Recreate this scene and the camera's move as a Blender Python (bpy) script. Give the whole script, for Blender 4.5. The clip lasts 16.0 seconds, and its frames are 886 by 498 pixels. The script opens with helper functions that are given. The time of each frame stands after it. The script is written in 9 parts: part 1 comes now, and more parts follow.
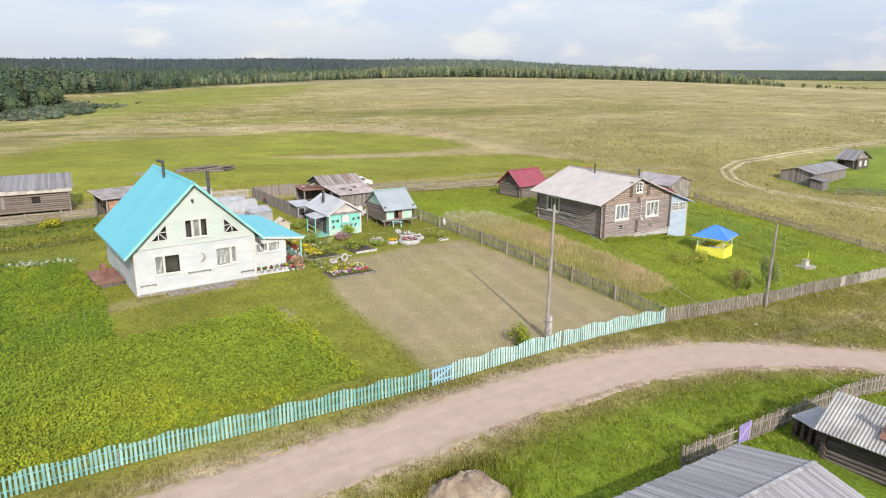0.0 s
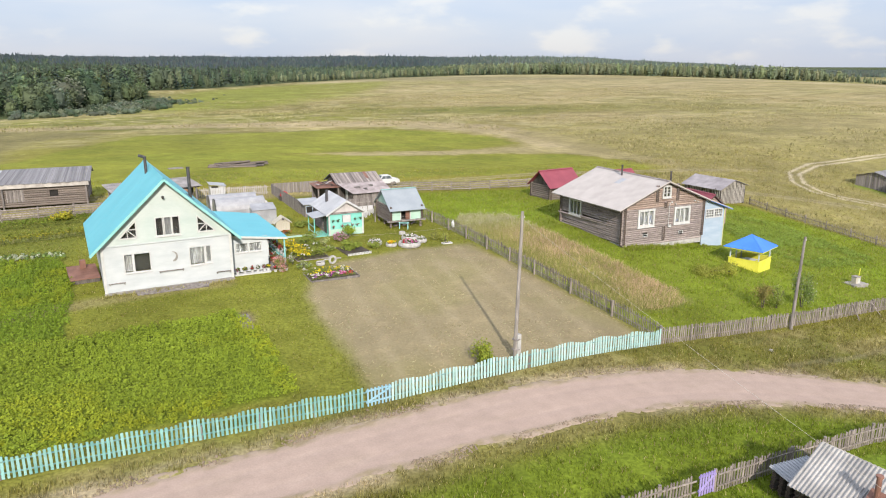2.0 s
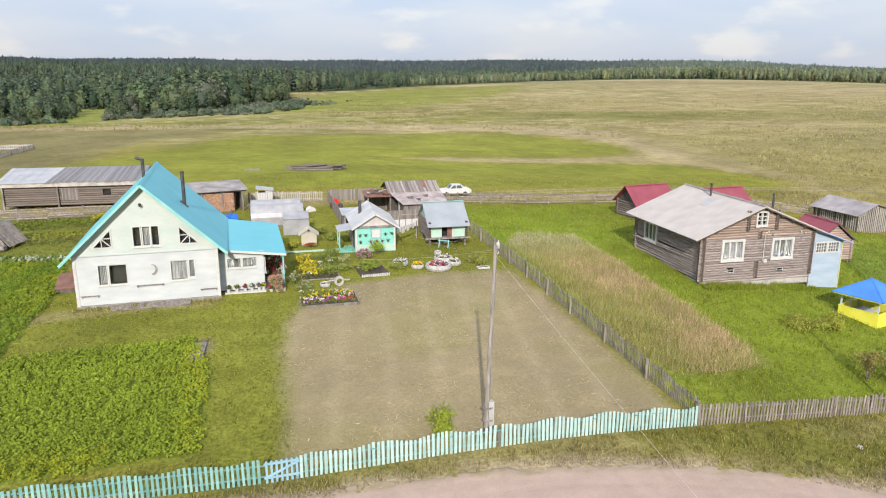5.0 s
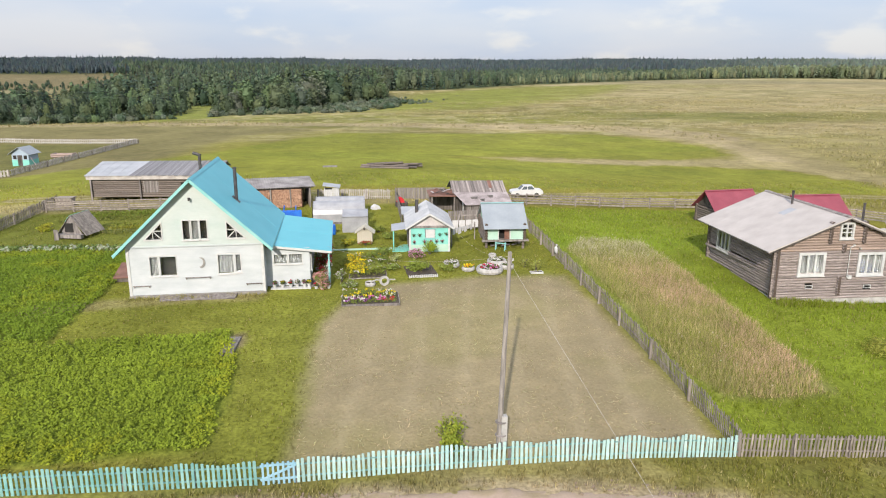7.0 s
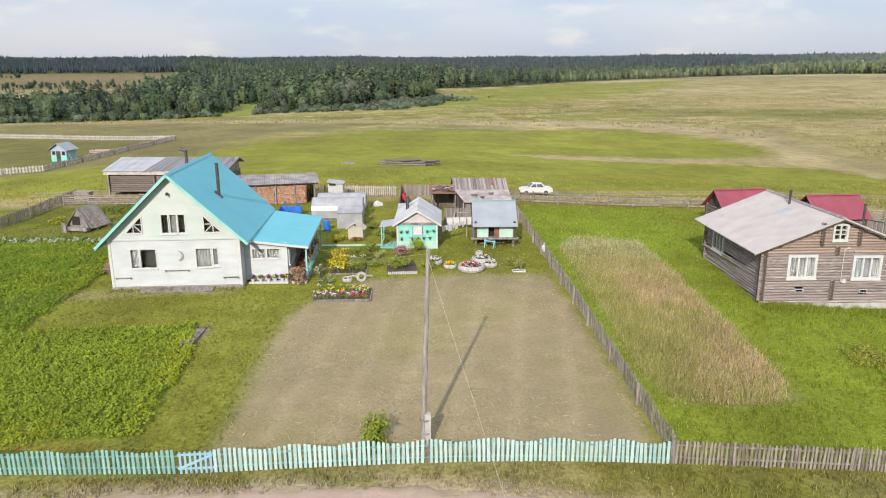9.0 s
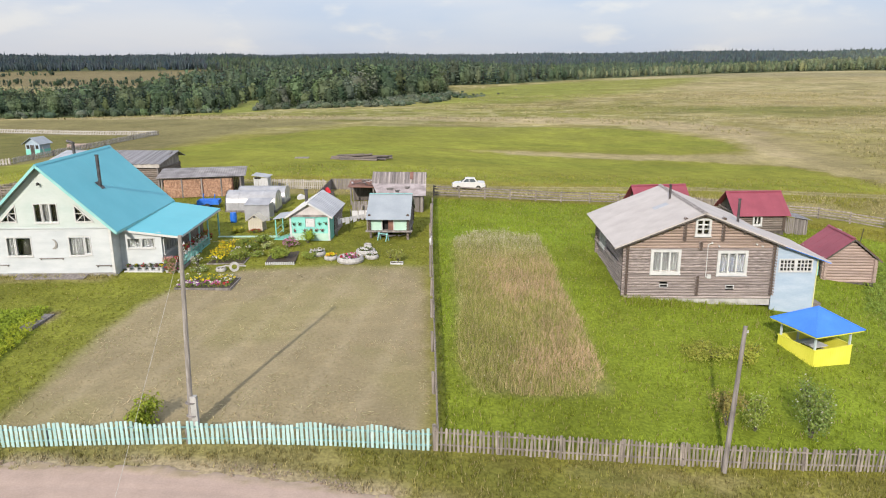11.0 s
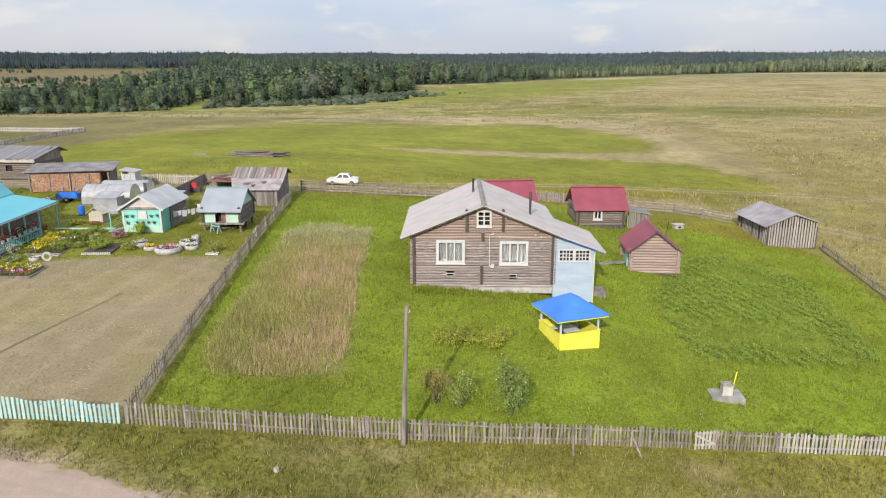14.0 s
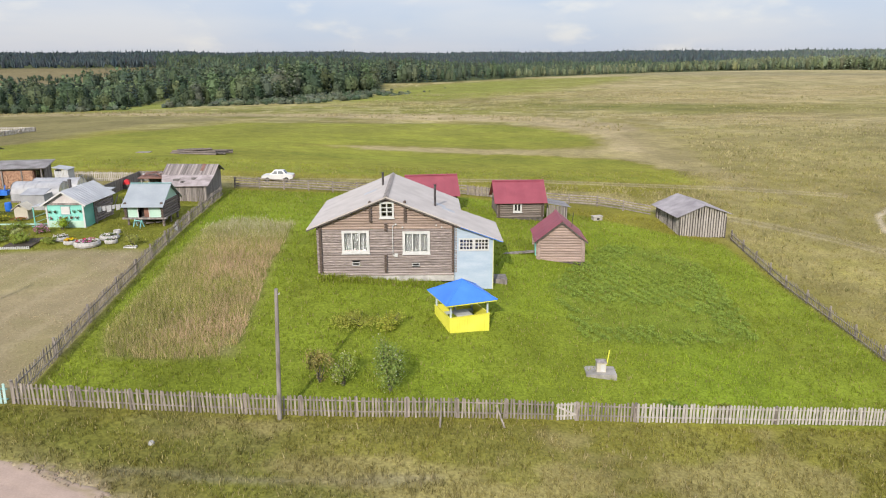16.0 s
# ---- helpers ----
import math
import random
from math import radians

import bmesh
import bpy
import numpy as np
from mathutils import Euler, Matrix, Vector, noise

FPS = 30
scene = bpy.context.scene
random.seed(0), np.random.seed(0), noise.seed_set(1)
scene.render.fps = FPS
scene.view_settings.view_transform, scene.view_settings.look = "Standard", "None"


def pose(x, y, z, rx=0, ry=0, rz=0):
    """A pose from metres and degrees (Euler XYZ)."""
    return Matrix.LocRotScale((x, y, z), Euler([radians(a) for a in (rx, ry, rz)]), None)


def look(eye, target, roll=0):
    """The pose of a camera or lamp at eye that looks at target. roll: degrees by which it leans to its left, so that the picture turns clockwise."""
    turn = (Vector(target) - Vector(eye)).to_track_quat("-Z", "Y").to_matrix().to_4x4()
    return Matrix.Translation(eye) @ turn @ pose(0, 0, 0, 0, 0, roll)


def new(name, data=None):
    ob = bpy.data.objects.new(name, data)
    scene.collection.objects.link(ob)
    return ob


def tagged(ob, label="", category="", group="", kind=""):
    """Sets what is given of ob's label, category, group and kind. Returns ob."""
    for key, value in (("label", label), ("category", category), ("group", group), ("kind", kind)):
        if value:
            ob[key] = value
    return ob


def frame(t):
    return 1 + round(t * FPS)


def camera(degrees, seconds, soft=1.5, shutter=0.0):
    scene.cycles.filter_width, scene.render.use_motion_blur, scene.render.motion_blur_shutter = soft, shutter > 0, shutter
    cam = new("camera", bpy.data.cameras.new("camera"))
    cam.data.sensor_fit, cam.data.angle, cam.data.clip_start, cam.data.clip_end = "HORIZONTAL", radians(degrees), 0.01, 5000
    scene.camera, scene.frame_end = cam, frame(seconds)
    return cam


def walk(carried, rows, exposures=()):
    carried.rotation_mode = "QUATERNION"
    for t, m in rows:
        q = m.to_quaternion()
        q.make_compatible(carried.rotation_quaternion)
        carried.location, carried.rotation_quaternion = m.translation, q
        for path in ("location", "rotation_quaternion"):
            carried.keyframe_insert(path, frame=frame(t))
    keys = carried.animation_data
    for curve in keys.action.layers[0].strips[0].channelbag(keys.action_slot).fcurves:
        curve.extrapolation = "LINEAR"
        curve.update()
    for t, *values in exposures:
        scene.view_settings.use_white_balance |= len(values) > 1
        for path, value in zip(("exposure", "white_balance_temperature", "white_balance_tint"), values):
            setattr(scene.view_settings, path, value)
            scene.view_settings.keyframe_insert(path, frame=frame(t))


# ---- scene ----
cam = camera(63.7, 16.0, soft=1.1)
METRES, EYE, TILT, LEAN, TURN = 62.0, 19.2, -2.5, -0.2, -36.0
ROWS = [
    (0.0, 0.0, 0.0, 0.0, -0.04, -11.83, 0.19),
    (0.5, 0.0283, 0.0141, -0.0004, 1.26, -11.86, 0.19),
    (1.0, 0.058, 0.0265, -0.0013, 2.8, -11.9, 0.15),
    (1.5, 0.0871, 0.0423, -0.0024, 4.68, -12.0, 0.03),
    (2.0, 0.1133, 0.0668, -0.0032, 6.61, -12.01, -0.04),
    (2.5, 0.1375, 0.0992, -0.0033, 8.42, -11.91, -0.08),
    (3.0, 0.1606, 0.1331, -0.0038, 10.23, -11.82, -0.16),
    (3.5, 0.1819, 0.1638, -0.0043, 12.27, -11.75, -0.27),
    (4.0, 0.1996, 0.191, -0.0048, 14.33, -11.73, -0.43),
    (6.5, 0.2639, 0.269, -0.0056, 24.53, -11.9, -0.93),
    (7.0, 0.2748, 0.2762, -0.0057, 26.53, -11.95, -0.97),
    (7.5, 0.2869, 0.2832, -0.0057, 27.96, -12.01, -0.92),
    (8.0, 0.3026, 0.2921, -0.0053, 29.05, -12.08, -0.87),
    (10.5, 0.4696, 0.3868, -0.0064, 33.3, -12.41, -0.81),
    (11.0, 0.5164, 0.4128, -0.0069, 33.65, -12.46, -0.83),
    (11.5, 0.5606, 0.4364, -0.0075, 33.53, -12.47, -0.86),
    (12.0, 0.6015, 0.4569, -0.0074, 33.39, -12.47, -0.92),
    (12.5, 0.6388, 0.4739, -0.0071, 33.27, -12.45, -0.96),
    (13.0, 0.6715, 0.4881, -0.0066, 33.17, -12.43, -1.02),
    (13.5, 0.6997, 0.4992, -0.0066, 33.06, -12.44, -1.08),
    (14.0, 0.7239, 0.5072, -0.0064, 32.96, -12.47, -1.1),
    (14.5, 0.7462, 0.5125, -0.0062, 32.75, -12.47, -1.08),
    (15.0, 0.7686, 0.5159, -0.0063, 32.33, -12.48, -1.04),
    (15.5, 0.7926, 0.5183, -0.0068, 31.74, -12.51, -0.97),
    (16.0, 0.8186, 0.5194, -0.007, 31.06, -12.53, -0.91),
]
walk(cam, [(t, pose(0, 0, EYE, TILT, LEAN, TURN) @ pose(METRES * x, METRES * y, METRES * z, 90 + pitch, roll, yaw)) for t, x, y, z, yaw, pitch, roll in ROWS],
     exposures=((0.0, 0.53), (4.0, 0.49), (7.0, 0.44), (11.0, 0.39), (16.0, 0.37)))

# ---- sky, sun ----
SUN_EL, SUN_AZ = 28.5, 197.6
sun_way = Vector((-math.sin(radians(SUN_AZ)) * math.cos(radians(SUN_EL)), -math.cos(radians(SUN_AZ)) * math.cos(radians(SUN_EL)), -math.sin(radians(SUN_EL))))
sun = new("sun", bpy.data.lights.new("sun", "SUN"))
sun.data.energy, sun.data.angle, sun.data.color = 4.0, radians(0.9), (1.0, 0.905, 0.80)
sun.matrix_world = look(-60 * sun_way, (0, 0, 0))

world = bpy.data.worlds.new("world")
scene.world = world
world.use_nodes = True
wn, wl = world.node_tree.nodes, world.node_tree.links
wn.clear()
w_out = wn.new("ShaderNodeOutputWorld")
w_bg = wn.new("ShaderNodeBackground")
w_bg.inputs["Strength"].default_value = 0.125
sky = wn.new("ShaderNodeTexSky")
sky.sky_type, sky.sun_disc = "NISHITA", False
sky.sun_elevation, sky.sun_rotation = radians(SUN_EL), radians(SUN_AZ)
sky.air_density, sky.dust_density, sky.ozone_density = 1.0, 1.2, 1.5
w_tc = wn.new("ShaderNodeTexCoord")
w_map = wn.new("ShaderNodeMapping")
w_map.inputs["Scale"].default_value = (1.0, 1.0, 4.2)
w_noise = wn.new("ShaderNodeTexNoise")
w_noise.inputs["Scale"].default_value, w_noise.inputs["Detail"].default_value = 3.0, 4.0
w_noise.inputs["Roughness"].default_value = 0.5
w_ramp = wn.new("ShaderNodeValToRGB")
w_ramp.color_ramp.elements[0].position, w_ramp.color_ramp.elements[1].position = 0.36, 0.68
w_ramp.color_ramp.elements[0].color, w_ramp.color_ramp.elements[1].color = (0.68, 0.78, 1.0, 1), (0.90, 0.91, 1.0, 1)
w_gain = wn.new("ShaderNodeVectorMath")
w_gain.operation = "SCALE"
w_xyz, w_rise = wn.new("ShaderNodeSeparateXYZ"), wn.new("ShaderNodeMapRange")
w_rise.inputs["To Min"].default_value, w_rise.inputs["To Max"].default_value = 4.5, 9.5
w_mix = wn.new("ShaderNodeMixRGB")
w_mix.inputs[0].default_value = 0.86
wl.new(w_tc.outputs["Generated"], w_map.inputs["Vector"])
wl.new(w_map.outputs["Vector"], w_noise.inputs["Vector"])
wl.new(w_noise.outputs["Fac"], w_ramp.inputs["Fac"])
wl.new(w_tc.outputs["Generated"], w_xyz.inputs[0])
wl.new(w_xyz.outputs["Z"], w_rise.inputs["Value"])
wl.new(w_rise.outputs["Result"], w_gain.inputs["Scale"])
w_map2 = wn.new("ShaderNodeMapping")
w_map2.inputs["Scale"].default_value = (1.0, 1.0, 2.6)
w_map2.inputs["Location"].default_value = (0.7, 0.2, 0.0)
w_heap = wn.new("ShaderNodeTexNoise")
w_heap.inputs["Scale"].default_value, w_heap.inputs["Detail"].default_value, w_heap.inputs["Roughness"].default_value = 7.0, 6.0, 0.5
w_edge = wn.new("ShaderNodeMapRange")
w_edge.interpolation_type = "SMOOTHSTEP"
w_edge.inputs["From Min"].default_value, w_edge.inputs["From Max"].default_value = 0.53, 0.66
w_edge.inputs["To Max"].default_value = 0.75
w_cloud = wn.new("ShaderNodeMixRGB")
w_cloud.inputs[2].default_value = (1.06, 1.03, 1.03, 1)
wl.new(w_tc.outputs["Generated"], w_map2.inputs["Vector"])
wl.new(w_map2.outputs["Vector"], w_heap.inputs["Vector"])
wl.new(w_heap.outputs["Fac"], w_edge.inputs["Value"])
wl.new(w_edge.outputs["Result"], w_cloud.inputs[0])
wl.new(w_ramp.outputs["Color"], w_cloud.inputs[1])
wl.new(w_cloud.outputs["Color"], w_gain.inputs[0])
wl.new(w_gain.outputs["Vector"], w_mix.inputs[2])
wl.new(sky.outputs["Color"], w_mix.inputs[1])
wl.new(w_mix.outputs["Color"], w_bg.inputs["Color"])
wl.new(w_bg.outputs["Background"], w_out.inputs["Surface"])

# ---- materials ----
def principled(name):
    m = bpy.data.materials.new(name)
    m.use_nodes = True
    return m, m.node_tree.nodes, m.node_tree.links, m.node_tree.nodes["Principled BSDF"]


def surface(name, a, b, rough=0.8, scale=2.0, stretch=(1, 1, 1), bump=0.3, fine=14.0, metal=0.0, rnd=0.0, island=0.0, dist=0.03, lo=0.35, hi=0.65, grain=0.28):
    """Two-tone noise paint: a to b in patches, fine grain over it, relief; rnd and island vary the brightness piece by piece."""
    m, n, l, p = principled(name)
    tc, mp = n.new("ShaderNodeTexCoord"), n.new("ShaderNodeMapping")
    mp.inputs["Scale"].default_value = stretch
    if rnd:  # each piece takes its own stretch of the grain
        own, jump = n.new("ShaderNodeObjectInfo"), n.new("ShaderNodeVectorMath")
        jump.operation = "MULTIPLY_ADD"
        jump.inputs[1].default_value = (37.0, 23.0, 19.0)
        l.new(own.outputs["Random"], jump.inputs[0])
        l.new(tc.outputs["Object"], jump.inputs[2])
        l.new(jump.outputs["Vector"], mp.inputs["Vector"])
    else:
        l.new(tc.outputs["Object"], mp.inputs["Vector"])
    n1, n2 = n.new("ShaderNodeTexNoise"), n.new("ShaderNodeTexNoise")
    n1.inputs["Scale"].default_value, n1.inputs["Detail"].default_value = scale, 5
    n2.inputs["Scale"].default_value, n2.inputs["Detail"].default_value = scale * fine, 3
    l.new(mp.outputs["Vector"], n1.inputs["Vector"])
    l.new(mp.outputs["Vector"], n2.inputs["Vector"])
    r = n.new("ShaderNodeValToRGB")
    r.color_ramp.elements[0].position, r.color_ramp.elements[1].position = lo, hi
    r.color_ramp.elements[0].color, r.color_ramp.elements[1].color = (*a, 1), (*b, 1)
    l.new(n1.outputs["Fac"], r.inputs["Fac"])
    mr = n.new("ShaderNodeMapRange")
    mr.inputs["To Min"].default_value, mr.inputs["To Max"].default_value = 1 - grain, 1 + grain
    l.new(n2.outputs["Fac"], mr.inputs["Value"])
    mx = n.new("ShaderNodeVectorMath")
    mx.operation = "SCALE"
    l.new(r.outputs["Color"], mx.inputs[0])
    l.new(mr.outputs["Result"], mx.inputs["Scale"])
    last = mx.outputs["Vector"]
    for amount, node, sock in ((rnd, "ShaderNodeObjectInfo", "Random"), (island, "ShaderNodeNewGeometry", "Random Per Island")):
        if amount:
            oi, m2, sc = n.new(node), n.new("ShaderNodeMapRange"), n.new("ShaderNodeVectorMath")
            m2.inputs["To Min"].default_value, m2.inputs["To Max"].default_value = 1 - amount, 1 + amount
            sc.operation = "SCALE"
            l.new(oi.outputs[sock], m2.inputs["Value"])
            l.new(last, sc.inputs[0])
            l.new(m2.outputs["Result"], sc.inputs["Scale"])
            last = sc.outputs["Vector"]
    l.new(last, p.inputs["Base Color"])
    p.inputs["Roughness"].default_value, p.inputs["Metallic"].default_value = rough, metal
    if bump:
        bp = n.new("ShaderNodeBump")
        bp.inputs["Strength"].default_value, bp.inputs["Distance"].default_value = bump, dist
        l.new(n2.outputs["Fac"], bp.inputs["Height"])
        l.new(bp.outputs["Normal"], p.inputs["Normal"])
    return m


def tinted(name, rough=0.85, scale=1.2, broad=0.0, crisp=1.0, lo=0.7, hi=1.3, fine=9.0, bump=0.4, dist=0.06, leaf=0.0):
    """Colour from the mesh's own 'tint', with noise at two scales; leaf lets some light through."""
    m, n, l, p = principled(name)
    at = n.new("ShaderNodeAttribute")
    at.attribute_name = "tint"
    tc = n.new("ShaderNodeTexCoord")
    last = at.outputs["Color"]
    for s, d in (*(((broad, 5),) if broad else ()), (scale, 5), (scale * fine, 4)):
        nz, mr, sc = n.new("ShaderNodeTexNoise"), n.new("ShaderNodeMapRange"), n.new("ShaderNodeVectorMath")
        nz.inputs["Scale"].default_value, nz.inputs["Detail"].default_value = s, d
        mr.inputs["From Min"].default_value, mr.inputs["From Max"].default_value = 0.3, 0.7
        k = crisp if s == scale * fine else 1.0
        mr.inputs["To Min"].default_value, mr.inputs["To Max"].default_value = 1 - (1 - lo) * k, 1 + (hi - 1) * k
        sc.operation = "SCALE"
        l.new(tc.outputs["Object"], nz.inputs["Vector"])
        l.new(nz.outputs["Fac"], mr.inputs["Value"])
        l.new(last, sc.inputs[0])
        l.new(mr.outputs["Result"], sc.inputs["Scale"])
        last = sc.outputs["Vector"]
    calm = n.new("ShaderNodeMixRGB")
    l.new(at.outputs["Alpha"], calm.inputs[0])
    l.new(at.outputs["Color"], calm.inputs[1])
    l.new(last, calm.inputs[2])
    last = calm.outputs["Color"]
    l.new(last, p.inputs["Base Color"])
    p.inputs["Roughness"].default_value = rough
    p.inputs["Specular IOR Level"].default_value = 0.1
    if bump:
        bp = n.new("ShaderNodeBump")
        bp.inputs["Strength"].default_value, bp.inputs["Distance"].default_value = bump, dist
        l.new(nz.outputs["Fac"], bp.inputs["Height"])
        l.new(bp.outputs["Normal"], p.inputs["Normal"])
    if leaf:
        tr, ms = n.new("ShaderNodeBsdfTranslucent"), n.new("ShaderNodeMixShader")
        ms.inputs["Fac"].default_value = leaf
        l.new(last, tr.inputs["Color"])
        l.new(p.outputs["BSDF"], ms.inputs[1])
        l.new(tr.outputs["BSDF"], ms.inputs[2])
        l.new(ms.outputs["Shader"], n["Material Output"].inputs["Surface"])
    return m


def plain_glass(name, col, rough=0.06, trans=1.0):
    m, n, l, p = principled(name)
    p.inputs["Base Color"].default_value = (*col, 1)
    p.inputs["Roughness"].default_value = rough
    p.inputs["Transmission Weight"].default_value = trans
    p.inputs["IOR"].default_value = 1.45
    return m


M_GROUND = tinted("soil_and_turf", rough=0.95, scale=0.55, broad=0.11, crisp=1.9, lo=0.83, hi=1.17, fine=11, bump=0.6, dist=0.08)
M_ROAD = tinted("packed_sand", rough=0.95, scale=1.3, lo=0.93, hi=1.07, fine=9, bump=0.35, dist=0.03)
M_LEAF = tinted("leaves", rough=0.6, scale=0.5, lo=0.85, hi=1.15, bump=0, leaf=0.28)
M_GRASS = tinted("grass_blades", rough=0.7, scale=0.4, lo=0.85, hi=1.15, bump=0, leaf=0.30)
M_TEAL_ROOF = surface("turquoise_roof_sheet", (0.090, 0.375, 0.445), (0.105, 0.405, 0.475), rough=0.5, scale=0.5, bump=0.05, fine=20, grain=0.06)
M_TEAL_TRIM = surface("pale_turquoise_trim", (0.18, 0.44, 0.43), (0.24, 0.49, 0.47), rough=0.5, scale=1.0, bump=0.05, grain=0.10)
M_WHITE = surface("white_painted_siding", (0.375, 0.405, 0.42), (0.445, 0.472, 0.482), rough=0.6, scale=0.7, stretch=(1, 1, 3), bump=0.08, fine=12, grain=0.06)
M_GABLE = surface("pale_mint_painted_siding", (0.355, 0.420, 0.398), (0.430, 0.472, 0.452), rough=0.6, scale=0.5, stretch=(1, 1, 2), bump=0.08, fine=12, grain=0.06)
M_FRAME = surface("white_window_paint", (0.42, 0.43, 0.425), (0.50, 0.50, 0.495), rough=0.45, scale=3, bump=0.03, grain=0.06)
M_CONCRETE = surface("grey_concrete", (0.19, 0.18, 0.165), (0.31, 0.295, 0.275), rough=0.9, scale=1.5, bump=0.4)
M_PALE_CONCRETE = surface("whitish_concrete", (0.27, 0.265, 0.25), (0.42, 0.41, 0.39), rough=0.9, scale=2.0, bump=0.4)
M_LOG = surface("weathered_brown_log", (0.092, 0.074, 0.069), (0.368, 0.318, 0.299), rough=0.85, scale=1.2, stretch=(5, 4, 4), bump=0.5, fine=8, rnd=0.22)
M_LOG_WARM = surface("warm_brown_log", (0.120, 0.086, 0.070), (0.430, 0.335, 0.280), rough=0.85, scale=1.2, stretch=(2.5, 5, 5), bump=0.5, fine=8, rnd=0.25)
M_LOG_END = surface("dark_log_end_grain", (0.024, 0.017, 0.014), (0.115, 0.084, 0.066), rough=0.9, scale=3, bump=0.3)
M_LOG_PALE = surface("warm_pale_log", (0.210, 0.155, 0.135), (0.370, 0.288, 0.252), rough=0.85, scale=1.2, stretch=(2.5, 5, 5), bump=0.4, fine=8, rnd=0.15)
M_LOG_GREY = surface("silver_grey_log", (0.085, 0.070, 0.060), (0.215, 0.182, 0.158), rough=0.9, scale=1.2, stretch=(2.5, 5, 5), bump=0.5, fine=8, rnd=0.2)
M_BOARD = surface("weathered_grey_board", (0.120, 0.107, 0.100), (0.250, 0.226, 0.212), rough=0.9, scale=1.6, stretch=(3, 3, 0.6), bump=0.5, fine=10, rnd=0.28, island=0.15)
M_BOARD_DARK = surface("dark_old_board", (0.05, 0.044, 0.04), (0.115, 0.10, 0.09), rough=0.9, scale=1.6, stretch=(3, 3, 0.6), bump=0.5, fine=10, rnd=0.3, island=0.2)
M_ROOF_BOARD = surface("silvered_roof_board", (0.115, 0.115, 0.125), (0.23, 0.225, 0.235), rough=0.85, scale=1.2, stretch=(3, 0.5, 3), bump=0.5, fine=10, rnd=0.25, island=0.2)
M_ROOF_SILVER = surface("silver_bleached_roof_board", (0.155, 0.150, 0.158), (0.345, 0.335, 0.345), rough=0.8, scale=1.2, stretch=(3, 0.5, 3), bump=0.5, fine=10, rnd=0.22)
M_ROOF_BROWN = surface("brownish_old_roof_board", (0.125, 0.108, 0.100), (0.31, 0.27, 0.255), rough=0.9, scale=1.2, stretch=(3, 0.5, 3), bump=0.5, fine=10, rnd=0.45)
M_CORRUGATED = surface("whitish_corrugated_slate", (0.25, 0.245, 0.24), (0.40, 0.39, 0.375), rough=0.85, scale=0.9, bump=0.25, fine=14)
M_SLATE = surface("pale_grey_roof_sheet", (0.372, 0.341, 0.320), (0.438, 0.405, 0.381), rough=0.85, scale=0.8, bump=0.15, fine=18, grain=0.10)
M_ZINC = surface("galvanised_roof_sheet", (0.29, 0.305, 0.325), (0.40, 0.41, 0.43), rough=0.5, scale=0.8, bump=0.05, metal=0.15, grain=0.10)
M_BLUEGREY = surface("blue_grey_roof_sheet", (0.225, 0.255, 0.28), (0.28, 0.31, 0.335), rough=0.5, scale=0.6, bump=0.05, grain=0.10)
M_RED = surface("dark_red_roof_sheet", (0.195, 0.036, 0.054), (0.245, 0.052, 0.072), rough=0.5, scale=0.6, bump=0.08, grain=0.10)
M_BLUE = surface("bright_blue_roof_sheet", (0.035, 0.16, 0.62), (0.05, 0.20, 0.72), rough=0.45, scale=0.7, bump=0.03, grain=0.10)
M_YELLOW = surface("lemon_yellow_paint", (0.62, 0.60, 0.06), (0.70, 0.67, 0.09), rough=0.55, scale=1.0, bump=0.06, grain=0.10)
M_AQUA = surface("turquoise_wall_paint", (0.145, 0.46, 0.39), (0.20, 0.51, 0.44), rough=0.6, scale=0.8, bump=0.08, grain=0.10)
M_MINT = surface("pale_mint_paint", (0.30, 0.47, 0.38), (0.37, 0.52, 0.44), rough=0.65, scale=1.2, bump=0.1, grain=0.10)
M_CHALK = surface("chalky_bluish_white_paint", (0.40, 0.47, 0.50), (0.50, 0.56, 0.58), rough=0.6, scale=1.0, bump=0.06, grain=0.10)
M_PALE_YELLOW = surface("faded_yellow_paint", (0.46, 0.46, 0.20), (0.54, 0.53, 0.27), rough=0.6, scale=1.0, bump=0.06, grain=0.10)
M_SKYBLUE = surface("pale_blue_paint", (0.255, 0.335, 0.425), (0.345, 0.41, 0.485), rough=0.6, scale=0.6, stretch=(1, 1, 3), bump=0.1, lo=0.3, hi=0.7, grain=0.10)
M_FENCE_TEAL = surface("turquoise_fence_paint", (0.265, 0.430, 0.410), (0.385, 0.525, 0.500), rough=0.7, scale=1.2, bump=0.2, rnd=0.13)
M_FENCE_DEEP = surface("deep_turquoise_fence_paint", (0.115, 0.290, 0.275), (0.22, 0.395, 0.370), rough=0.7, scale=1.2, bump=0.2, rnd=0.16)
# darker copy of the fence paint, the pickets' shade put into the colour
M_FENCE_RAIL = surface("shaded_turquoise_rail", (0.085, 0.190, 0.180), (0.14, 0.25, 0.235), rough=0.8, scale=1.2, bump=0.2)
M_FENCE_GREY = surface("bare_grey_picket", (0.135, 0.116, 0.100), (0.285, 0.250, 0.220), rough=0.9, scale=2.2, stretch=(3, 3, 0.7), bump=0.5, rnd=0.25)
M_FENCE_WHITE = surface("bare_whitish_picket", (0.27, 0.25, 0.228), (0.40, 0.375, 0.345), rough=0.9, scale=2.2, bump=0.3, rnd=0.15)
# near-black sheets of this stand for the shade inside rooms, hatches and gaps
M_DARK = surface("dark_hollow", (0.012, 0.011, 0.010), (0.02, 0.018, 0.016), rough=0.9, scale=2, bump=0)
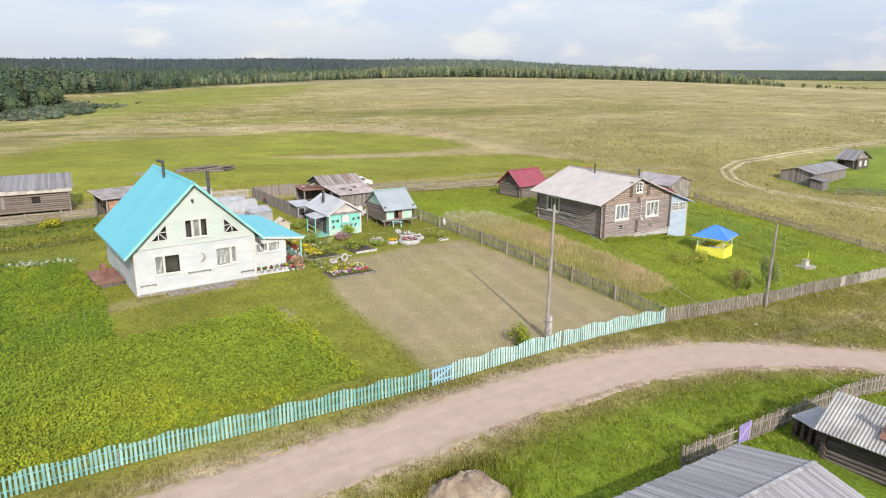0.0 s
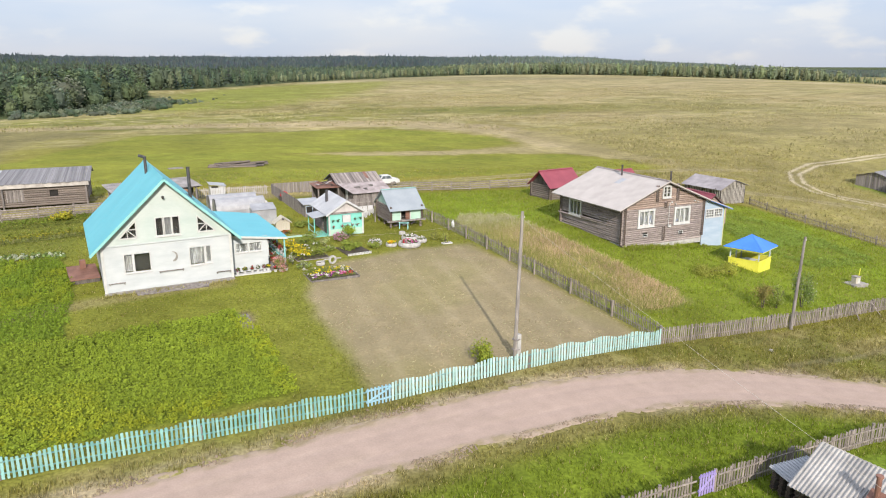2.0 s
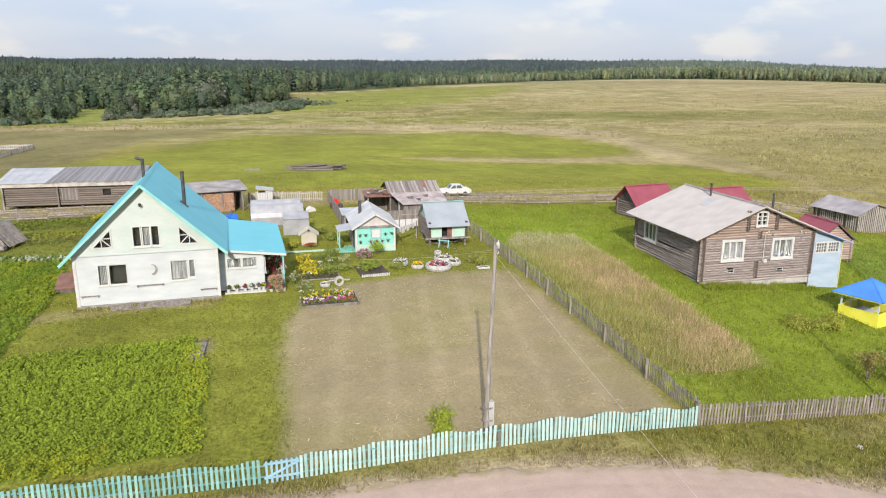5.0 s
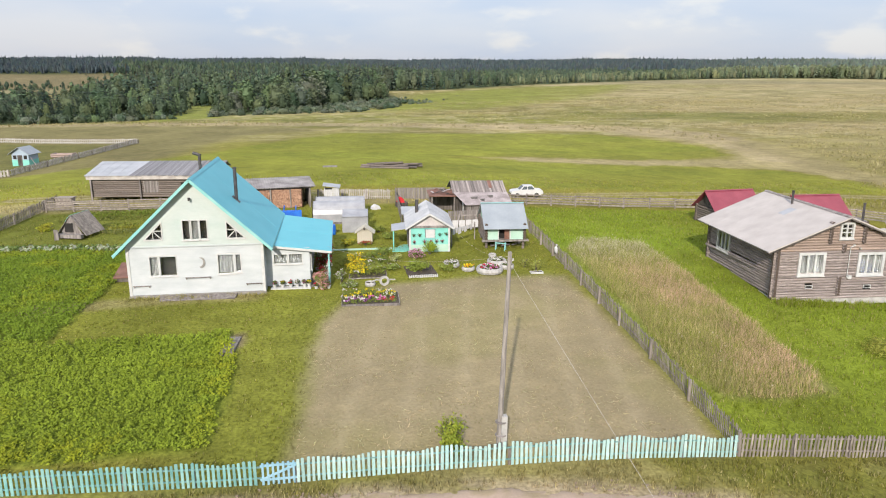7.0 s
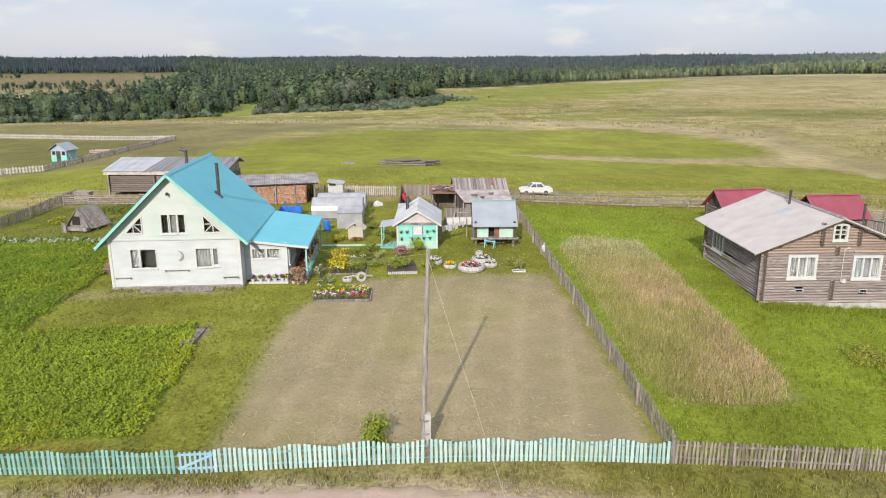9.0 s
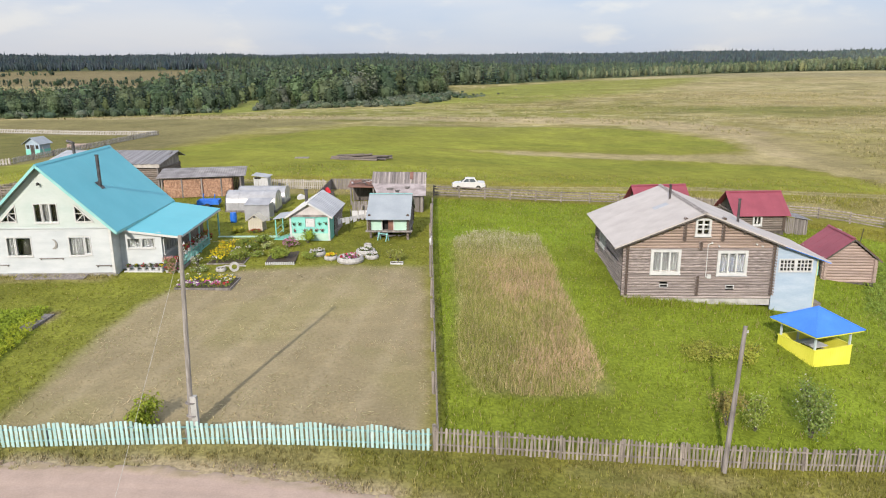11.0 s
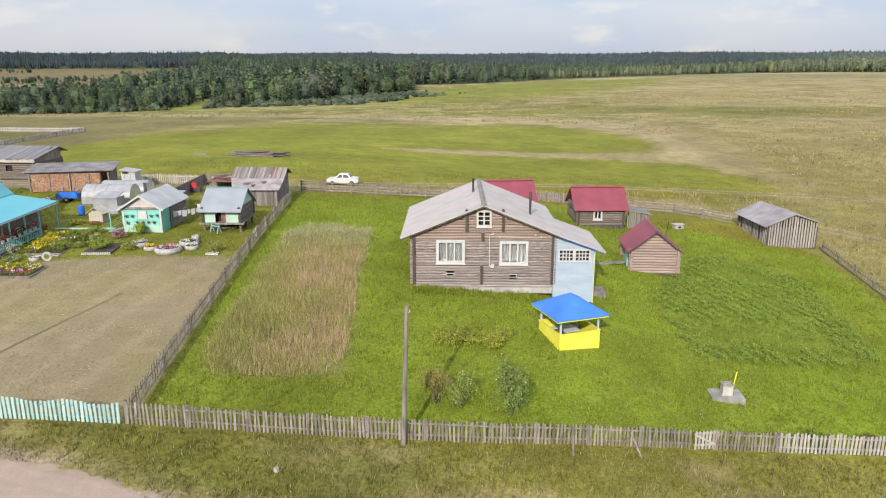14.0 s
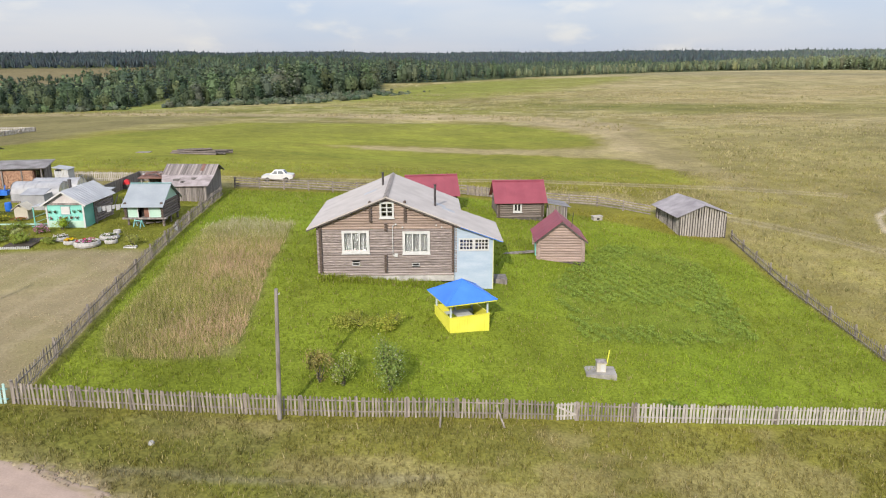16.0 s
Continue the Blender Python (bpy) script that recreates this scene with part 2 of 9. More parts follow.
M_PIPE = surface("sooty_steel_pipe", (0.05, 0.048, 0.05), (0.12, 0.11, 0.11), rough=0.5, scale=3, metal=0.6, bump=0.1)
M_GLASS = plain_glass("window_glass", (0.9, 0.93, 0.95))
M_CURTAIN = surface("white_net_curtain", (0.085, 0.09, 0.092), (0.19, 0.195, 0.195), rough=0.9, scale=2.0, stretch=(9, 9, 0.4), bump=0.3)
M_POLE = surface("grey_weathered_pole", (0.17, 0.155, 0.14), (0.31, 0.285, 0.26), rough=0.9, scale=2.5, stretch=(4, 4, 0.5), bump=0.4)
M_SAND = surface("bare_sandy_soil", (0.150, 0.112, 0.078), (0.310, 0.245, 0.180), rough=0.95, scale=1.2, bump=0.8, dist=0.08)
M_RUST = surface("rusty_brown_sheet", (0.13, 0.06, 0.04), (0.22, 0.11, 0.08), rough=0.7, scale=1.5, bump=0.15)

# ---- building blocks ----
class B:
    """Collects faces for one mesh."""

    def __init__(self):
        self.v, self.f = [], []

    def add(self, vs, fs):
        k = len(self.v)
        self.v += [tuple(p) for p in vs]
        self.f += [tuple(k + i for i in f) for f in fs]
        return self

    def box(self, x0, y0, z0, x1, y1, z1):
        return self.add([(x0, y0, z0), (x1, y0, z0), (x1, y1, z0), (x0, y1, z0), (x0, y0, z1), (x1, y0, z1), (x1, y1, z1), (x0, y1, z1)],
                        [(0, 3, 2, 1), (4, 5, 6, 7), (0, 1, 5, 4), (1, 2, 6, 5), (2, 3, 7, 6), (3, 0, 4, 7)])

    def ring(self, x0, z0, x1, z1, t, y0, y1):
        """An upright rectangular frame of one piece round the opening x0 z0 to x1 z1, t wide."""
        o = [(x0 - t, z0 - t), (x1 + t, z0 - t), (x1 + t, z1 + t), (x0 - t, z1 + t)]
        i = [(x0, z0), (x1, z0), (x1, z1), (x0, z1)]
        f = []
        for k in range(4):
            n = (k + 1) % 4
            f += [(k, n, n + 4, k + 4), (k + 8, k + 12, n + 12, n + 8), (k, k + 8, n + 8, n), (k + 4, n + 4, n + 12, k + 12)]
        return self.add([(x, y, z) for y in (y0, y1) for r in (o, i) for x, z in r], f)

    def beam(self, p, q, w, h, up=(0, 0, 1)):
        """A square-cut bar from p to q, w wide and h high."""
        p, q = Vector(p), Vector(q)
        d = (q - p).normalized()
        s = d.cross(Vector(up))
        s = (s if s.length > 1e-4 else d.cross(Vector((0, 1, 0)))).normalized()
        u = s.cross(d)
        c = [s * (w / 2 * a) + u * (h / 2 * b) for a, b in ((-1, -1), (1, -1), (1, 1), (-1, 1))]
        return self.add([p + o for o in c] + [q + o for o in c], [(0, 1, 2, 3), (7, 6, 5, 4), (0, 4, 5, 1), (1, 5, 6, 2), (2, 6, 7, 3), (3, 7, 4, 0)])

    def tube(self, p, q, r0, r1=None, n=10):
        p, q, r1 = Vector(p), Vector(q), r0 if r1 is None else r1
        d = (q - p).normalized()
        s = d.cross(Vector((0, 0, 1)))
        s = (s if s.length > 1e-4 else Vector((1, 0, 0))).normalized()
        u = s.cross(d)
        ring = [s * math.cos(2 * math.pi * i / n) + u * math.sin(2 * math.pi * i / n) for i in range(n)]
        return self.add([p + o * r0 for o in ring] + [q + o * r1 for o in ring],
                        [(i, i + n, (i + 1) % n + n, (i + 1) % n) for i in range(n)] + [tuple(range(n)), tuple(range(2 * n - 1, n - 1, -1))])

    def hose(self, pts, r, n=5):
        """A round cord through the points, in one piece."""
        pts, v = [Vector(p) for p in pts], []
        for i, p in enumerate(pts):
            d = (pts[min(i + 1, len(pts) - 1)] - pts[max(i - 1, 0)]).normalized()
            s = d.cross(Vector((0, 0, 1))).normalized()
            u = s.cross(d)
            v += [p + s * (r * math.cos(2 * math.pi * k / n)) + u * (r * math.sin(2 * math.pi * k / n)) for k in range(n)]
        return self.add(v, [(i * n + k, i * n + n + k, i * n + n + (k + 1) % n, i * n + (k + 1) % n) for i in range(len(pts) - 1) for k in range(n)])

    def slab(self, a, b, c, d, t):
        """A sheet with corners a b c d, t thick, downwards from its face."""
        a, b, c, d = map(Vector, (a, b, c, d))
        nrm = (b - a).cross(d - a).normalized()
        if nrm.z < 0:
            nrm = -nrm
        lo = [p - nrm * t for p in (a, b, c, d)]
        return self.add([a, b, c, d] + lo, [(0, 1, 2, 3), (7, 6, 5, 4), (0, 4, 5, 1), (1, 5, 6, 2), (2, 6, 7, 3), (3, 7, 4, 0)])

    def prism(self, poly, y0, y1):
        """A polygon in x and z, drawn out from y0 to y1."""
        n = len(poly)
        return self.add([(x, y0, z) for x, z in poly] + [(x, y1, z) for x, z in poly],
                        [tuple(range(n)), tuple(range(2 * n - 1, n - 1, -1))] + [(i, i + n, (i + 1) % n + n, (i + 1) % n) for i in range(n)])

    def mesh(self, name, mats):
        me = bpy.data.meshes.new(name)
        me.from_pydata(self.v, [], self.f)
        bm = bmesh.new()
        bm.from_mesh(me)
        bmesh.ops.recalc_face_normals(bm, faces=bm.faces)
        bm.to_mesh(me)
        bm.free()
        for m in mats if isinstance(mats, (list, tuple)) else [mats]:
            me.materials.append(m)
        return me


def thing(name, label, category, at, rz=0.0, group="", kind=""):
    ob = new(name)
    ob.empty_display_size = 0.2
    ob.matrix_basis = pose(*at, 0, 0, rz)
    return tagged(ob, label, category, group, kind)


def part(name, b, material, parent, label="", m=None, smooth=False):
    me = b if isinstance(b, bpy.types.Mesh) else b.mesh(name, material)
    if smooth:
        me.shade_smooth()
    ob = new(name, me)
    ob.parent = parent
    if m is not None:
        ob.matrix_basis = m
    if label:
        ob["label"] = label
    return ob


def single(name, b, material, label, category, at=(0, 0, 0), rz=0.0, group="", kind=""):
    me = b if isinstance(b, bpy.types.Mesh) else b.mesh(name, material)
    ob = new(name, me)
    ob.matrix_basis = pose(*at, 0, 0, rz)
    return tagged(ob, label, category, group, kind)


def np_mesh(name, verts, faces, material, tint=None):
    """A mesh from arrays; faces all of one size; tint: a colour for every vertex."""
    me = bpy.data.meshes.new(name)
    nf, k = faces.shape
    me.vertices.add(len(verts))
    me.vertices.foreach_set("co", np.ascontiguousarray(verts, dtype=np.float32).ravel())
    me.loops.add(nf * k)
    me.loops.foreach_set("vertex_index", np.ascontiguousarray(faces, dtype=np.int32).ravel())
    me.polygons.add(nf)
    me.polygons.foreach_set("loop_start", np.arange(0, nf * k, k, dtype=np.int32))
    me.update(calc_edges=True)
    if tint is not None:
        at = me.color_attributes.new("tint", "FLOAT_COLOR", "POINT")
        rgba = np.ones((len(verts), 4), np.float32)
        rgba[:, :tint.shape[1]] = tint
        at.data.foreach_set("color", rgba.ravel())
    me.materials.append(material)
    return me


# ---- lie of the land ----
LAND = (2.666, -1.846, 2.207, -1.404, 0.194, -1.146, 0.556, -0.239, -0.096, 0.01, 0.707, -0.02)

KNOLLS = ((60.0, 50.0, 0.36), (67.0, 46.0, 0.07), (71.0, 62.0, 0.37), (72.9, 35.5, -0.25), (94.5, 60.0, -0.47), (95.0, 52.0, -0.05), (36.0, 31.0, 0.46), (49.0, 28.0, -0.29), (14.0, 78.0, 0.05), (1.0, 70.0, -0.35), (24.0, 51.0, -0.11), (80.0, 46.0, -0.24), (33.0, 104.0, 0.3), (41.0, 58.0, 0.05), (20.0, 78.0, -0.21), (52.0, 33.0, -0.2))


def smooth01(t):
    t = np.clip(t, 0, 1)
    return t * t * (3 - 2 * t)


def land(x, y):
    """Height of the ground: a slope that falls to the east and to the road, a low dome of meadow, a wooded rise far off."""
    x, y = np.asarray(x, float), np.asarray(y, float)
    u, v = 2.0 * np.tanh((x - 40) / 80), 1.5 * np.tanh((y - 50) / 60)
    near = sum(c * t for c, t in zip(LAND, (1, u, v, u * u, u * v, v * v, u * u * v, u * v * v, u ** 3, v ** 3, u ** 3 * v, u * u * v * v)))
    east = np.degrees(np.arctan2(x, np.maximum(y, 1)))
    far = 1.6 + 2.2 / (1 + np.exp((x - 30) / 30)) + 8 * np.exp(-((x - 380) ** 2 + (y - 600) ** 2) / (2 * 260 ** 2))
    far = far - 4 * np.exp(-((x + 120) ** 2 + (y - 420) ** 2) / (2 * 150 ** 2))
    far = far + 21.5 * smooth01((np.hypot(x, y) - 800) / 600) * (1 - 0.92 * smooth01((east - 36) / 20))
    w = smooth01((np.hypot(x - 45, y - 60) - 75) / 75)
    out = near * (1 - w) + far * w
    for a, b, h in KNOLLS:
        out = out + h * np.exp(-((x - a) ** 2 + (y - b) ** 2) / 200.0)
    return out


def gz(x, y):
    return float(land(x, y))


def vnoise(x, y, seed=0):
    """Smooth value noise from 0 to 1, on a lattice of 1."""
    def h(i, j):
        n = np.sin(i * 127.1 + j * 311.7 + seed * 74.7) * 43758.5453
        return n - np.floor(n)
    i, j = np.floor(x), np.floor(y)
    fx, fy = x - i, y - j
    fx, fy = fx * fx * (3 - 2 * fx), fy * fy * (3 - 2 * fy)
    return (h(i, j) * (1 - fx) + h(i + 1, j) * fx) * (1 - fy) + (h(i, j + 1) * (1 - fx) + h(i + 1, j + 1) * fx) * fy


def fbm(x, y, size, seed=0, octaves=4):
    out, amp, tot = 0, 1.0, 0
    for k in range(octaves):
        out = out + amp * vnoise(x / size * 2 ** k, y / size * 2 ** k, seed + k)
        tot, amp = tot + amp, amp * 0.5
    return out / tot


def inside(x, y, poly, soft=0.5):
    """1 inside a polygon, 0 outside, with a soft rim."""
    x, y = np.asarray(x, float), np.asarray(y, float)
    odd, near = np.zeros(x.shape, bool), np.full(x.shape, 1e9)
    for (ax, ay), (bx, by) in zip(poly, poly[1:] + poly[:1]):
        if ay != by:
            odd ^= ((ay > y) != (by > y)) & (x < (bx - ax) * (y - ay) / (by - ay) + ax)
        near = np.minimum(near, line_gap(x, y, ax, ay, bx, by))
    return smooth01(0.5 + np.where(odd, near, -near) / (2 * soft))


def line_gap(x, y, ax, ay, bx, by):
    t = np.clip(((x - ax) * (bx - ax) + (y - ay) * (by - ay)) / ((bx - ax) ** 2 + (by - ay) ** 2), 0, 1)
    return np.hypot(x - ax - t * (bx - ax), y - ay - t * (by - ay))


def way_gap(x, y, line):
    """Distance from a bent line."""
    return np.minimum.reduce([line_gap(x, y, *a, *b) for a, b in zip(line, line[1:])])


ROAD = [(-40, 27.6), (0, 26.4), (12, 26.3), (20, 26.6), (30, 26.2), (36, 25.4), (42, 23.9), (47.5, 21.5), (52, 18.6), (60, 11.5), (72, -2)]
TRACK_EAST = [(134, 45), (126.8, 52.2), (120.6, 59.8), (117.0, 64.8), (116.4, 68.6), (119.4, 74), (125.9, 79.5), (136, 82.8), (153, 81.6), (185, 76), (240, 62)]
TRACK_BACK = [(-10, 88), (20, 87), (48, 85.3), (66, 89.1), (78, 91.5), (92, 90), (107, 88), (120, 84)]
TRACK_BACK_2 = [(80, 79), (92, 76), (100, 72.9), (103.5, 70.2), (107, 67), (114, 60)]
HAY = [(22.0, 30.5), (22.5, 38), (23.3, 45.5), (25, 49.5), (28, 52.3), (35.4, 53.6), (41.4, 53.3), (41.6, 42), (41.4, 30.3), (30, 30.2)]
POTATO_FRONT = [(-14, 33), (2.5, 32.6), (12.7, 32.4), (18.3, 32.8), (18.6, 37), (18.6, 41), (17.9, 44.9), (13, 44.5), (8.3, 44.4), (4, 45.4), (-14, 46)]
POTATO_SIDE = [(-14, 46), (4, 45.4), (7.9, 44.6), (8.5, 50), (9.0, 56), (8.4, 62.2), (3.6, 64.0), (-2.4, 64.6), (-14, 66)]
POTATO_EAST = [(72.8, 48.5), (77.0, 55.5), (81.4, 60.6), (88.0, 61.4), (89.2, 56), (88.2, 50), (86.6, 41.9), (80, 40.4), (73.2, 40.0)]
WEEDS = [(43.2, 38), (44, 35.2), (47.2, 35), (51, 35.8), (51.2, 43), (51.2, 50), (51.6, 63.2), (46, 63.2), (44.2, 60.5)]
BAND_TAN = [(-90, 214), (-20, 203), (30, 199), (54, 191), (76, 185), (92, 178), (103, 160), (106, 140), (101, 126), (84, 119), (58, 121), (52, 125), (84, 125), (100, 118), (105, 104), (109, 92), (113, 93), (112, 108), (117, 135), (119, 165), (108, 188), (84, 203), (54, 208), (-20, 217)]
BAND_GREEN = [(-30, 100), (5, 127), (28, 172), (70, 176), (88, 172), (99, 158), (103, 142), (101, 131), (86, 126), (60, 129), (40, 124), (82, 118), (98, 112), (104, 99), (104, 92), (60, 92), (30, 90), (-15, 90)]
BAND_OCHRE = [(56, 121), (72, 119), (86, 118), (100, 112), (108, 98), (112, 96), (112, 112), (100, 127), (86, 126), (72, 127), (57, 127)]
FIELD_BROWN = [(-700, 520), (-380, 560), (-130, 560), (-90, 700), (-110, 980), (-700, 1050)]


def cover(x, y):
    """Colour of what grows or lies on the ground."""
    x, y = np.asarray(x, float), np.asarray(y, float)
    n1, n2, n3 = fbm(x, y, 9, 1), fbm(x, y, 2.2, 5), fbm(x, y, 40, 9)
    wob = (fbm(x, y, 2.0, 21, 5) - 0.5) * 2.0
    col = np.empty(x.shape + (3,))
    turf = np.array((0.174, 0.164, 0.028))
    lush = np.array((0.136, 0.192, 0.016))
    dry = np.array((0.285, 0.240, 0.110))
    col[:] = turf

    def lay(c, w):
        w = np.clip(w, 0, 1)[..., None]
        col[:] = col * (1 - w) + np.array(c) * w

    dist = np.hypot(x - 45, y - 20)
    away = smooth01((dist - 95) / 90)
    fl = np.stack([fbm(x / 2.6, y, 13, 31, 5), fbm(x / 2.6, y, 30, 33, 6)], -1)
    lay((0.200, 0.184, 0.066), away * 0.75)
    lay(dry, away * smooth01((fl[..., 0] - 0.42) / 0.28) * 0.55)
    lay((0.215, 0.175, 0.072), away * smooth01((fl[..., 1] - 0.50) / 0.12) * 0.6)
    lay((0.165, 0.168, 0.036), away * smooth01((0.44 - fl[..., 1]) / 0.10) * 0.7)
    lay((0.33, 0.285, 0.150), away * smooth01((fbm(x / 2, y, 6, 35, 5) - 0.54) / 0.09) * 0.40)
    lay((0.37, 0.325, 0.185), away * smooth01((fbm(x / 1.2, y, 3, 37, 5) - 0.57) / 0.06) * 0.50)
    lay((0.125, 0.126, 0.036), away * smooth01((fbm(x / 2.2, y, 7, 39, 5) - 0.57) / 0.08) * 0.6)
    lay((0.300, 0.246, 0.138), inside(x + 9 * wob, y + 9 * wob, [(120, 190), (190, 120), (330, 90), (520, 220), (505, 400), (430, 520), (200, 470), (150, 330)], 25) * (0.15 + 0.45 * n1))
    # darker sedge, and straw along the far woods
    lay((0.130, 0.138, 0.028), inside(x + 9 * wob, y + 4 * wob, [(100, 232), (128, 214), (145, 188), (172, 196), (205, 200), (190, 222), (150, 236), (110, 248)], 6) * (0.45 + 0.5 * n2))
    lay((0.150, 0.136, 0.044), inside(x + 9 * wob, y + 4 * wob, [(140, 205), (190, 175), (260, 170), (250, 205), (190, 228)], 8) * (0.3 + 0.5 * n2))
    lay((0.36, 0.305, 0.180), smooth01((22 - way_gap(x, y, [(190, 480), (300, 520), (400, 540), (470, 500), (512, 400), (508, 300), (470, 200)]) + 10 * wob) / 14) * 0.75)
    lay((0.30, 0.250, 0.140), inside(x, y, [(180, 330), (300, 400), (420, 480), (480, 380), (380, 300), (240, 260)], 40) * 0.4 * (0.4 + n1))
    lay((0.172, 0.182, 0.034), inside(x + 6 * wob, y + 6 * wob, [(40, 285), (66, 335), (70, 390), (95, 440), (160, 470), (230, 470), (190, 400), (140, 330), (80, 270)], 9) * 0.7)
    lay((0.290, 0.240, 0.135), inside(x + 3 * wob, y + 2.5 * wob, BAND_TAN, 2.5) * (0.65 + 0.5 * n2))
    lay((0.166, 0.147, 0.062), inside(x, y, [(-2, 115), (2, 140), (6, 165), (22, 180), (12, 200), (-70, 210), (-120, 205), (-120, 108), (-20, 106)], 4) * (0.7 + 0.5 * n2))
    lay((0.125, 0.122, 0.036), inside(x, y, [(-75, 168), (-42, 162), (-14, 153), (-20, 110), (-40, 106), (-90, 104)], 2) * (0.6 + 0.5 * n1))
    lay((0.178, 0.188, 0.028), inside(x + 2 * wob, y + 2 * wob, BAND_GREEN, 1.2) * (0.9 + 0.3 * (n1 - 0.5)))
    lay((0.150, 0.170, 0.024), inside(x, y, BAND_GREEN, 2) * smooth01((fbm(x / 6, y, 5, 43) - 0.50) / 0.12) * 0.55)
    lay((0.290, 0.245, 0.120), inside(x + 3 * wob, y + 2 * wob, BAND_OCHRE, 1.5) * (0.55 + 0.5 * n2))
    lay((0.158, 0.132, 0.066), inside(x, y, FIELD_BROWN, 15))
    lay((0.21, 0.185, 0.10), smooth01((np.hypot(x, y) - 500) / 60) * smooth01((640 - np.hypot(x, y)) / 60) * smooth01((fbm(x / 2, y, 50, 3) - 0.45) / 0.2))
    woody = np.maximum(inside(x, y, [(-330, 222), (-200, 220), (-110, 220), (-60, 220), (-39, 225), (-20, 240), (-4, 253), (21, 268), (36, 290), (50, 322), (60, 352), (62, 390), (60, 460), (106, 464), (168, 499), (305, 540), (440, 575), (760, 1100), (-260, 1100), (-110, 560), (-70, 330), (-140, 300), (-330, 300)], 3), smooth01((np.hypot(x, y) - 1000) / 30))
    woody = woody * (1 - inside(x, y, [(-24, 225), (-8, 240), (-11, 262), (-17, 322), (-31, 322), (-24, 260)], 3))
    lay((0.050, 0.068, 0.026), woody * 0.95)
    lay((0.165, 0.190, 0.035), inside(x, y, [(-24, 225), (-8, 240), (-11, 262), (-17, 330), (-31, 330), (-24, 260)], 3) * 0.8)
    lay((0.175, 0.195, 0.035), inside(x, y, [(30, 262), (62, 330), (72, 400), (130, 450), (150, 400), (110, 320), (60, 262)], 12) * 0.6)
    lay((0.222, 0.190, 0.084), inside(x, y, [(96.5, 20), (150, 10), (240, 40), (240, 150), (112, 150), (104, 90), (90, 80), (96, 64)], 3) * (0.35 + 0.7 * n2))
    lay((0.118, 0.172, 0.022), inside(x + wob, y + wob, [(127, 61.5), (128, 70), (150, 75), (190, 72), (190, 40), (150, 47), (137, 57)], 1.5) * 0.85)
    # the yards
    lay((0.146, 0.166, 0.022), inside(x, y, [(8, 44), (18, 31), (26, 31), (42, 53), (42.4, 79), (-5, 80), (-8, 66), (9, 62)], 1.0) * 0.6)
    lay((0.105, 0.160, 0.018), inside(x, y, [(27, 7), (52, 6), (50, 15.6), (43, 16.6), (27, 17.2)], 0.8) * 0.9)
    lay(lush, inside(x, y, [(42, 30.5), (95, 31.5), (94.5, 64), (70, 78), (42.5, 78)], 0.6) * (0.75 + 0.5 * (n1 - 0.5)))
    lay((0.142, 0.136, 0.034), inside(x, y, [(42, 19), (120, 12), (120, 31), (80, 30.8), (60, 29.6), (-20, 31), (-20, 27)], 0.5) * (0.2 + 0.9 * n2))
    verge = inside(x, y, [(42, 24), (60, 15), (120, 8), (120, 31), (80, 30.8), (60, 29.4), (-20, 31), (-20, 27)], 0.6)
    lay((0.225, 0.190, 0.085), verge * smooth01((fbm(x / 1.8, y, 3.2, 117, 5) - 0.52) / 0.10) * 0.6)
    lay((0.120, 0.130, 0.024), verge * smooth01((0.44 - fbm(x / 1.8, y, 4.5, 119, 4)) / 0.10) * 0.6)
    lay(lush * 0.85, inside(x, y, [(14, 14), (49, 17), (43, 20), (36, 22.2), (22, 22.8), (14, 21.6)], 1.2) * 0.85)
    lay((0.126, 0.136, 0.022), inside(x, y, [(8, 44), (18, 30.5), (23, 30.5), (25, 50), (10, 51.6)], 1.2) * 0.65)
    lay((0.105, 0.120, 0.022), inside(x, y, [(-14, 63), (9.5, 62), (12, 79), (-14, 82)], 1.5) * 0.75)
    hay = inside(x + wob * 0.5, y + wob * 0.3, HAY, 0.8)
    lay((0.236, 0.194, 0.120), hay * (0.97 - 0.10 * n1))
    lay((0.205, 0.186, 0.076), hay * smooth01((fbm(x, y, 6, 93) - 0.48) / 0.2) * 0.45)
    lay((0.345, 0.292, 0.190), hay * smooth01((np.sin((x * 0.93 - y * 0.2) * 2 * math.pi / 2.6 + n1 * 2) - 0.3) / 0.9) * 0.35 * (0.3 + n2))
    lay((0.110, 0.150, 0.018), np.maximum(inside(x, y, POTATO_FRONT, 0.4), inside(x, y, POTATO_SIDE, 0.4)) * 0.8)
    lay((0.100, 0.130, 0.026), inside(x, y, POTATO_EAST, 0.8) * 0.35)
    lay((0.225, 0.200, 0.090), inside(x, y, WEEDS, 0.7) * 0.7)
    lay((0.260, 0.225, 0.105), inside(x, y, [(-20, 80), (43, 79.5), (70, 80.5), (91, 77), (91, 84), (70, 86), (43, 84), (-20, 86)], 1.0) * (0.55 + 0.6 * n2))
    lay((0.235, 0.200, 0.098), inside(x + 0.5 * wob, y + 0.3 * wob, [(4.5, 49.2), (9, 49.6), (13, 50.2), (19, 50.2), (19.6, 51.3), (10.4, 51.5), (4.5, 51.2)], 0.5) * (0.25 + 0.65 * n2))
    # wheel tracks
    road = way_gap(x, y, ROAD) + wob * 0.14
    lay((0.172, 0.150, 0.058), smooth01((4.4 - road + 0.9 * wob) / 1.8) * (0.25 + 0.7 * n2))
    lay((0.295, 0.240, 0.160), smooth01((3.1 - road + 0.8 * wob) / 1.0) * smooth01((fbm(x, y, 1.7, 113) - 0.42) / 0.12) * 0.8)
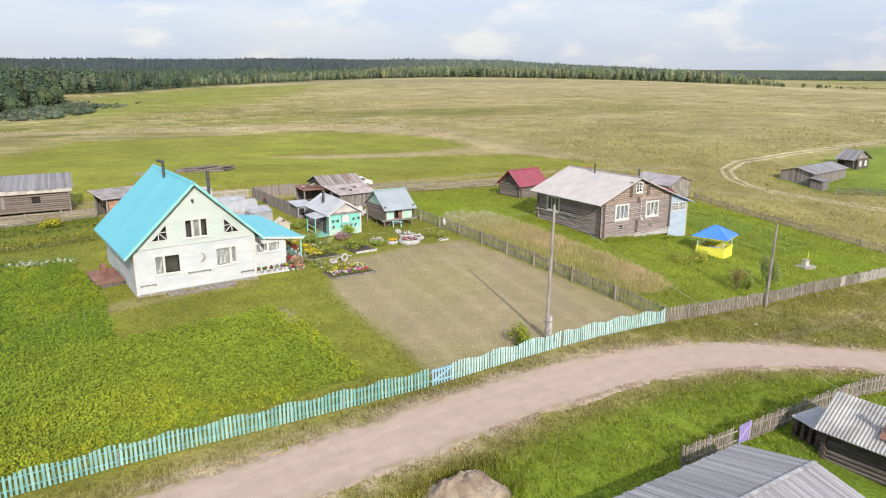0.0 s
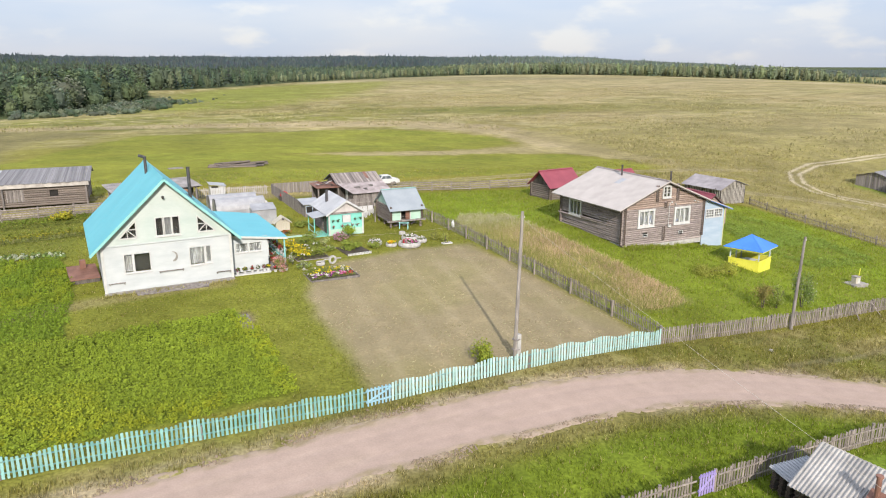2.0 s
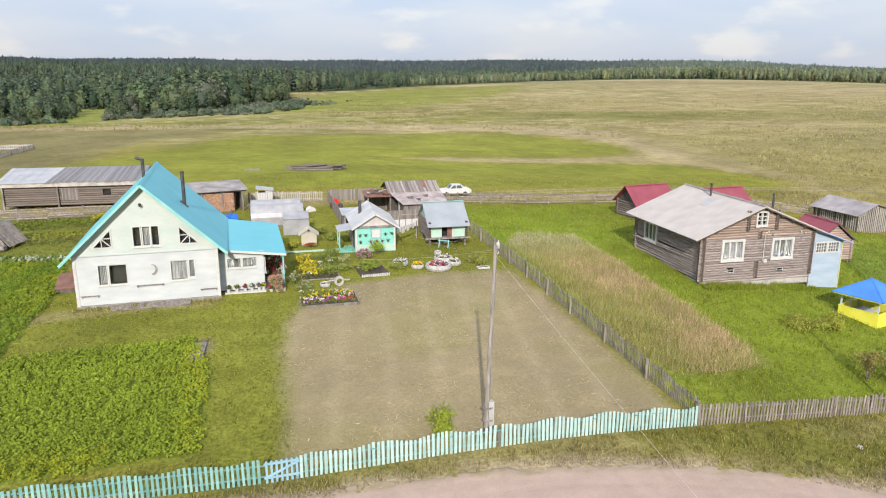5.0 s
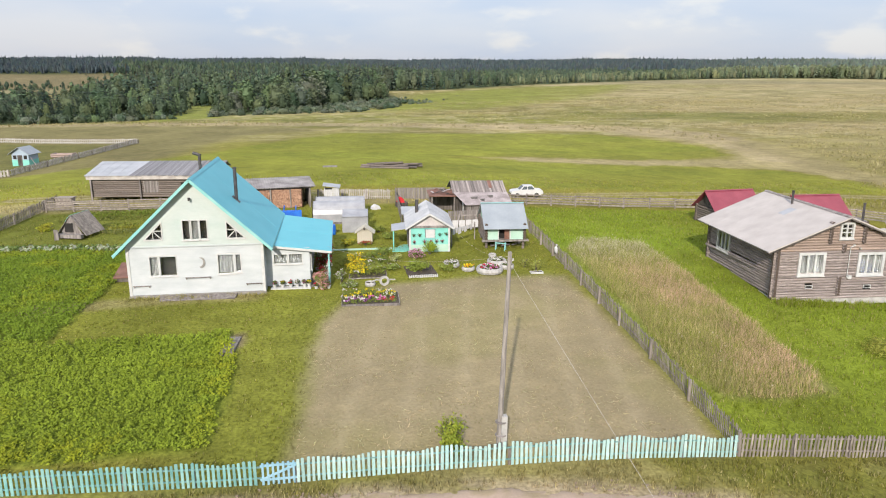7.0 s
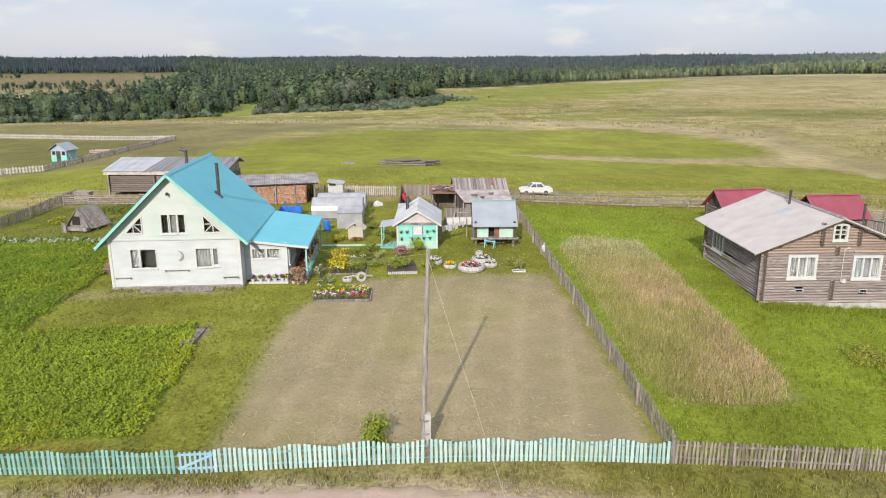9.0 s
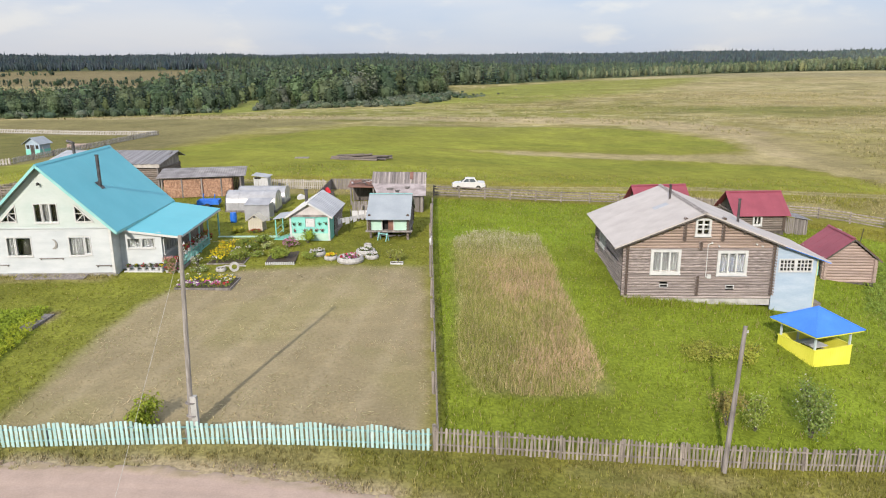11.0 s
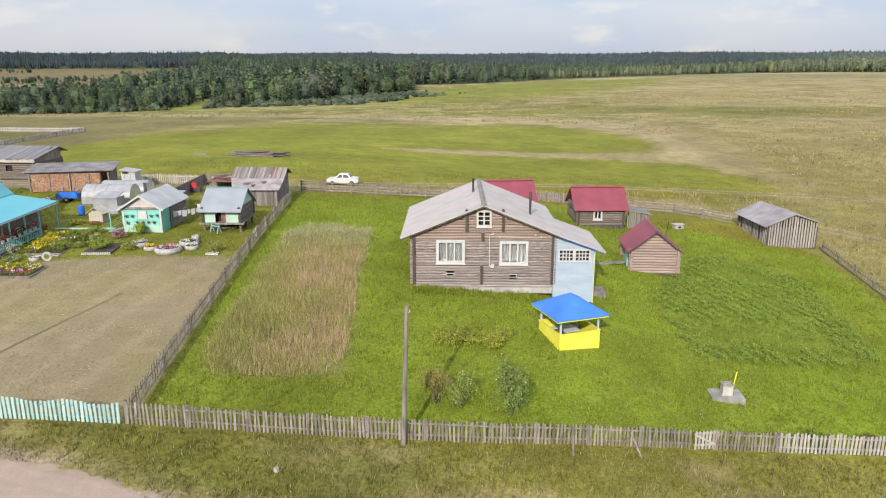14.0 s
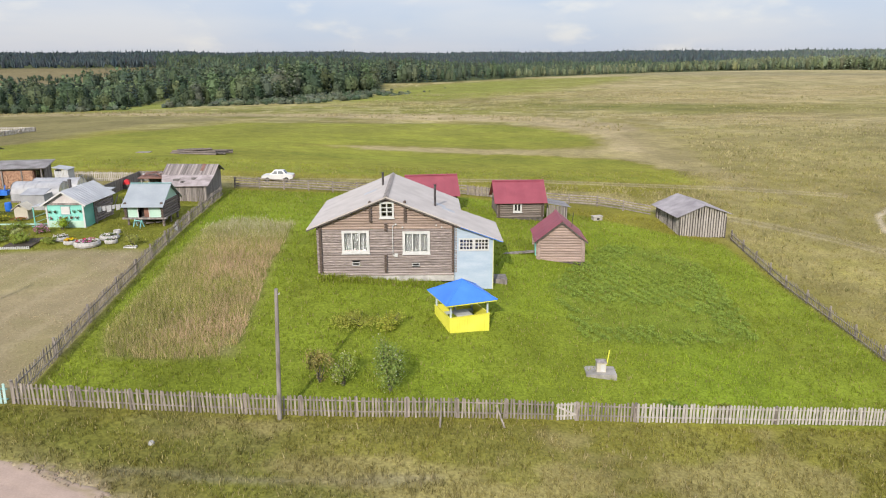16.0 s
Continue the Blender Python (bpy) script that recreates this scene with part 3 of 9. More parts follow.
    lay((0.330, 0.252, 0.205), smooth01((1.80 - road) / 0.30))
    lay((0.385, 0.300, 0.248), smooth01((0.38 - np.abs(road - 0.75)) / 0.3) * 0.55)
    for line, half, gauge in ((TRACK_EAST, 2.0, 0.85), (TRACK_BACK, 1.6, 0.8), (TRACK_BACK_2, 1.2, 0.75)):
        d = way_gap(x, y, line) + wob * 0.12
        lay((0.19, 0.165, 0.085), smooth01((half - d) / 0.8) * 0.55 * (0.4 + n2))
        lay((0.39, 0.34, 0.235) if half > 1.7 else (0.34, 0.29, 0.19), smooth01((0.46 - np.abs(d - gauge)) / 0.3) * (0.95 if half > 1.7 else 0.45))
    lay((0.240, 0.205, 0.140), smooth01((0.35 - way_gap(x, y, [(4, 28.9), (14, 29.2), (24, 28.6), (30, 28.9)]) + 0.3 * wob) / 0.4) * 0.5)
    lay((0.270, 0.225, 0.165), smooth01((0.9 - np.hypot((x - 21.6) / 1.3, (y - 28.2)) + 0.3 * wob) / 0.8) * 0.8)
    lay((0.21, 0.185, 0.13), smooth01((0.45 - way_gap(x, y, [(48, 25), (54, 24.6), (62, 24.9)]) + 0.35 * wob) / 0.5) * 0.5)
    lay((0.21, 0.185, 0.13), smooth01((0.4 - way_gap(x, y, [(66, 22), (72, 22.6), (80, 23)]) + 0.3 * wob) / 0.5) * 0.4)
    lay((0.150, 0.118, 0.080), smooth01((0.8 - np.hypot((x - 18.5) / 0.9, (y - 43.8) / 1.8)) / 0.4) * 0.8)
    lay((0.33, 0.27, 0.155), hay * smooth01((fbm(x * 1.0, y * 1.4, 0.9, 91) - 0.60) / 0.12) * 0.3)
    # darker strip behind the west fence: weeds, and their shade put into the colour
    lay((0.105, 0.108, 0.020), inside(x, y, [(-14, 30.6), (5, 30.6), (18.6, 30.2), (18.6, 32.6), (12, 32.4), (-14, 33)], 0.4) * 0.6)
    wash = 0.82 + 0.36 * n1
    wash = 1 + (wash - 1) * (1 - 0.8 * smooth01((2.2 - road) / 0.6))
    col *= wash[..., None] * (0.9 + 0.2 * n3)[..., None]
    return col


def spread(lo, hi, step, ends, grow=1.16):
    """Grid lines: even from lo to hi, then wider and wider out to the ends."""
    a = list(np.arange(lo, hi + step / 2, step))
    for sign, edge, end in ((-1, lo, ends[0]), (1, hi, ends[1])):
        d, p = step, edge
        while sign * (end - p) > 0:
            d *= grow
            p += sign * d
            a.append(p)
    return np.array(sorted(a))


gx = np.concatenate([spread(-16, 112, 0.45, (-80, 270), 1.02), -80 - np.cumsum(4 * 1.10 ** np.arange(46)), 270 + np.cumsum(4 * 1.10 ** np.arange(46))])
gy = np.concatenate([spread(12, 98, 0.45, (-40, 340), 1.014), -40 - np.cumsum(4 * 1.14 ** np.arange(26)), 340 + np.cumsum(5 * 1.06 ** np.arange(64))])
gx, gy = np.unique(gx.round(3)), np.unique(gy.round(3))
GX, GY = np.meshgrid(gx, gy)
nx, ny = len(gx), len(gy)
idx = np.arange(nx * ny).reshape(ny, nx)
quads = np.stack([idx[:-1, :-1], idx[:-1, 1:], idx[1:, 1:], idx[1:, :-1]], -1).reshape(-1, 4)
height = land(GX, GY)
height = height - 0.07 * smooth01((1.9 - way_gap(GX, GY, ROAD)) / 0.8) + 0.05 * (fbm(GX, GY, 1.5, 41) - 0.5)
ground_verts = np.stack([GX, GY, height], -1).reshape(-1, 3)
mown = 1 - 0.65 * inside(GX, GY, HAY, 0.6)
ground = new("ground", np_mesh("ground", ground_verts, quads, M_GROUND, np.concatenate([cover(GX, GY), mown[..., None]], -1).reshape(-1, 4)))
ground.data.shade_smooth()
tagged(ground, "sloping village ground with turf, mown hay, sandy road and wide meadows", "ground", kind="structure")


# ---- the sandy road ----
def road():
    """The beaten track as a strip of its own, hollow in the ruts, with crumbled edges that run out into the turf."""
    line = [Vector((x, y, 0)) for x, y in ROAD]
    mids = []
    for a, b in zip(line, line[1:]):
        n = max(2, int((b - a).length / 0.25))
        mids += [a.lerp(b, i / n) for i in range(n)]
    c = np.array([(p.x, p.y) for p in mids])
    k = np.ones(33) / 33
    pad = np.concatenate([np.repeat(c[:1], 16, 0), c, np.repeat(c[-1:], 16, 0)])
    c = np.stack([np.convolve(pad[:, j], k, "valid") for j in (0, 1)], 1)
    d = np.gradient(c, axis=0)
    d /= np.linalg.norm(d, axis=1, keepdims=True)
    u = np.linspace(-2.7, 2.7, 46)
    X = c[:, :1] - d[:, 1:] * u
    Y = c[:, 1:] + d[:, :1] * u
    a = np.abs(u)[None, :] * np.ones_like(X)
    edge = a + 0.75 * (fbm(X, Y, 1.6, 101, 5) - 0.5)
    clod = smooth01((0.45 - np.abs(edge - 1.95)) / 0.3)
    Z = land(X, Y) - 0.03 + 0.03 * (1 - smooth01((edge - 1.7) / 0.8)) - 0.015 * smooth01((0.3 - np.abs(a - 0.75)) / 0.3)
    Z = Z + clod * 0.12 * (fbm(X, Y, 0.35, 103) - 0.35) - 0.30 * smooth01((edge - 2.15) / 0.3) + 0.02 * (fbm(X, Y, 0.6, 105) - 0.5)
    col = np.array((0.335, 0.258, 0.215)) * np.ones(X.shape + (1,))
    for cc, w in (((0.385, 0.303, 0.252), smooth01((0.42 - np.abs(a - 0.75)) / 0.35) * smooth01((fbm(X, Y, 6, 115) - 0.4) / 0.2) * 0.28), ((0.29, 0.232, 0.172), clod * 0.7), ((0.24, 0.195, 0.12), clod * smooth01((fbm(X, Y, 0.4, 107) - 0.5) / 0.1) * 0.8), ((0.300, 0.235, 0.185), smooth01((fbm(X / 3, Y, 1.0, 109) - 0.55) / 0.12) * 0.35)):
        col = col * (1 - w[..., None]) + np.array(cc) * w[..., None]
    m, n = X.shape
    ids = np.arange(m * n).reshape(m, n)
    f = np.stack([ids[:-1, :-1], ids[1:, :-1], ids[1:, 1:], ids[:-1, 1:]], -1).reshape(-1, 4)
    ob = new("road", np_mesh("road", np.stack([X, Y, Z], -1).reshape(-1, 3), f, M_ROAD, col.reshape(-1, 3)))
    tagged(ob, "pinkish sandy village road with worn ruts and crumbled edges", "road", kind="structure")


road()

# ---- shared meshes and makers for buildings ----
def unit_log(mats, n=10):
    b = B().tube((0, 0, 0), (1, 0, 0), 1.0, n=n)
    me = b.mesh("log", mats)
    for p in me.polygons:
        if len(p.vertices) > 4:
            p.material_index = 1
        else:
            p.use_smooth = True
    return me


LOG = unit_log([M_LOG, M_LOG_END])
LOG_WARM = unit_log((M_LOG_WARM, M_LOG_END))
LOG_PALE = unit_log([M_LOG_PALE, M_LOG_PALE])
LOG_GREY = unit_log([M_LOG_GREY, M_LOG_END])
LOG_DARK = unit_log([M_BOARD_DARK, M_LOG_END])
STICK = B().box(-0.5, -0.5, 0, 0.5, 0.5, 1)
BOARD = STICK.mesh("board", M_BOARD)
BOARD_DARK = STICK.mesh("board", M_BOARD_DARK)
BOARD_PALE = STICK.mesh("board", M_FENCE_WHITE)
ROOF_BOARD = B().box(-0.5, 0, -0.5, 0.5, 1, 0.5).mesh("roof_board", M_ROOF_BOARD)


ROOF_SILVER = B().box(-0.5, 0, -0.5, 0.5, 1, 0.5).mesh("roof_board", M_ROOF_SILVER)
ROOF_BROWN = B().box(-0.5, 0, -0.5, 0.5, 1, 0.5).mesh("roof_board", M_ROOF_BROWN)


def gaps(a, b, cuts):
    """The stretch from a to b without the cuts."""
    out, at = [], a
    for lo, hi in sorted(cuts):
        if hi > at and lo < b:
            if lo > at:
                out.append((at, lo))
            at = max(at, hi)
    if at < b:
        out.append((at, b))
    return out


def log_box(T, W, D, z0, n, r, log=LOG, ext=0.22, front=(), left=(), right=(), gable=0, rise=0.5, ax=None, roof0=None, gable_log=None):
    """Four log walls of n courses, corners notched, openings (a, b, z0, z1) cut out; gable adds shorter courses under the roof."""
    step = r * 1.86
    ax = W / 2 if ax is None else ax

    def lay(x, y, z, length, along_y):
        m = pose(x, y, z, 0, 0, 90 if along_y else 0) @ Matrix.Diagonal((length, r * random.uniform(0.96, 1.05), r * random.uniform(0.97, 1.04), 1))
        part("log", gable_log if gable_log and z > top - 0.3 and not along_y else log, None, T, m=m @ pose(0, 0, 0, random.uniform(0, 360)))

    top = z0 + n * step
    for i in range(n + gable):
        z = z0 + r + i * step
        a, b = -ext, W + ext
        if i >= n:
            k = (z + r - (top if roof0 is None else roof0)) / rise + 0.02
            a, b = max(k, -0.05), W - max(k, -0.05)
            if ax != W / 2:
                a, b = k, 2 * ax - k
            if b - a < 0.3:
                break
        for y, cuts in ((0, front), (D, ())):
            for p, q in gaps(a, b, [(c[0], c[1]) for c in cuts if c[2] - 0.05 < z < c[3] + 0.07]):
                lay(p, y, z, q - p, False)
        if i < n - 1:
            for x, cuts in ((0, left), (W, right)):
                for p, q in gaps(-ext, D + ext, [(c[0], c[1]) for c in cuts if c[2] < z + step / 2 < c[3]]):
                    lay(x, p, z + step / 2, q - p, True)
    return top


def window(T, x, z, w, h, y=0.0, bars=(0.333, 0.667), rails=(), side=None, trim=0.14, curtain="full", name="window", glass=True, label="", proud=0.09):
    """A window in a wall that looks to -y (or, with side, to -x or +x): trim, bars, panes, a curtain behind."""
    f = B().ring(0, 0, w, h, trim, -proud, 0.10)
    m = pose(x, y, z) if side is None else pose(x, y, z, 0, 0, side)
    win = part(name, f, M_FRAME, T, label or "white-painted wooden window", m=m)
    part("window_sill", B().box(-trim - 0.04, -proud - 0.05, -trim - 0.05, w + trim + 0.04, -proud + 0.03, -trim + 0.02), M_FRAME, win)
    for k in bars:
        part("glazing_bar", B().box(w * k - 0.05, -proud * 0.7, 0, w * k + 0.05, 0.06, h), M_FRAME, win)
    for k in rails:
        part("glazing_bar", B().box(0, -proud * 0.65, h * k - 0.03, w, 0.05, h * k + 0.03), M_FRAME, win)
    edges = [0, *bars, 1]
    for a, b in zip(edges, edges[1:]):
        pane = part("pane", B().box(w * a, 0.015, 0, w * b, 0.02, h), M_GLASS, win)
        pane.visible_shadow = False
    if curtain:
        for a, b in zip(edges, edges[1:]):
            g, steps = B(), 10
            for i in range(steps):
                p, q = w * (a + (b - a) * i / steps), w * (a + (b - a) * (i + 1) / steps)
                if 0.36 < (i + 0.5) / steps < 0.64 and curtain != "full":
                    continue
                y0, y1 = 0.13 + 0.03 * (i % 2), 0.13 + 0.03 * ((i + 1) % 2)
                g.add([(p, y0, 0.02), (q, y1, 0.02), (q, y1, h), (p, y0, h), (p, y0 + 0.01, 0.02), (q, y1 + 0.01, 0.02), (q, y1 + 0.01, h), (p, y0 + 0.01, h)],
                      [(0, 1, 2, 3), (7, 6, 5, 4), (0, 4, 5, 1), (2, 6, 7, 3)])
            part("curtain", g, M_CURTAIN, win)
    # black sheet in place of the unlit room behind the panes
    part("dark_room", B().box(-0.02, 0.5, -0.05, w + 0.02, 0.52, h + 0.05), M_DARK, win)
    return win


def board_wall(T, p, q, z0, z1, w=0.16, t=0.03, mesh=BOARD, gap=0.01, top=None, lean=0.008, jag=0.0, skip=0.0):
    """Upright boards from p to q (x, y), each a piece; top(s) gives the height at the share s of the way."""
    p, q = Vector((*p, 0)), Vector((*q, 0))
    length, d = (q - p).length, (q - p).normalized()
    ang = math.degrees(math.atan2(d.y, d.x))
    n = max(1, int(length / (w + gap)))
    for i in range(n):
        if random.random() < skip:
            continue
        s = (i + 0.5) / n
        c = p + (q - p) * s
        hi = (top(s) if top else z1) + random.uniform(-jag, jag)
        lo = z0 + random.uniform(-jag, jag) * 0.5
        if hi - lo < 0.1:
            continue
        part("board", mesh, None, T, m=pose(c.x, c.y, lo, 0, random.uniform(-1, 1) * lean * 57, ang) @ Matrix.Diagonal((w * random.uniform(0.85, 1.0), t, hi - lo, 1)))


def board_roof(T, a, b, c, d, w=0.2, t=0.035, mesh=ROOF_BOARD, gap=0.012, jag=0.06):
    """Boards side by side from edge a-b (top) down to edge d-c."""
    a, b, c, d = map(Vector, (a, b, c, d))
    n = max(2, int((b - a).length / (w + gap)))
    for i in range(n):
        s = (i + 0.5) / n
        p, q = a + (b - a) * s, d + (c - d) * s
        y = (q - p)
        ln = y.length + random.uniform(-jag, jag)
        y.normalize()
        x = (b - a).normalized()
        z = x.cross(y).normalized()
        if z.z < 0:
            z, x = -z, -x
        x = y.cross(z)
        m = Matrix((x, y, z)).transposed().to_4x4()
        m.translation = p - z * (t * 0.5) + z * random.uniform(0, 0.012)
        part("roof_board", mesh, None, T, m=m @ Matrix.Diagonal(((b - a).length / n * random.uniform(0.9, 0.99), ln, t, 1)))


def ribbed(a, b, c, d, t, rib=0.035, every=0.35, wide=0.05):
    """A roof sheet with raised seams that run from edge a-b down to d-c, folded out of one piece."""
    a, b, c, d = map(Vector, (a, b, c, d))
    n = max(1, int((b - a).length / every))
    nrm = (b - a).cross(d - a).normalized()
    nrm = -nrm if nrm.z < 0 else nrm
    k = min(0.45, wide / (b - a).length * n)
    prof = [(0.0, 0.0)]
    for i in range(n):
        m = (i + 0.5) / n
        prof += [(m - 0.5 * k / n, 0.0), (m - 0.25 * k / n, rib), (m + 0.25 * k / n, rib), (m + 0.5 * k / n, 0.0)]
    prof.append((1.0, 0.0))
    g, v, q = B(), [], len(prof)
    for s, h in prof:
        v += [a + (b - a) * s + nrm * h, d + (c - d) * s + nrm * h, a + (b - a) * s + nrm * (h - t), d + (c - d) * s + nrm * (h - t)]
    f = []
    for i in range(q - 1):
        j, e = 4 * i, 4 * i + 4
        f += [(j, e, e + 1, j + 1), (j + 3, e + 3, e + 2, j + 2), (j, j + 2, e + 2, e), (j + 1, e + 1, e + 3, j + 3)]
    f += [(0, 1, 3, 2), (4 * q - 4, 4 * q - 2, 4 * q - 1, 4 * q - 3)]
    return g.add(v, f)


def siding(T, mat, poly_at, z0, z1, h=0.16, cuts=(), y=0.0, label=""):
    """Lapped boards on a wall that looks to -y, each a piece: poly_at(z) gives the stretch at that height; cuts are functions of z."""
    z = z0
    while z < z1 - 0.02:
        t = min(z + h, z1)
        a, b = poly_at((z + t) / 2)
        for p, q in gaps(a, b, [c for c in (cut((z + t) / 2) for cut in cuts) if c]):
            if q - p > 0.02:
                g = B().add([(p, y - 0.028, z), (q, y - 0.028, z), (q, y - 0.008, t), (p, y - 0.008, t), (p, y + 0.05, z), (q, y + 0.05, z), (q, y + 0.05, t), (p, y + 0.05, t)],
                            [(0, 1, 2, 3), (0, 4, 5, 1), (3, 2, 6, 7), (0, 3, 7, 4), (1, 5, 6, 2), (4, 7, 6, 5)])
                part("wall_board", g, mat, T, label)
        z = t


def rect_cut(a, b, lo, hi):
    return lambda z: (a, b) if lo < z < hi else None


# ---- the white house with the turquoise roof ----
def white_house():
    T = thing("white_house", "white board house with a steep turquoise metal roof beside potato beds", "house", (10.82, 51.64, 3.5), -1.4)
    W, D, AX, APEX, K = 8.75, 10.7, 4.43, 7.6, 0.957
    eave = APEX - AX * K

    def at(z):
        k = 0 if z < eave else (z - eave) / K
        return (k, W - k) if z < eave else (max(k, 0), min(2 * AX - k, W))
    wins = [(1.43, 0.5, 1.30, 1.30, ()), (2.08, 1.0, 1.30, 1.32, ()), (5.78, 0.98, 1.30, 1.32, ()), (6.92, 0.30, 1.36, 1.24, ())]
    cuts = [rect_cut(x, x + w, z, z + h) for x, w, z, h, _ in wins]
    cuts += [rect_cut(3.68, 5.22, 3.68, 4.98)]
    tri_l = lambda z: (2.40 - 1.22 * (4.94 - z) / 1.24, 2.40) if 3.7 < z < 4.92 else None
    tri_r = lambda z: (6.44, 6.44 + 1.26 * (4.92 - z) / 1.26) if 3.66 < z < 4.90 else None
    cuts += [tri_l, tri_r]
    siding(T, M_WHITE, at, 0.0, 3.25, cuts=cuts)
    siding(T, M_GABLE, at, 3.25, APEX - 0.15, cuts=cuts, y=-0.03, label="pale mint painted boards")
    part("sill_trim", B().box(-0.03, -0.09, 3.22, W + 0.03, -0.02, 3.30), M_WHITE, T)
    body = B()
    body.box(0.0, 0.06, -0.5, 0.12, D, eave).box(W - 0.12, 0.06, -0.5, W, D, eave)
    body.prism([(0, -0.5), (W, -0.5), (W, eave), (AX, APEX - 0.1), (0, eave)], D - 0.12, D)
    body.box(0.12, 0.06, -0.5, W - 0.12, 0.2, -0.02)
    part("side_wall", body, M_WHITE, T)
    for x in (0, W - 0.14):
        part("corner_board", B().box(x - 0.02, -0.06, -0.05, x + 0.16, 0.1, eave - 0.1), M_FRAME, T)
    part("attic_floor", B().box(0.12, 0.3, 3.1, W - 0.12, D - 0.12, 3.2), M_DARK, T)
    part("foundation", B().box(-0.05, -0.09, -0.7, W + 0.05, 0.0, -0.02), M_CONCRETE, T, "grey concrete plinth")
    # roof
    y0, y1 = -0.55, D + 0.45
    for name, sgn, reach in (("roof_slope", -1, 5.12), ("roof_slope", 1, 4.95)):
        e = (AX + sgn * reach, APEX + 0.18 - reach * K)
        part(name, ribbed((AX, y0, APEX + 0.18), (AX, y1, APEX + 0.18), (e[0], y1, e[1]), (e[0], y0, e[1]), 0.05, rib=0.006, every=6.0, wide=0.02), M_TEAL_ROOF, T)
        part("verge_board", B().beam((AX, y0 - 0.012, APEX + 0.08), (e[0], y0 - 0.012, e[1] - 0.07), 0.04, 0.18), M_TEAL_TRIM, T, "pale turquoise verge board")
        part("soffit", B().slab((AX, y0 + 0.02, APEX + 0.10), (AX, 0.0, APEX + 0.10), (e[0], 0.0, e[1] - 0.06), (e[0], y0 + 0.02, e[1] - 0.06), 0.03), M_GABLE, T)
        part("fascia", B().box(min(e[0], e[0] - sgn * 0.03), y0, e[1] - 0.18, max(e[0], e[0] - sgn * 0.03), y1, e[1] - 0.03), M_TEAL_TRIM, T)
    part("ridge_cap", B().prism([(AX - 0.16, APEX + 0.07), (AX, APEX + 0.225), (AX + 0.16, APEX + 0.07), (AX, APEX + 0.205)], y0, y1), M_TEAL_ROOF, T)
    # windows
    for x, w, z, h, bars in wins:
        window(T, x, z, w, h, bars=bars, trim=0.06, curtain="" if x == 2.08 else "full", proud=0.05)
    for k, x in enumerate((3.70, 4.27, 4.80)):
        window(T, x, 3.70, 0.42, 1.26, y=-0.03, bars=(), trim=0.06, curtain="full" if k == 1 else "", proud=0.05)
    for pts, mid in ((((1.20, 3.72), (2.38, 3.72), (2.38, 4.92)), (1.79, 4.32)), (((6.46, 3.68), (7.68, 3.68), (6.46, 4.90)), (7.07, 4.29))):
        f = B()
        for (ax, az), (bx, bz) in zip(pts, pts[1:] + pts[:1]):
            f.beam((ax, -0.06, az), (bx, -0.06, bz), 0.07, 0.09)
        corner = pts[1] if pts[1][0] < 3 else pts[0]
        f.beam((corner[0], -0.05, corner[1]), (mid[0], -0.05, mid[1]), 0.05, 0.06)
        f.beam((mid[0], -0.05, mid[1]), (mid[0], -0.05, corner[1]), 0.05, 0.05).beam((mid[0], -0.05, mid[1]), (corner[0], -0.05, mid[1]), 0.05, 0.05)
        win = part("window", f, M_FRAME, T, "white three-cornered attic window")
        part("pane", B().prism(list(pts), 0.02, 0.025), M_GLASS, win).visible_shadow = False
        part("dark_room", B().prism([(x, z) for x, z in pts], 0.35, 0.36), M_DARK, win)
    # crescent, ladder hooks, lamp
    moon = []
    for i in range(13):
        a = radians(-100 + 200 * i / 12)
        moon.append((4.65 + 0.30 * math.cos(a), 2.1 + 0.36 * math.sin(a)))
    for i in range(11):
        a = radians(80 - 160 * i / 10)
        moon.append((4.52 + 0.30 * math.cos(a), 2.14 + 0.31 * math.sin(a)))
    part("crescent_ornament", B().prism(moon, -0.075, -0.03), M_CONCRETE, T, "grey cut-out crescent on the wall")
    for x0, x1, z in ((3.6, 5.28, 1.08), (0.26, 1.36, 0.62), (7.5, 8.56, 0.52)):
        f = B().box(x0, -0.16, z, x1, -0.10, z + 0.05)
        for x in (x0 + 0.05, x1 - 0.1):
            f.box(x, -0.12, z - 0.1, x + 0.05, -0.02, z + 0.02)
        part("wall_rail", f, M_BOARD, T, "grey wooden rail on brackets")
    part("yard_lamp", B().tube((4.3, -0.03, 6.35), (4.3, -0.28, 6.42), 0.025).tube((4.3, -0.2, 6.44), (4.3, -0.36, 6.36), 0.10, 0.06), M_PIPE, T, "small grey yard lamp")
    # chimneys
    def stack(x, y, z, h, r, bent=False):
        g = B().tube((x, y, z - 0.5), (x, y, z + h), r, n=12).tube((x, y, z + h - 0.06), (x, y, z + h), r * 1.25, n=12)
        if bent:
            g.tube((x, y, z + h - 0.05), (x - 0.45, y, z + h + 0.1), r, n=12)
        part("chimney_pipe", g, M_PIPE, T, "dark sooty steel flue")
    stack(6.70, 3.75, 5.85, 2.05, 0.12)
    stack(3.98, 6.0, 7.3, 1.3, 0.11, True)
    part("flue_flashing", B().slab((6.45, 3.5, 5.90), (6.45, 4.0, 5.90), (6.95, 4.0, 5.42), (6.95, 3.5, 5.42), 0.03), M_PIPE, T)
    # veranda on the east side
    AZ = 2.70
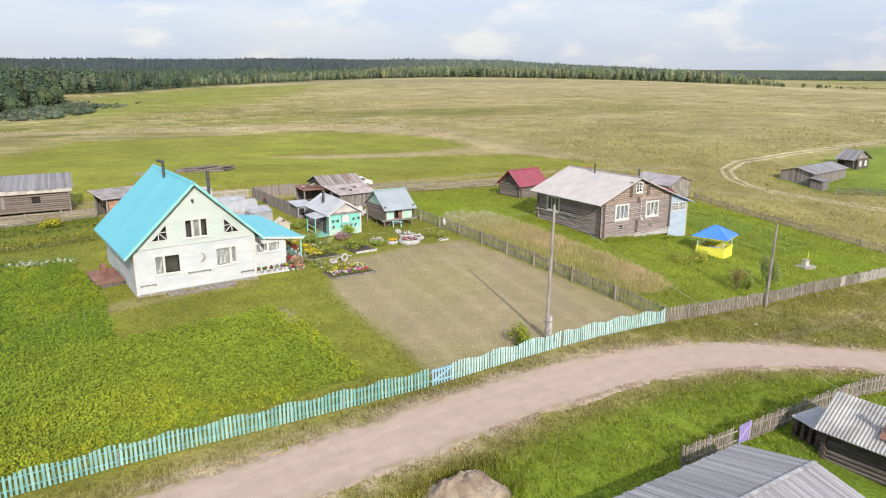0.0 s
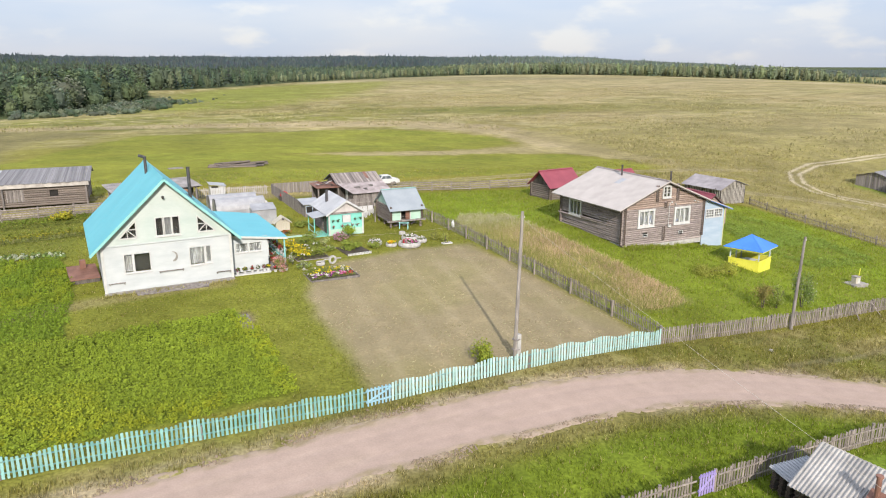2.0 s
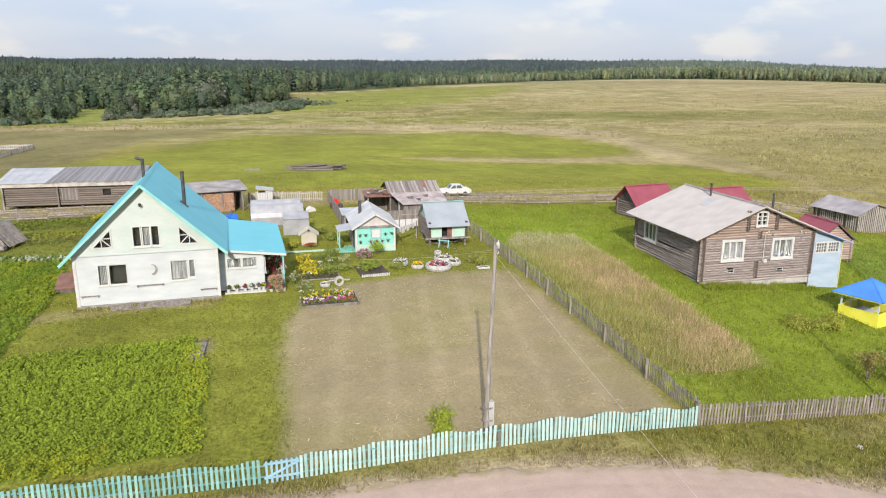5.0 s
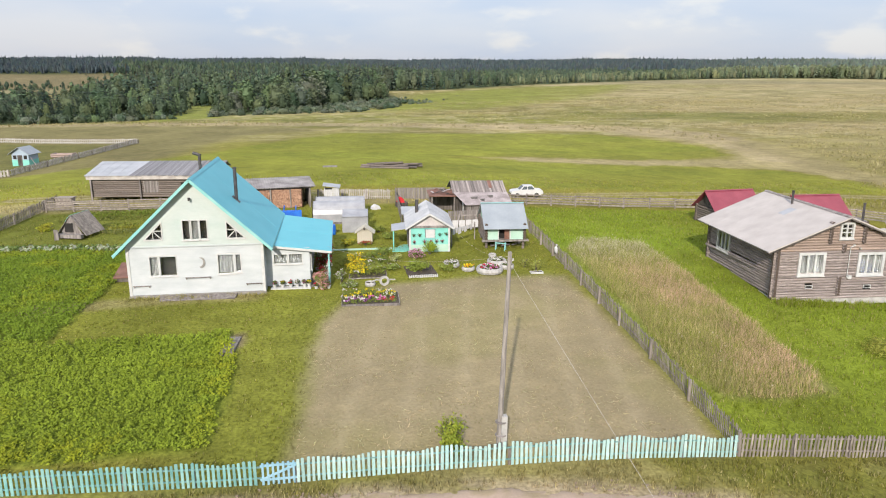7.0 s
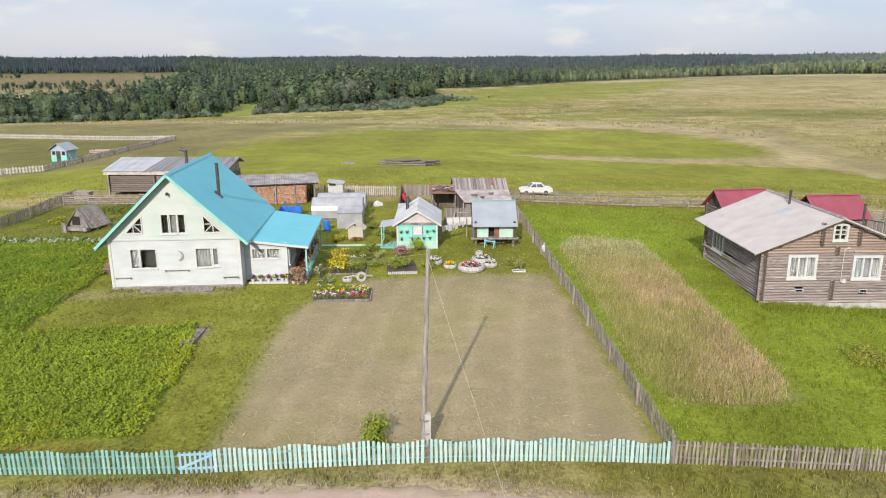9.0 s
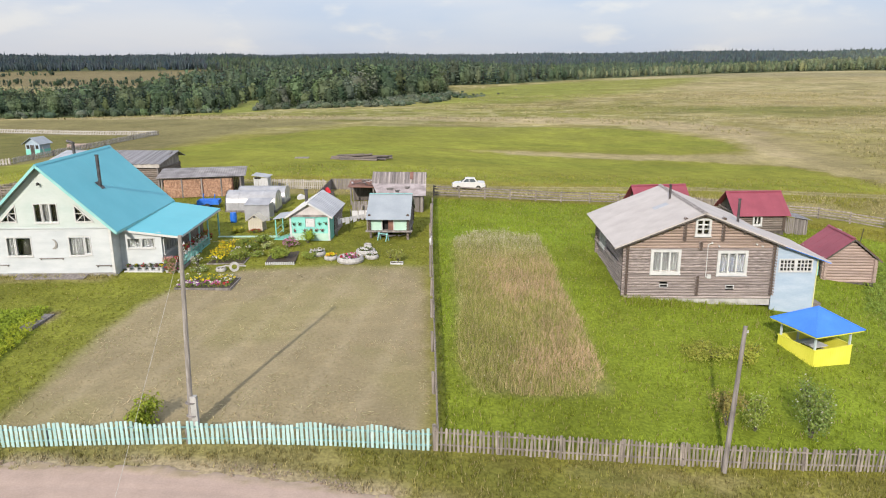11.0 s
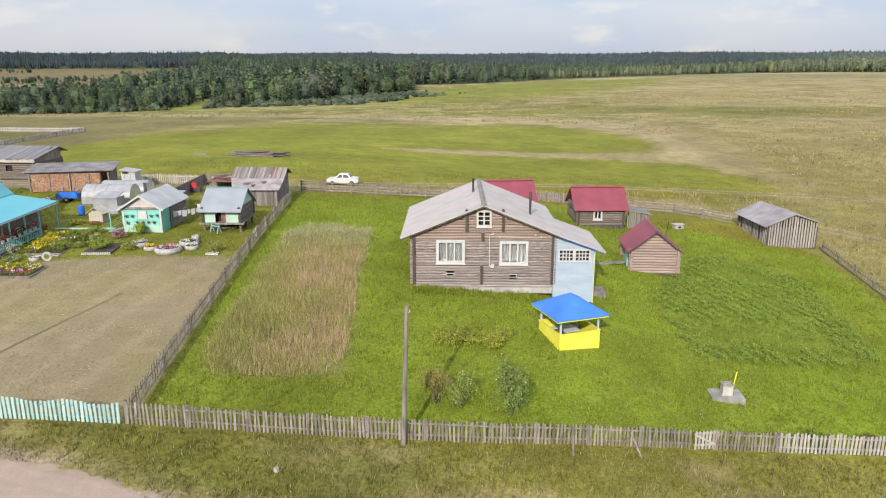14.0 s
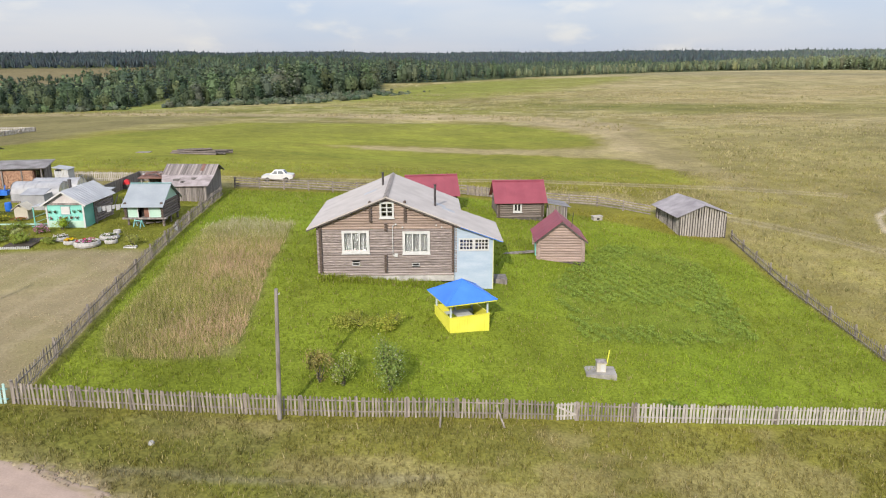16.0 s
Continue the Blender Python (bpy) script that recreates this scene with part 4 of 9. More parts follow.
    part("veranda_roof", ribbed((9.0, 1.0, AZ + 0.20), (9.0, D + 0.2, AZ + 0.35), (13.25, D + 0.2, AZ - 0.30), (13.25, 1.0, AZ - 0.35), 0.05, rib=0.006, every=6.0, wide=0.02), M_TEAL_ROOF, T, "low turquoise metal veranda roof")
    part("veranda_fascia", B().beam((9.0, 0.99, AZ + 0.08), (13.25, 0.99, AZ - 0.46), 0.03, 0.16).box(13.22, 1.0, AZ - 0.5, 13.26, D + 0.2, AZ - 0.38), M_FRAME, T)
    vc = [rect_cut(9.28, 10.18, 1.45, 2.16), rect_cut(10.3, 11.2, 1.45, 2.16)]
    siding(T, M_WHITE, lambda z: (W, 11.72), -0.1, AZ - 0.1, cuts=vc, y=1.27)
    for x in (9.3, 10.32):
        window(T, x, 1.47, 0.86, 0.66, y=1.27, bars=(), trim=0.05, curtain="full", proud=0.05)
    vb = B().box(11.60, 1.34, -0.5, 11.72, 4.6, 0.95).box(11.60, 1.34, 2.0, 11.72, 4.6, AZ - 0.15).box(W, D - 0.12, -0.5, 11.7, D, AZ - 0.1)
    part("veranda_side_wall", vb, M_WHITE, T)
    # grey stands for the dark under the veranda roof, put into the wall
    part("veranda_back_wall", B().box(11.60, 4.6, -0.5, 11.72, D, AZ - 0.15), M_LOG_GREY, T, "boarded back wall, greyed for the veranda's inner shade")
    for k in range(3):
        window(T, 11.74, 0.98, 0.86, 1.0, y=1.5 + 1.05 * k, bars=(0.5,), side=90, trim=0.08, curtain=False)
    part("veranda_floor", B().box(11.72, 1.15, -0.32, 13.1, D + 0.4, -0.12), M_BOARD, T, "grey board veranda floor")
    for i, y in enumerate((1.2, 3.4, 5.6, 7.8, D)):
        part("veranda_post", B().box(12.98, y, -0.3, 13.08, y + 0.10, AZ - 0.36), M_TEAL_TRIM, T, "turquoise-painted post")
    rail = B().box(13.0, 1.2, 0.62, 13.06, 7.9, 0.70).box(13.0, 1.2, 0.05, 13.06, 7.9, 0.11)
    part("veranda_rail", rail, M_AQUA, T, "turquoise veranda railing")
    for i in range(26):
        part("baluster", B().box(13.01, 1.35 + i * 0.25, 0.08, 13.05, 1.40 + i * 0.25, 0.64), M_TEAL_TRIM, T)
    part("step", B().box(11.9, 0.55, -0.55, 13.2, 1.15, -0.32), M_BOARD, T)
    part("flower_bench", B().box(9.0, 0.75, -0.45, 11.75, 1.22, -0.15), M_FRAME, T, "low white bench for flower pots")
    pav = B().slab((1.9, -0.10, -0.06), (6.9, -0.10, -0.06), (6.8, -0.80, -0.22), (2.0, -0.80, -0.22), 0.2)
    part("apron", pav, M_BOARD, T, "grey-brown board apron along the wall")
    return T


# ---- the dark log house ----
def log_house():
    T = thing("log_house", "weathered brown log house under a pale grey gable roof", "house", (55.27, 48.2, 2.05), -3.8)
    W, D, r = 9.85, 10.0, 0.107
    n, rise, ax = 19, 0.405, 4.95
    zw = n * r * 1.86 + 0.05
    front = [(1.74, 3.48, 1.80, 3.22), (6.24, 7.98, 1.72, 3.14), (4.55, 5.38, 4.42, 5.40), (2.32, 2.86, 0.68, 0.94), (6.80, 7.36, 0.60, 0.88)]
    top = log_box(T, W, D, 0.05, n, r, front=front, left=[(6.45, 8.5, 1.75, 3.2)], gable=12, rise=rise, ext=0.28, ax=4.95, roof0=3.86, gable_log=LOG_WARM)
    part("log", LOG, None, T, m=pose(-0.1, 0.0, -0.05) @ Matrix.Diagonal((W + 0.2, r * 1.15, r * 1.05, 1)))
    part("foundation", B().box(-0.06, -0.06, -0.6, W + 0.06, D, 0.05), M_PALE_CONCRETE, T, "low whitewashed stone footing")
    window(T, 1.78, 1.82, 1.66, 1.36, y=-0.10, trim=0.19)
    window(T, 6.28, 1.74, 1.66, 1.36, y=-0.10, trim=0.19)
    window(T, 4.58, 4.44, 0.78, 0.94, y=-0.10, bars=(0.5,), rails=(0.36, 0.68), trim=0.14, curtain=False)
    window(T, -0.12, 1.80, 1.75, 1.36, y=8.35, side=-90, trim=0.17)
    for x, z in ((2.34, 0.70), (6.82, 0.62)):
        v = part("cellar_vent", B().box(0, -0.08, 0, 0.5, -0.02, 0.03).box(0, -0.08, 0.20, 0.5, -0.02, 0.24).box(-0.04, -0.08, 0, 0, -0.02, 0.24).box(0.5, -0.08, 0, 0.54, -0.02, 0.24), M_FRAME, T, m=pose(x, -0.1, z))
        part("dark_room", B().box(0, 0.16, 0, 0.5, 0.17, 0.22), M_DARK, v)
        part("grille", B().box(0, 0.0, 0.10, 0.5, 0.02, 0.125), M_DARK, v)
    # ends of the inner walls, showing through the front
    ends = [(3.75, 4.02, 8), (6.3, 4.02, 8), (4.82, 0.16, 7), (4.88, 3.34, 3)]
    for x, z, k in ends:
        for i in range(k):
            part("log_end", LOG, None, T, m=pose(x, -0.32, z + r + i * 0.199, 0, 0, 90) @ Matrix.Diagonal((0.3, r * 1.05, r * 0.95, 1)))
    # roof with wide eaves and a ridge board
    ridge, y0, y1 = 5.98, -0.5, D + 0.75
    le, re = (-0.95, ridge - (ax + 0.95) * rise), (10.7, ridge - (10.7 - ax) * rise)
    part("roof_slope", ribbed((ax, y0, ridge), (ax, y1, ridge), (le[0], y1, le[1]), (le[0], y0, le[1]), 0.09, rib=0.004, every=1.6, wide=0.03), M_SLATE, T)
    part("roof_slope", ribbed((ax, y0, ridge), (ax, y1, ridge), (re[0], y1, re[1]), (re[0], y0, re[1]), 0.09, rib=0.004, every=1.6, wide=0.03), M_SLATE, T)
    part("ridge_board", B().prism([(ax - 0.2, ridge - 0.04), (ax, ridge + 0.07), (ax + 0.2, ridge - 0.04), (ax, ridge + 0.03)], y0 - 0.05, y1 + 0.05), M_BOARD, T, "grey ridge board")
    for e in (le, re):
        part("barge_board", B().beam((ax, y0 + 0.03, ridge - 0.13), (e[0], y0 + 0.03, e[1] - 0.12), 0.05, 0.14), M_BOARD_DARK, T)
    for x in (0.9, 2.2, 3.3, 6.6, 7.7, 8.9):
        zz = ridge - abs(x - ax) * rise - 0.22
        part("purlin_end", LOG, None, T, m=pose(x, -0.45, zz, 0, 0, 90) @ Matrix.Diagonal((0.6, 0.09, 0.09, 1)))
    for x, y, z, h in ((4.35, 5.9, 5.75, 1.05), (8.55, 3.3, 4.45, 1.75)):
        part("chimney_pipe", B().tube((x, y, z - 0.3), (x, y, z + h), 0.09, n=12).tube((x, y, z + h - 0.05), (x, y, z + h), 0.12, n=12), M_PIPE, T, "dark steel stove pipe")
    for x, y in ((3.4, 5.0), (8.9, 4.6), (9.6, 3.8)):
        z = ridge - abs(x - ax) * rise
        sg = 1 if x > ax else -1
        part("roof_patch", B().slab((x - 0.5, y - 0.5, z + sg * 0.5 * rise + 0.014), (x - 0.5, y + 0.3, z + sg * 0.5 * rise + 0.014), (x + 0.5, y + 0.3, z - sg * 0.5 * rise + 0.014), (x + 0.5, y - 0.5, z - sg * 0.5 * rise + 0.014), 0.012), M_ZINC, T, "pale metal patch")
    # entrance porch in pale blue boards
    ptop = lambda x: re[1] + 0.02 - (x - re[0]) * 0.38
    pw = rect_cut(10.35, 12.48, 1.85, 2.62)
    siding(T, M_SKYBLUE, lambda z: (9.98, 12.85 if z < ptop(12.85) - 0.1 else max(10.0, min(12.85, re[0] + (re[1] - z - 0.08) / 0.38))), -1.25, ptop(9.98) - 0.12, h=0.14, cuts=[pw], y=-0.05, label="pale blue boarded porch wall")
    part("porch_side_wall", B().box(12.75, 0.0, -1.4, 12.85, 5.2, ptop(12.85) - 0.1).box(9.98, 5.1, -1.4, 12.85, 5.2, ptop(12.85) - 0.1).box(9.98, 0.0, -1.5, 12.85, 0.1, -1.15), M_SKYBLUE, T)
    part("corner_board", B().box(9.95, -0.12, -0.9, 10.02, 0.02, 3.55), M_SKYBLUE, T)
    part("corner_board", B().box(12.83, -0.12, -1.3, 12.89, 0.06, 2.72), M_PALE_YELLOW, T, "faded yellow corner board")
    win = part("window", B().box(10.27, -0.13, 1.76, 12.55, -0.04, 1.87).box(10.27, -0.13, 2.6, 12.55, -0.04, 2.71).box(10.27, -0.13, 1.87, 10.38, -0.04, 2.6).box(12.45, -0.13, 1.87, 12.55, -0.04, 2.6).box(11.30, -0.13, 1.87, 11.52, -0.04, 2.6), M_FRAME, T, "white many-paned porch window")
    bars = B()
    for a, b in ((10.38, 11.30), (11.52, 12.45)):
        for k in (1, 2, 3):
            x = a + (b - a) * k / 4
            bars.box(x - 0.035, -0.11, 1.87, x + 0.035, -0.05, 2.6)
        for z in (2.11, 2.36):
            bars.box(a, -0.105, z - 0.032, b, -0.055, z + 0.032)
    part("glazing_bars", bars, M_FRAME, win)
    part("pane", B().box(10.38, -0.03, 1.87, 12.45, -0.025, 2.6), M_GLASS, win).visible_shadow = False
    part("dark_room", B().box(10.2, 0.4, 1.7, 12.6, 0.41, 2.75), M_DARK, win)
    part("porch_roof", B().slab((re[0] - 0.45, -0.55, re[1] + 0.15), (re[0] - 0.45, 5.9, re[1] + 0.15), (13.55, 5.9, ptop(13.55) + 0.02), (13.55, -0.55, ptop(13.55) + 0.02), 0.07), M_SLATE, T, "pale grey lean-to porch roof")
    part("porch_barge_board", B().beam((re[0] - 0.3, -0.52, re[1] + 0.02), (13.55, -0.52, ptop(13.55) - 0.07), 0.05, 0.07), M_BLUE, T)
    # downpipe of the power line
    cable = B().tube((5.37, -0.2, 1.5), (5.37, -0.2, 3.72), 0.028, n=6).tube((5.37, -0.2, 3.72), (5.62, -0.25, 3.86), 0.028, n=6).tube((5.37, -0.2, 1.5), (5.5, -0.2, 1.42), 0.05, n=6)
    part("cable_conduit", cable, M_FRAME, T, "white cable conduit")
    part("meter_box", B().box(5.48, -0.24, 1.35, 5.72, -0.1, 1.62), M_FRAME, T)
    for x, z in ((5.62, 3.86), (6.1, 3.62), (8.6, 3.75), (9.0, 3.62)):
        part("insulator", B().tube((x, -0.12, z), (x, -0.3, z), 0.05, 0.06, n=8), M_FRAME, T)
    step = B().box(12.9, 1.2, -1.6, 14.1, 2.6, -0.9)
    part("porch_steps", step, M_BOARD, T)
    return T


# ---- log cabin with a sheet roof: bath house and barns ----
def cabin(name, label, category, at, rz, W, D, n, r, log, rise, roofmat, over=0.45, ridge_x=True, n_gable=9, wins=(), group=""):
    """ridge_x: the ridge runs along x, so that the long eave looks to -y; else the gable does."""
    T = thing(name, label, category, at, rz, group)
    cuts = [(x, x + w, z, z + h) for x, z, w, h in wins]
    if not ridge_x:
        top = log_box(T, W, D, 0.0, n, r, log=log, gable=n_gable, rise=rise, front=cuts)
        rz_, ax = top + (W / 2) * rise, W / 2
        for sg in (-1, 1):
            e = (ax + sg * (W / 2 + over), rz_ - (W / 2 + over) * rise)
            part("roof_slope", ribbed((ax, -over, rz_ + 0.1), (ax, D + over, rz_ + 0.1), (e[0], D + over, e[1] + 0.1), (e[0], -over, e[1] + 0.1), 0.04, rib=0.007, every=0.9, wide=0.03), roofmat, T)
            part("barge_board", B().beam((ax, -over + 0.02, rz_ + 0.0), (e[0], -over + 0.02, e[1] + 0.0), 0.04, 0.12), M_BOARD_DARK, T)
        part("ridge_cap", B().prism([(ax - 0.15, rz_ + 0.07), (ax, rz_ + 0.17), (ax + 0.15, rz_ + 0.07), (ax, rz_ + 0.13)], -over, D + over), roofmat, T)
    else:
        top = log_box(T, W, D, 0.0, n, r, log=log, front=cuts)
        ry, rzz = D / 2, top + (D / 2) * rise
        for sg in (-1, 1):
            e = (ry + sg * (D / 2 + over), rzz - (D / 2 + over) * rise)
            part("roof_slope", ribbed((-over, ry, rzz + 0.1), (W + over, ry, rzz + 0.1), (W + over, e[0], e[1] + 0.1), (-over, e[0], e[1] + 0.1), 0.04, rib=0.007, every=0.9, wide=0.03), roofmat, T)
        for x in (0.0, W - 0.04):
            part("gable_boarding", B().add([(x, 0, top - 0.05), (x, D, top - 0.05), (x, ry, rzz), (x + 0.04, 0, top - 0.05), (x + 0.04, D, top - 0.05), (x + 0.04, ry, rzz)], [(0, 1, 2), (5, 4, 3), (0, 3, 4, 1), (1, 4, 5, 2), (2, 5, 3, 0)]), M_BOARD_DARK, T)
        part("ridge_cap", B().add([(-over, ry - 0.15, rzz + 0.07), (-over, ry, rzz + 0.17), (-over, ry + 0.15, rzz + 0.07), (W + over, ry - 0.15, rzz + 0.07), (W + over, ry, rzz + 0.17), (W + over, ry + 0.15, rzz + 0.07)], [(0, 1, 4, 3), (1, 2, 5, 4), (0, 3, 5, 2), (0, 2, 1), (3, 4, 5)]), roofmat, T)
    part("footing", B().box(-0.1, -0.1, -0.6, W + 0.1, D + 0.1, 0.02), M_BOARD_DARK, T)
    for x, z, w, h in wins:
        window(T, x + 0.02, z + 0.02, w - 0.04, h - 0.04, y=-r, bars=(0.5,), trim=0.16, curtain=False)
    return T


def bath_house():
    T = cabin("bath_house", "small pale log bath house with a dark red metal roof", "bath house", (73.3, 54.95, 0.62), -7, 3.75, 4.0, 9, 0.125, LOG_PALE, 0.80, M_RED, over=0.40, ridge_x=False)
    part("door", B().box(-0.24, 0.7, 0.1, -0.14, 1.5, 1.85), M_AQUA, T, "turquoise plank door")
    part("door_handle", B().tube((-0.24, 0.85, 1.0), (-0.30, 0.85, 1.0), 0.02, n=6), M_PIPE, T)
    part("lantern_bracket", B().tube((2.9, 1.0, 2.9), (3.0, 0.9, 4.2), 0.03, n=6), M_PIPE, T)


def red_barns():
    cabin("log_barn", "grey log barn with a dark red roof, small window", "barn", (71.9, 67.9, 1.75), -2, 4.5, 4.3, 8, 0.125, LOG_GREY, 0.74, M_RED, over=0.5, ridge_x=True, wins=((1.62, 0.72, 0.62, 0.72),), group="red-roofed barns")
    T = cabin("log_barn", "grey log barn with a dark red roof and porch deck", "barn", (62.9, 69.2, 2.15), 3, 4.6, 3.6, 9, 0.125, LOG_GREY, 0.85, M_RED, over=0.5, ridge_x=True, group="red-roofed barns")
    part("porch_deck", B().box(-1.0, 0.3, -0.2, -0.1, 3.4, 0.05), M_BOARD, T)
    L = thing("board_lean_to", "low grey board lean-to beside a log barn", "shed", (77.1, 68.6, 1.2), -2)
    board_wall(L, (0, 0), (2.2, 0), -0.3, 1.5, top=lambda s: 1.75 - 0.35 * s)
    board_wall(L, (2.2, 0), (2.2, 2.6), -0.3, 1.4)
    board_roof(L, (0, -0.2, 1.9), (0, 3.0, 1.9), (2.5, 3.0, 1.45), (2.5, -0.2, 1.45))


M_SHED_SHEET = surface("lilac_grey_roofing_sheet", (0.205, 0.188, 0.200), (0.315, 0.295, 0.305), rough=0.85, scale=0.8, bump=0.15, fine=12, grain=0.15)


def board_shed():
    T = thing("board_shed", "weathered shed of upright grey boards with a low board roof", "shed", (90.7, 66.3, 0.0), 0)
    W, D, ax = 5.05, 6.5, 2.45
    rz_, hl, hr = 3.0, 1.98, 2.2
    tops = lambda s: (hl + (rz_ - hl) * s * W / ax if s * W < ax else rz_ - (rz_ - hr) * (s * W - ax) / (W - ax)) - 0.1
    board_wall(T, (0, 0), (W, 0), -0.5, 0, w=0.17, gap=0.10, top=tops, mesh=BOARD_PALE, jag=0.05)
    board_wall(T, (0, D), (W, D), -0.3, 0, w=0.17, gap=0.04, top=tops)
    board_wall(T, (0, 0.1), (0, D), -0.4, hl - 0.15, w=0.16, gap=0.14, mesh=BOARD_PALE, jag=0.2, skip=0.12)
    board_wall(T, (W, 0.1), (W, D), -0.6, hr - 0.15, w=0.17, gap=0.05)
    part("inner_lining", B().box(0.08, 0.08, -0.5, W - 0.08, 0.12, 1.6).box(0.12, 0.3, -0.5, 0.14, D - 0.2, 1.5), M_BOARD_DARK, T)
    for x, y in ((0.05, 0.05), (W - 0.05, 0.05), (0.05, D), (W - 0.05, D), (0.05, D / 2)):
        part("post", B().box(x - 0.07, y - 0.07, -0.6, x + 0.07, y + 0.07, 1.7), M_BOARD_DARK, T)
    part("roof_sheet", ribbed((ax, -0.35, rz_), (ax, D + 0.4, rz_), (-0.5, D + 0.4, hl - 0.22), (-0.5, -0.35, hl - 0.22), 0.04, rib=0.006, every=1.1, wide=0.03), M_SHED_SHEET, T, "lilac-grey weathered roofing sheet")
    part("roof_sheet", ribbed((ax, -0.35, rz_), (ax, D + 0.4, rz_), (W + 0.5, D + 0.4, hr - 0.2), (W + 0.5, -0.35, hr - 0.2), 0.04, rib=0.006, every=1.1, wide=0.03), M_SHED_SHEET, T, "lilac-grey weathered roofing sheet")


white_house()
log_house()
bath_house()
red_barns()
board_shed()

# ---- fences ----
def picket_mesh(name, w, h, t, mat, point=0.08):
    b = B().prism([(-w / 2, 0), (w / 2, 0), (w / 2, h - point), (0, h), (-w / 2, h - point)], -t / 2, t / 2)
    return b.mesh(name, mat)


P_TEAL = picket_mesh("picket", 0.122, 1.0, 0.025, M_FENCE_TEAL, 0.02)
P_DEEP = picket_mesh("picket", 0.114, 1.0, 0.025, M_FENCE_DEEP, 0.02)
P_GREY = picket_mesh("picket", 0.102, 1.0, 0.022, M_FENCE_GREY, 0.06)
P_WHITE = picket_mesh("picket", 0.13, 1.0, 0.022, M_FENCE_WHITE, 0.05)
P_THIN = picket_mesh("picket", 0.055, 1.0, 0.02, M_FENCE_GREY, 0.03)
POST_TEAL = B().box(-0.05, -0.05, 0, 0.05, 0.05, 1).mesh("post", M_FENCE_GREY)
POST = B().tube((0, 0, 0), (0, 0, 1), 0.09, 0.08, n=8).mesh("post", M_FENCE_GREY)


def picket_fence(label, line, step, mesh, rail_mat, height=1.1, post_every=2.6, group="village fences", wave=0.06, rails=(0.30, 0.82), skip=0.0, lean=1.5, post_h=1.0, post_mat=None, front=1, uneven=1.0):
    """Pickets on two rails between posts, along a bent line on the ground; the posts stand behind."""
    ax, ay = line[0]
    T = thing("picket_fence", label, "fence", (ax, ay, gz(ax, ay)), 0, group)
    inv = T.matrix_basis.inverted()
    run = 0.0
    for (px, py), (qx, qy) in zip(line, line[1:]):
        length = math.hypot(qx - px, qy - py)
        ang = math.degrees(math.atan2(qy - py, qx - px))
        ux, uy = (qx - px) / length, (qy - py) / length
        sx, sy = uy * 0.045 * front, -ux * 0.045 * front
        n = int(length / step)
        for i in range(n):
            s = (i + 0.5) * step
            if random.random() < skip:
                continue
            x, y = px + ux * s, py + uy * s
            h = height * (1 + 0.04 * uneven * random.uniform(-1, 1)) + wave * math.sin((run + s) * 2 * math.pi / 2.7)
            m = pose(x, y, gz(x, y) + 0.05 + 0.03 * uneven * random.uniform(-1, 1), random.uniform(-2, 2), random.uniform(-lean, lean), ang) @ Matrix.Diagonal((random.uniform(0.88, 1.08), 1, h, 1))
            part("picket", mesh, None, T, m=inv @ m)
        k = max(1, round(length / post_every))
        pts = [(px + ux * length * j / k, py + uy * length * j / k) for j in range(k + 1)]
        for j, (x, y) in enumerate(pts[:-1]):
            part("post", post_mat or POST, None, T, m=inv @ pose(x - uy * 0.108, y + ux * 0.108, gz(x, y) - 0.3, random.uniform(-2, 2), random.uniform(-2, 2), random.uniform(0, 360)) @ Matrix.Diagonal((1, 1, 0.3 + height * post_h, 1)))
            x2, y2 = pts[j + 1]
            for f in rails:
                b = B().beam((x + sx, y + sy, gz(x, y) + height * f), (x2 + sx, y2 + sy, gz(x2, y2) + height * f + random.uniform(-0.03, 0.03)), 0.045, 0.06)
                part("rail", b, rail_mat, T, m=inv)
        run += length
    return T


def rail_fence(label, line, rails=4, height=1.15, post_every=3.0, group="village fences", mat=None):
    """Long half-round rails nailed to posts."""
    ax, ay = line[0]
    T = thing("rail_fence", label, "fence", (ax, ay, gz(ax, ay)), 0, group)
    inv = T.matrix_basis.inverted()
    for (px, py), (qx, qy) in zip(line, line[1:]):
        length = math.hypot(qx - px, qy - py)
        k = max(1, round(length / post_every))
        pts = [(px + (qx - px) * j / k, py + (qy - py) * j / k) for j in range(k + 1)]
        for j, (x, y) in enumerate(pts[:-1]):
            x2, y2 = pts[j + 1]
            part("post", POST, None, T, m=inv @ pose(x, y + 0.1, gz(x, y) - 0.3, 0, 0, random.uniform(0, 360)) @ Matrix.Diagonal((1.1, 1.1, 0.35 + height * random.uniform(1.0, 1.1), 1)))
            for i in range(rails):
                z = height * (0.22 + 0.76 * i / (rails - 1))
                b = B().beam((x, y, gz(x, y) + z + random.uniform(-0.05, 0.05)), (x2, y2, gz(x2, y2) + z + random.uniform(-0.05, 0.05)), 0.05, 0.13)
                part("rail", b, mat or M_FENCE_GREY, T, m=inv)
    return T


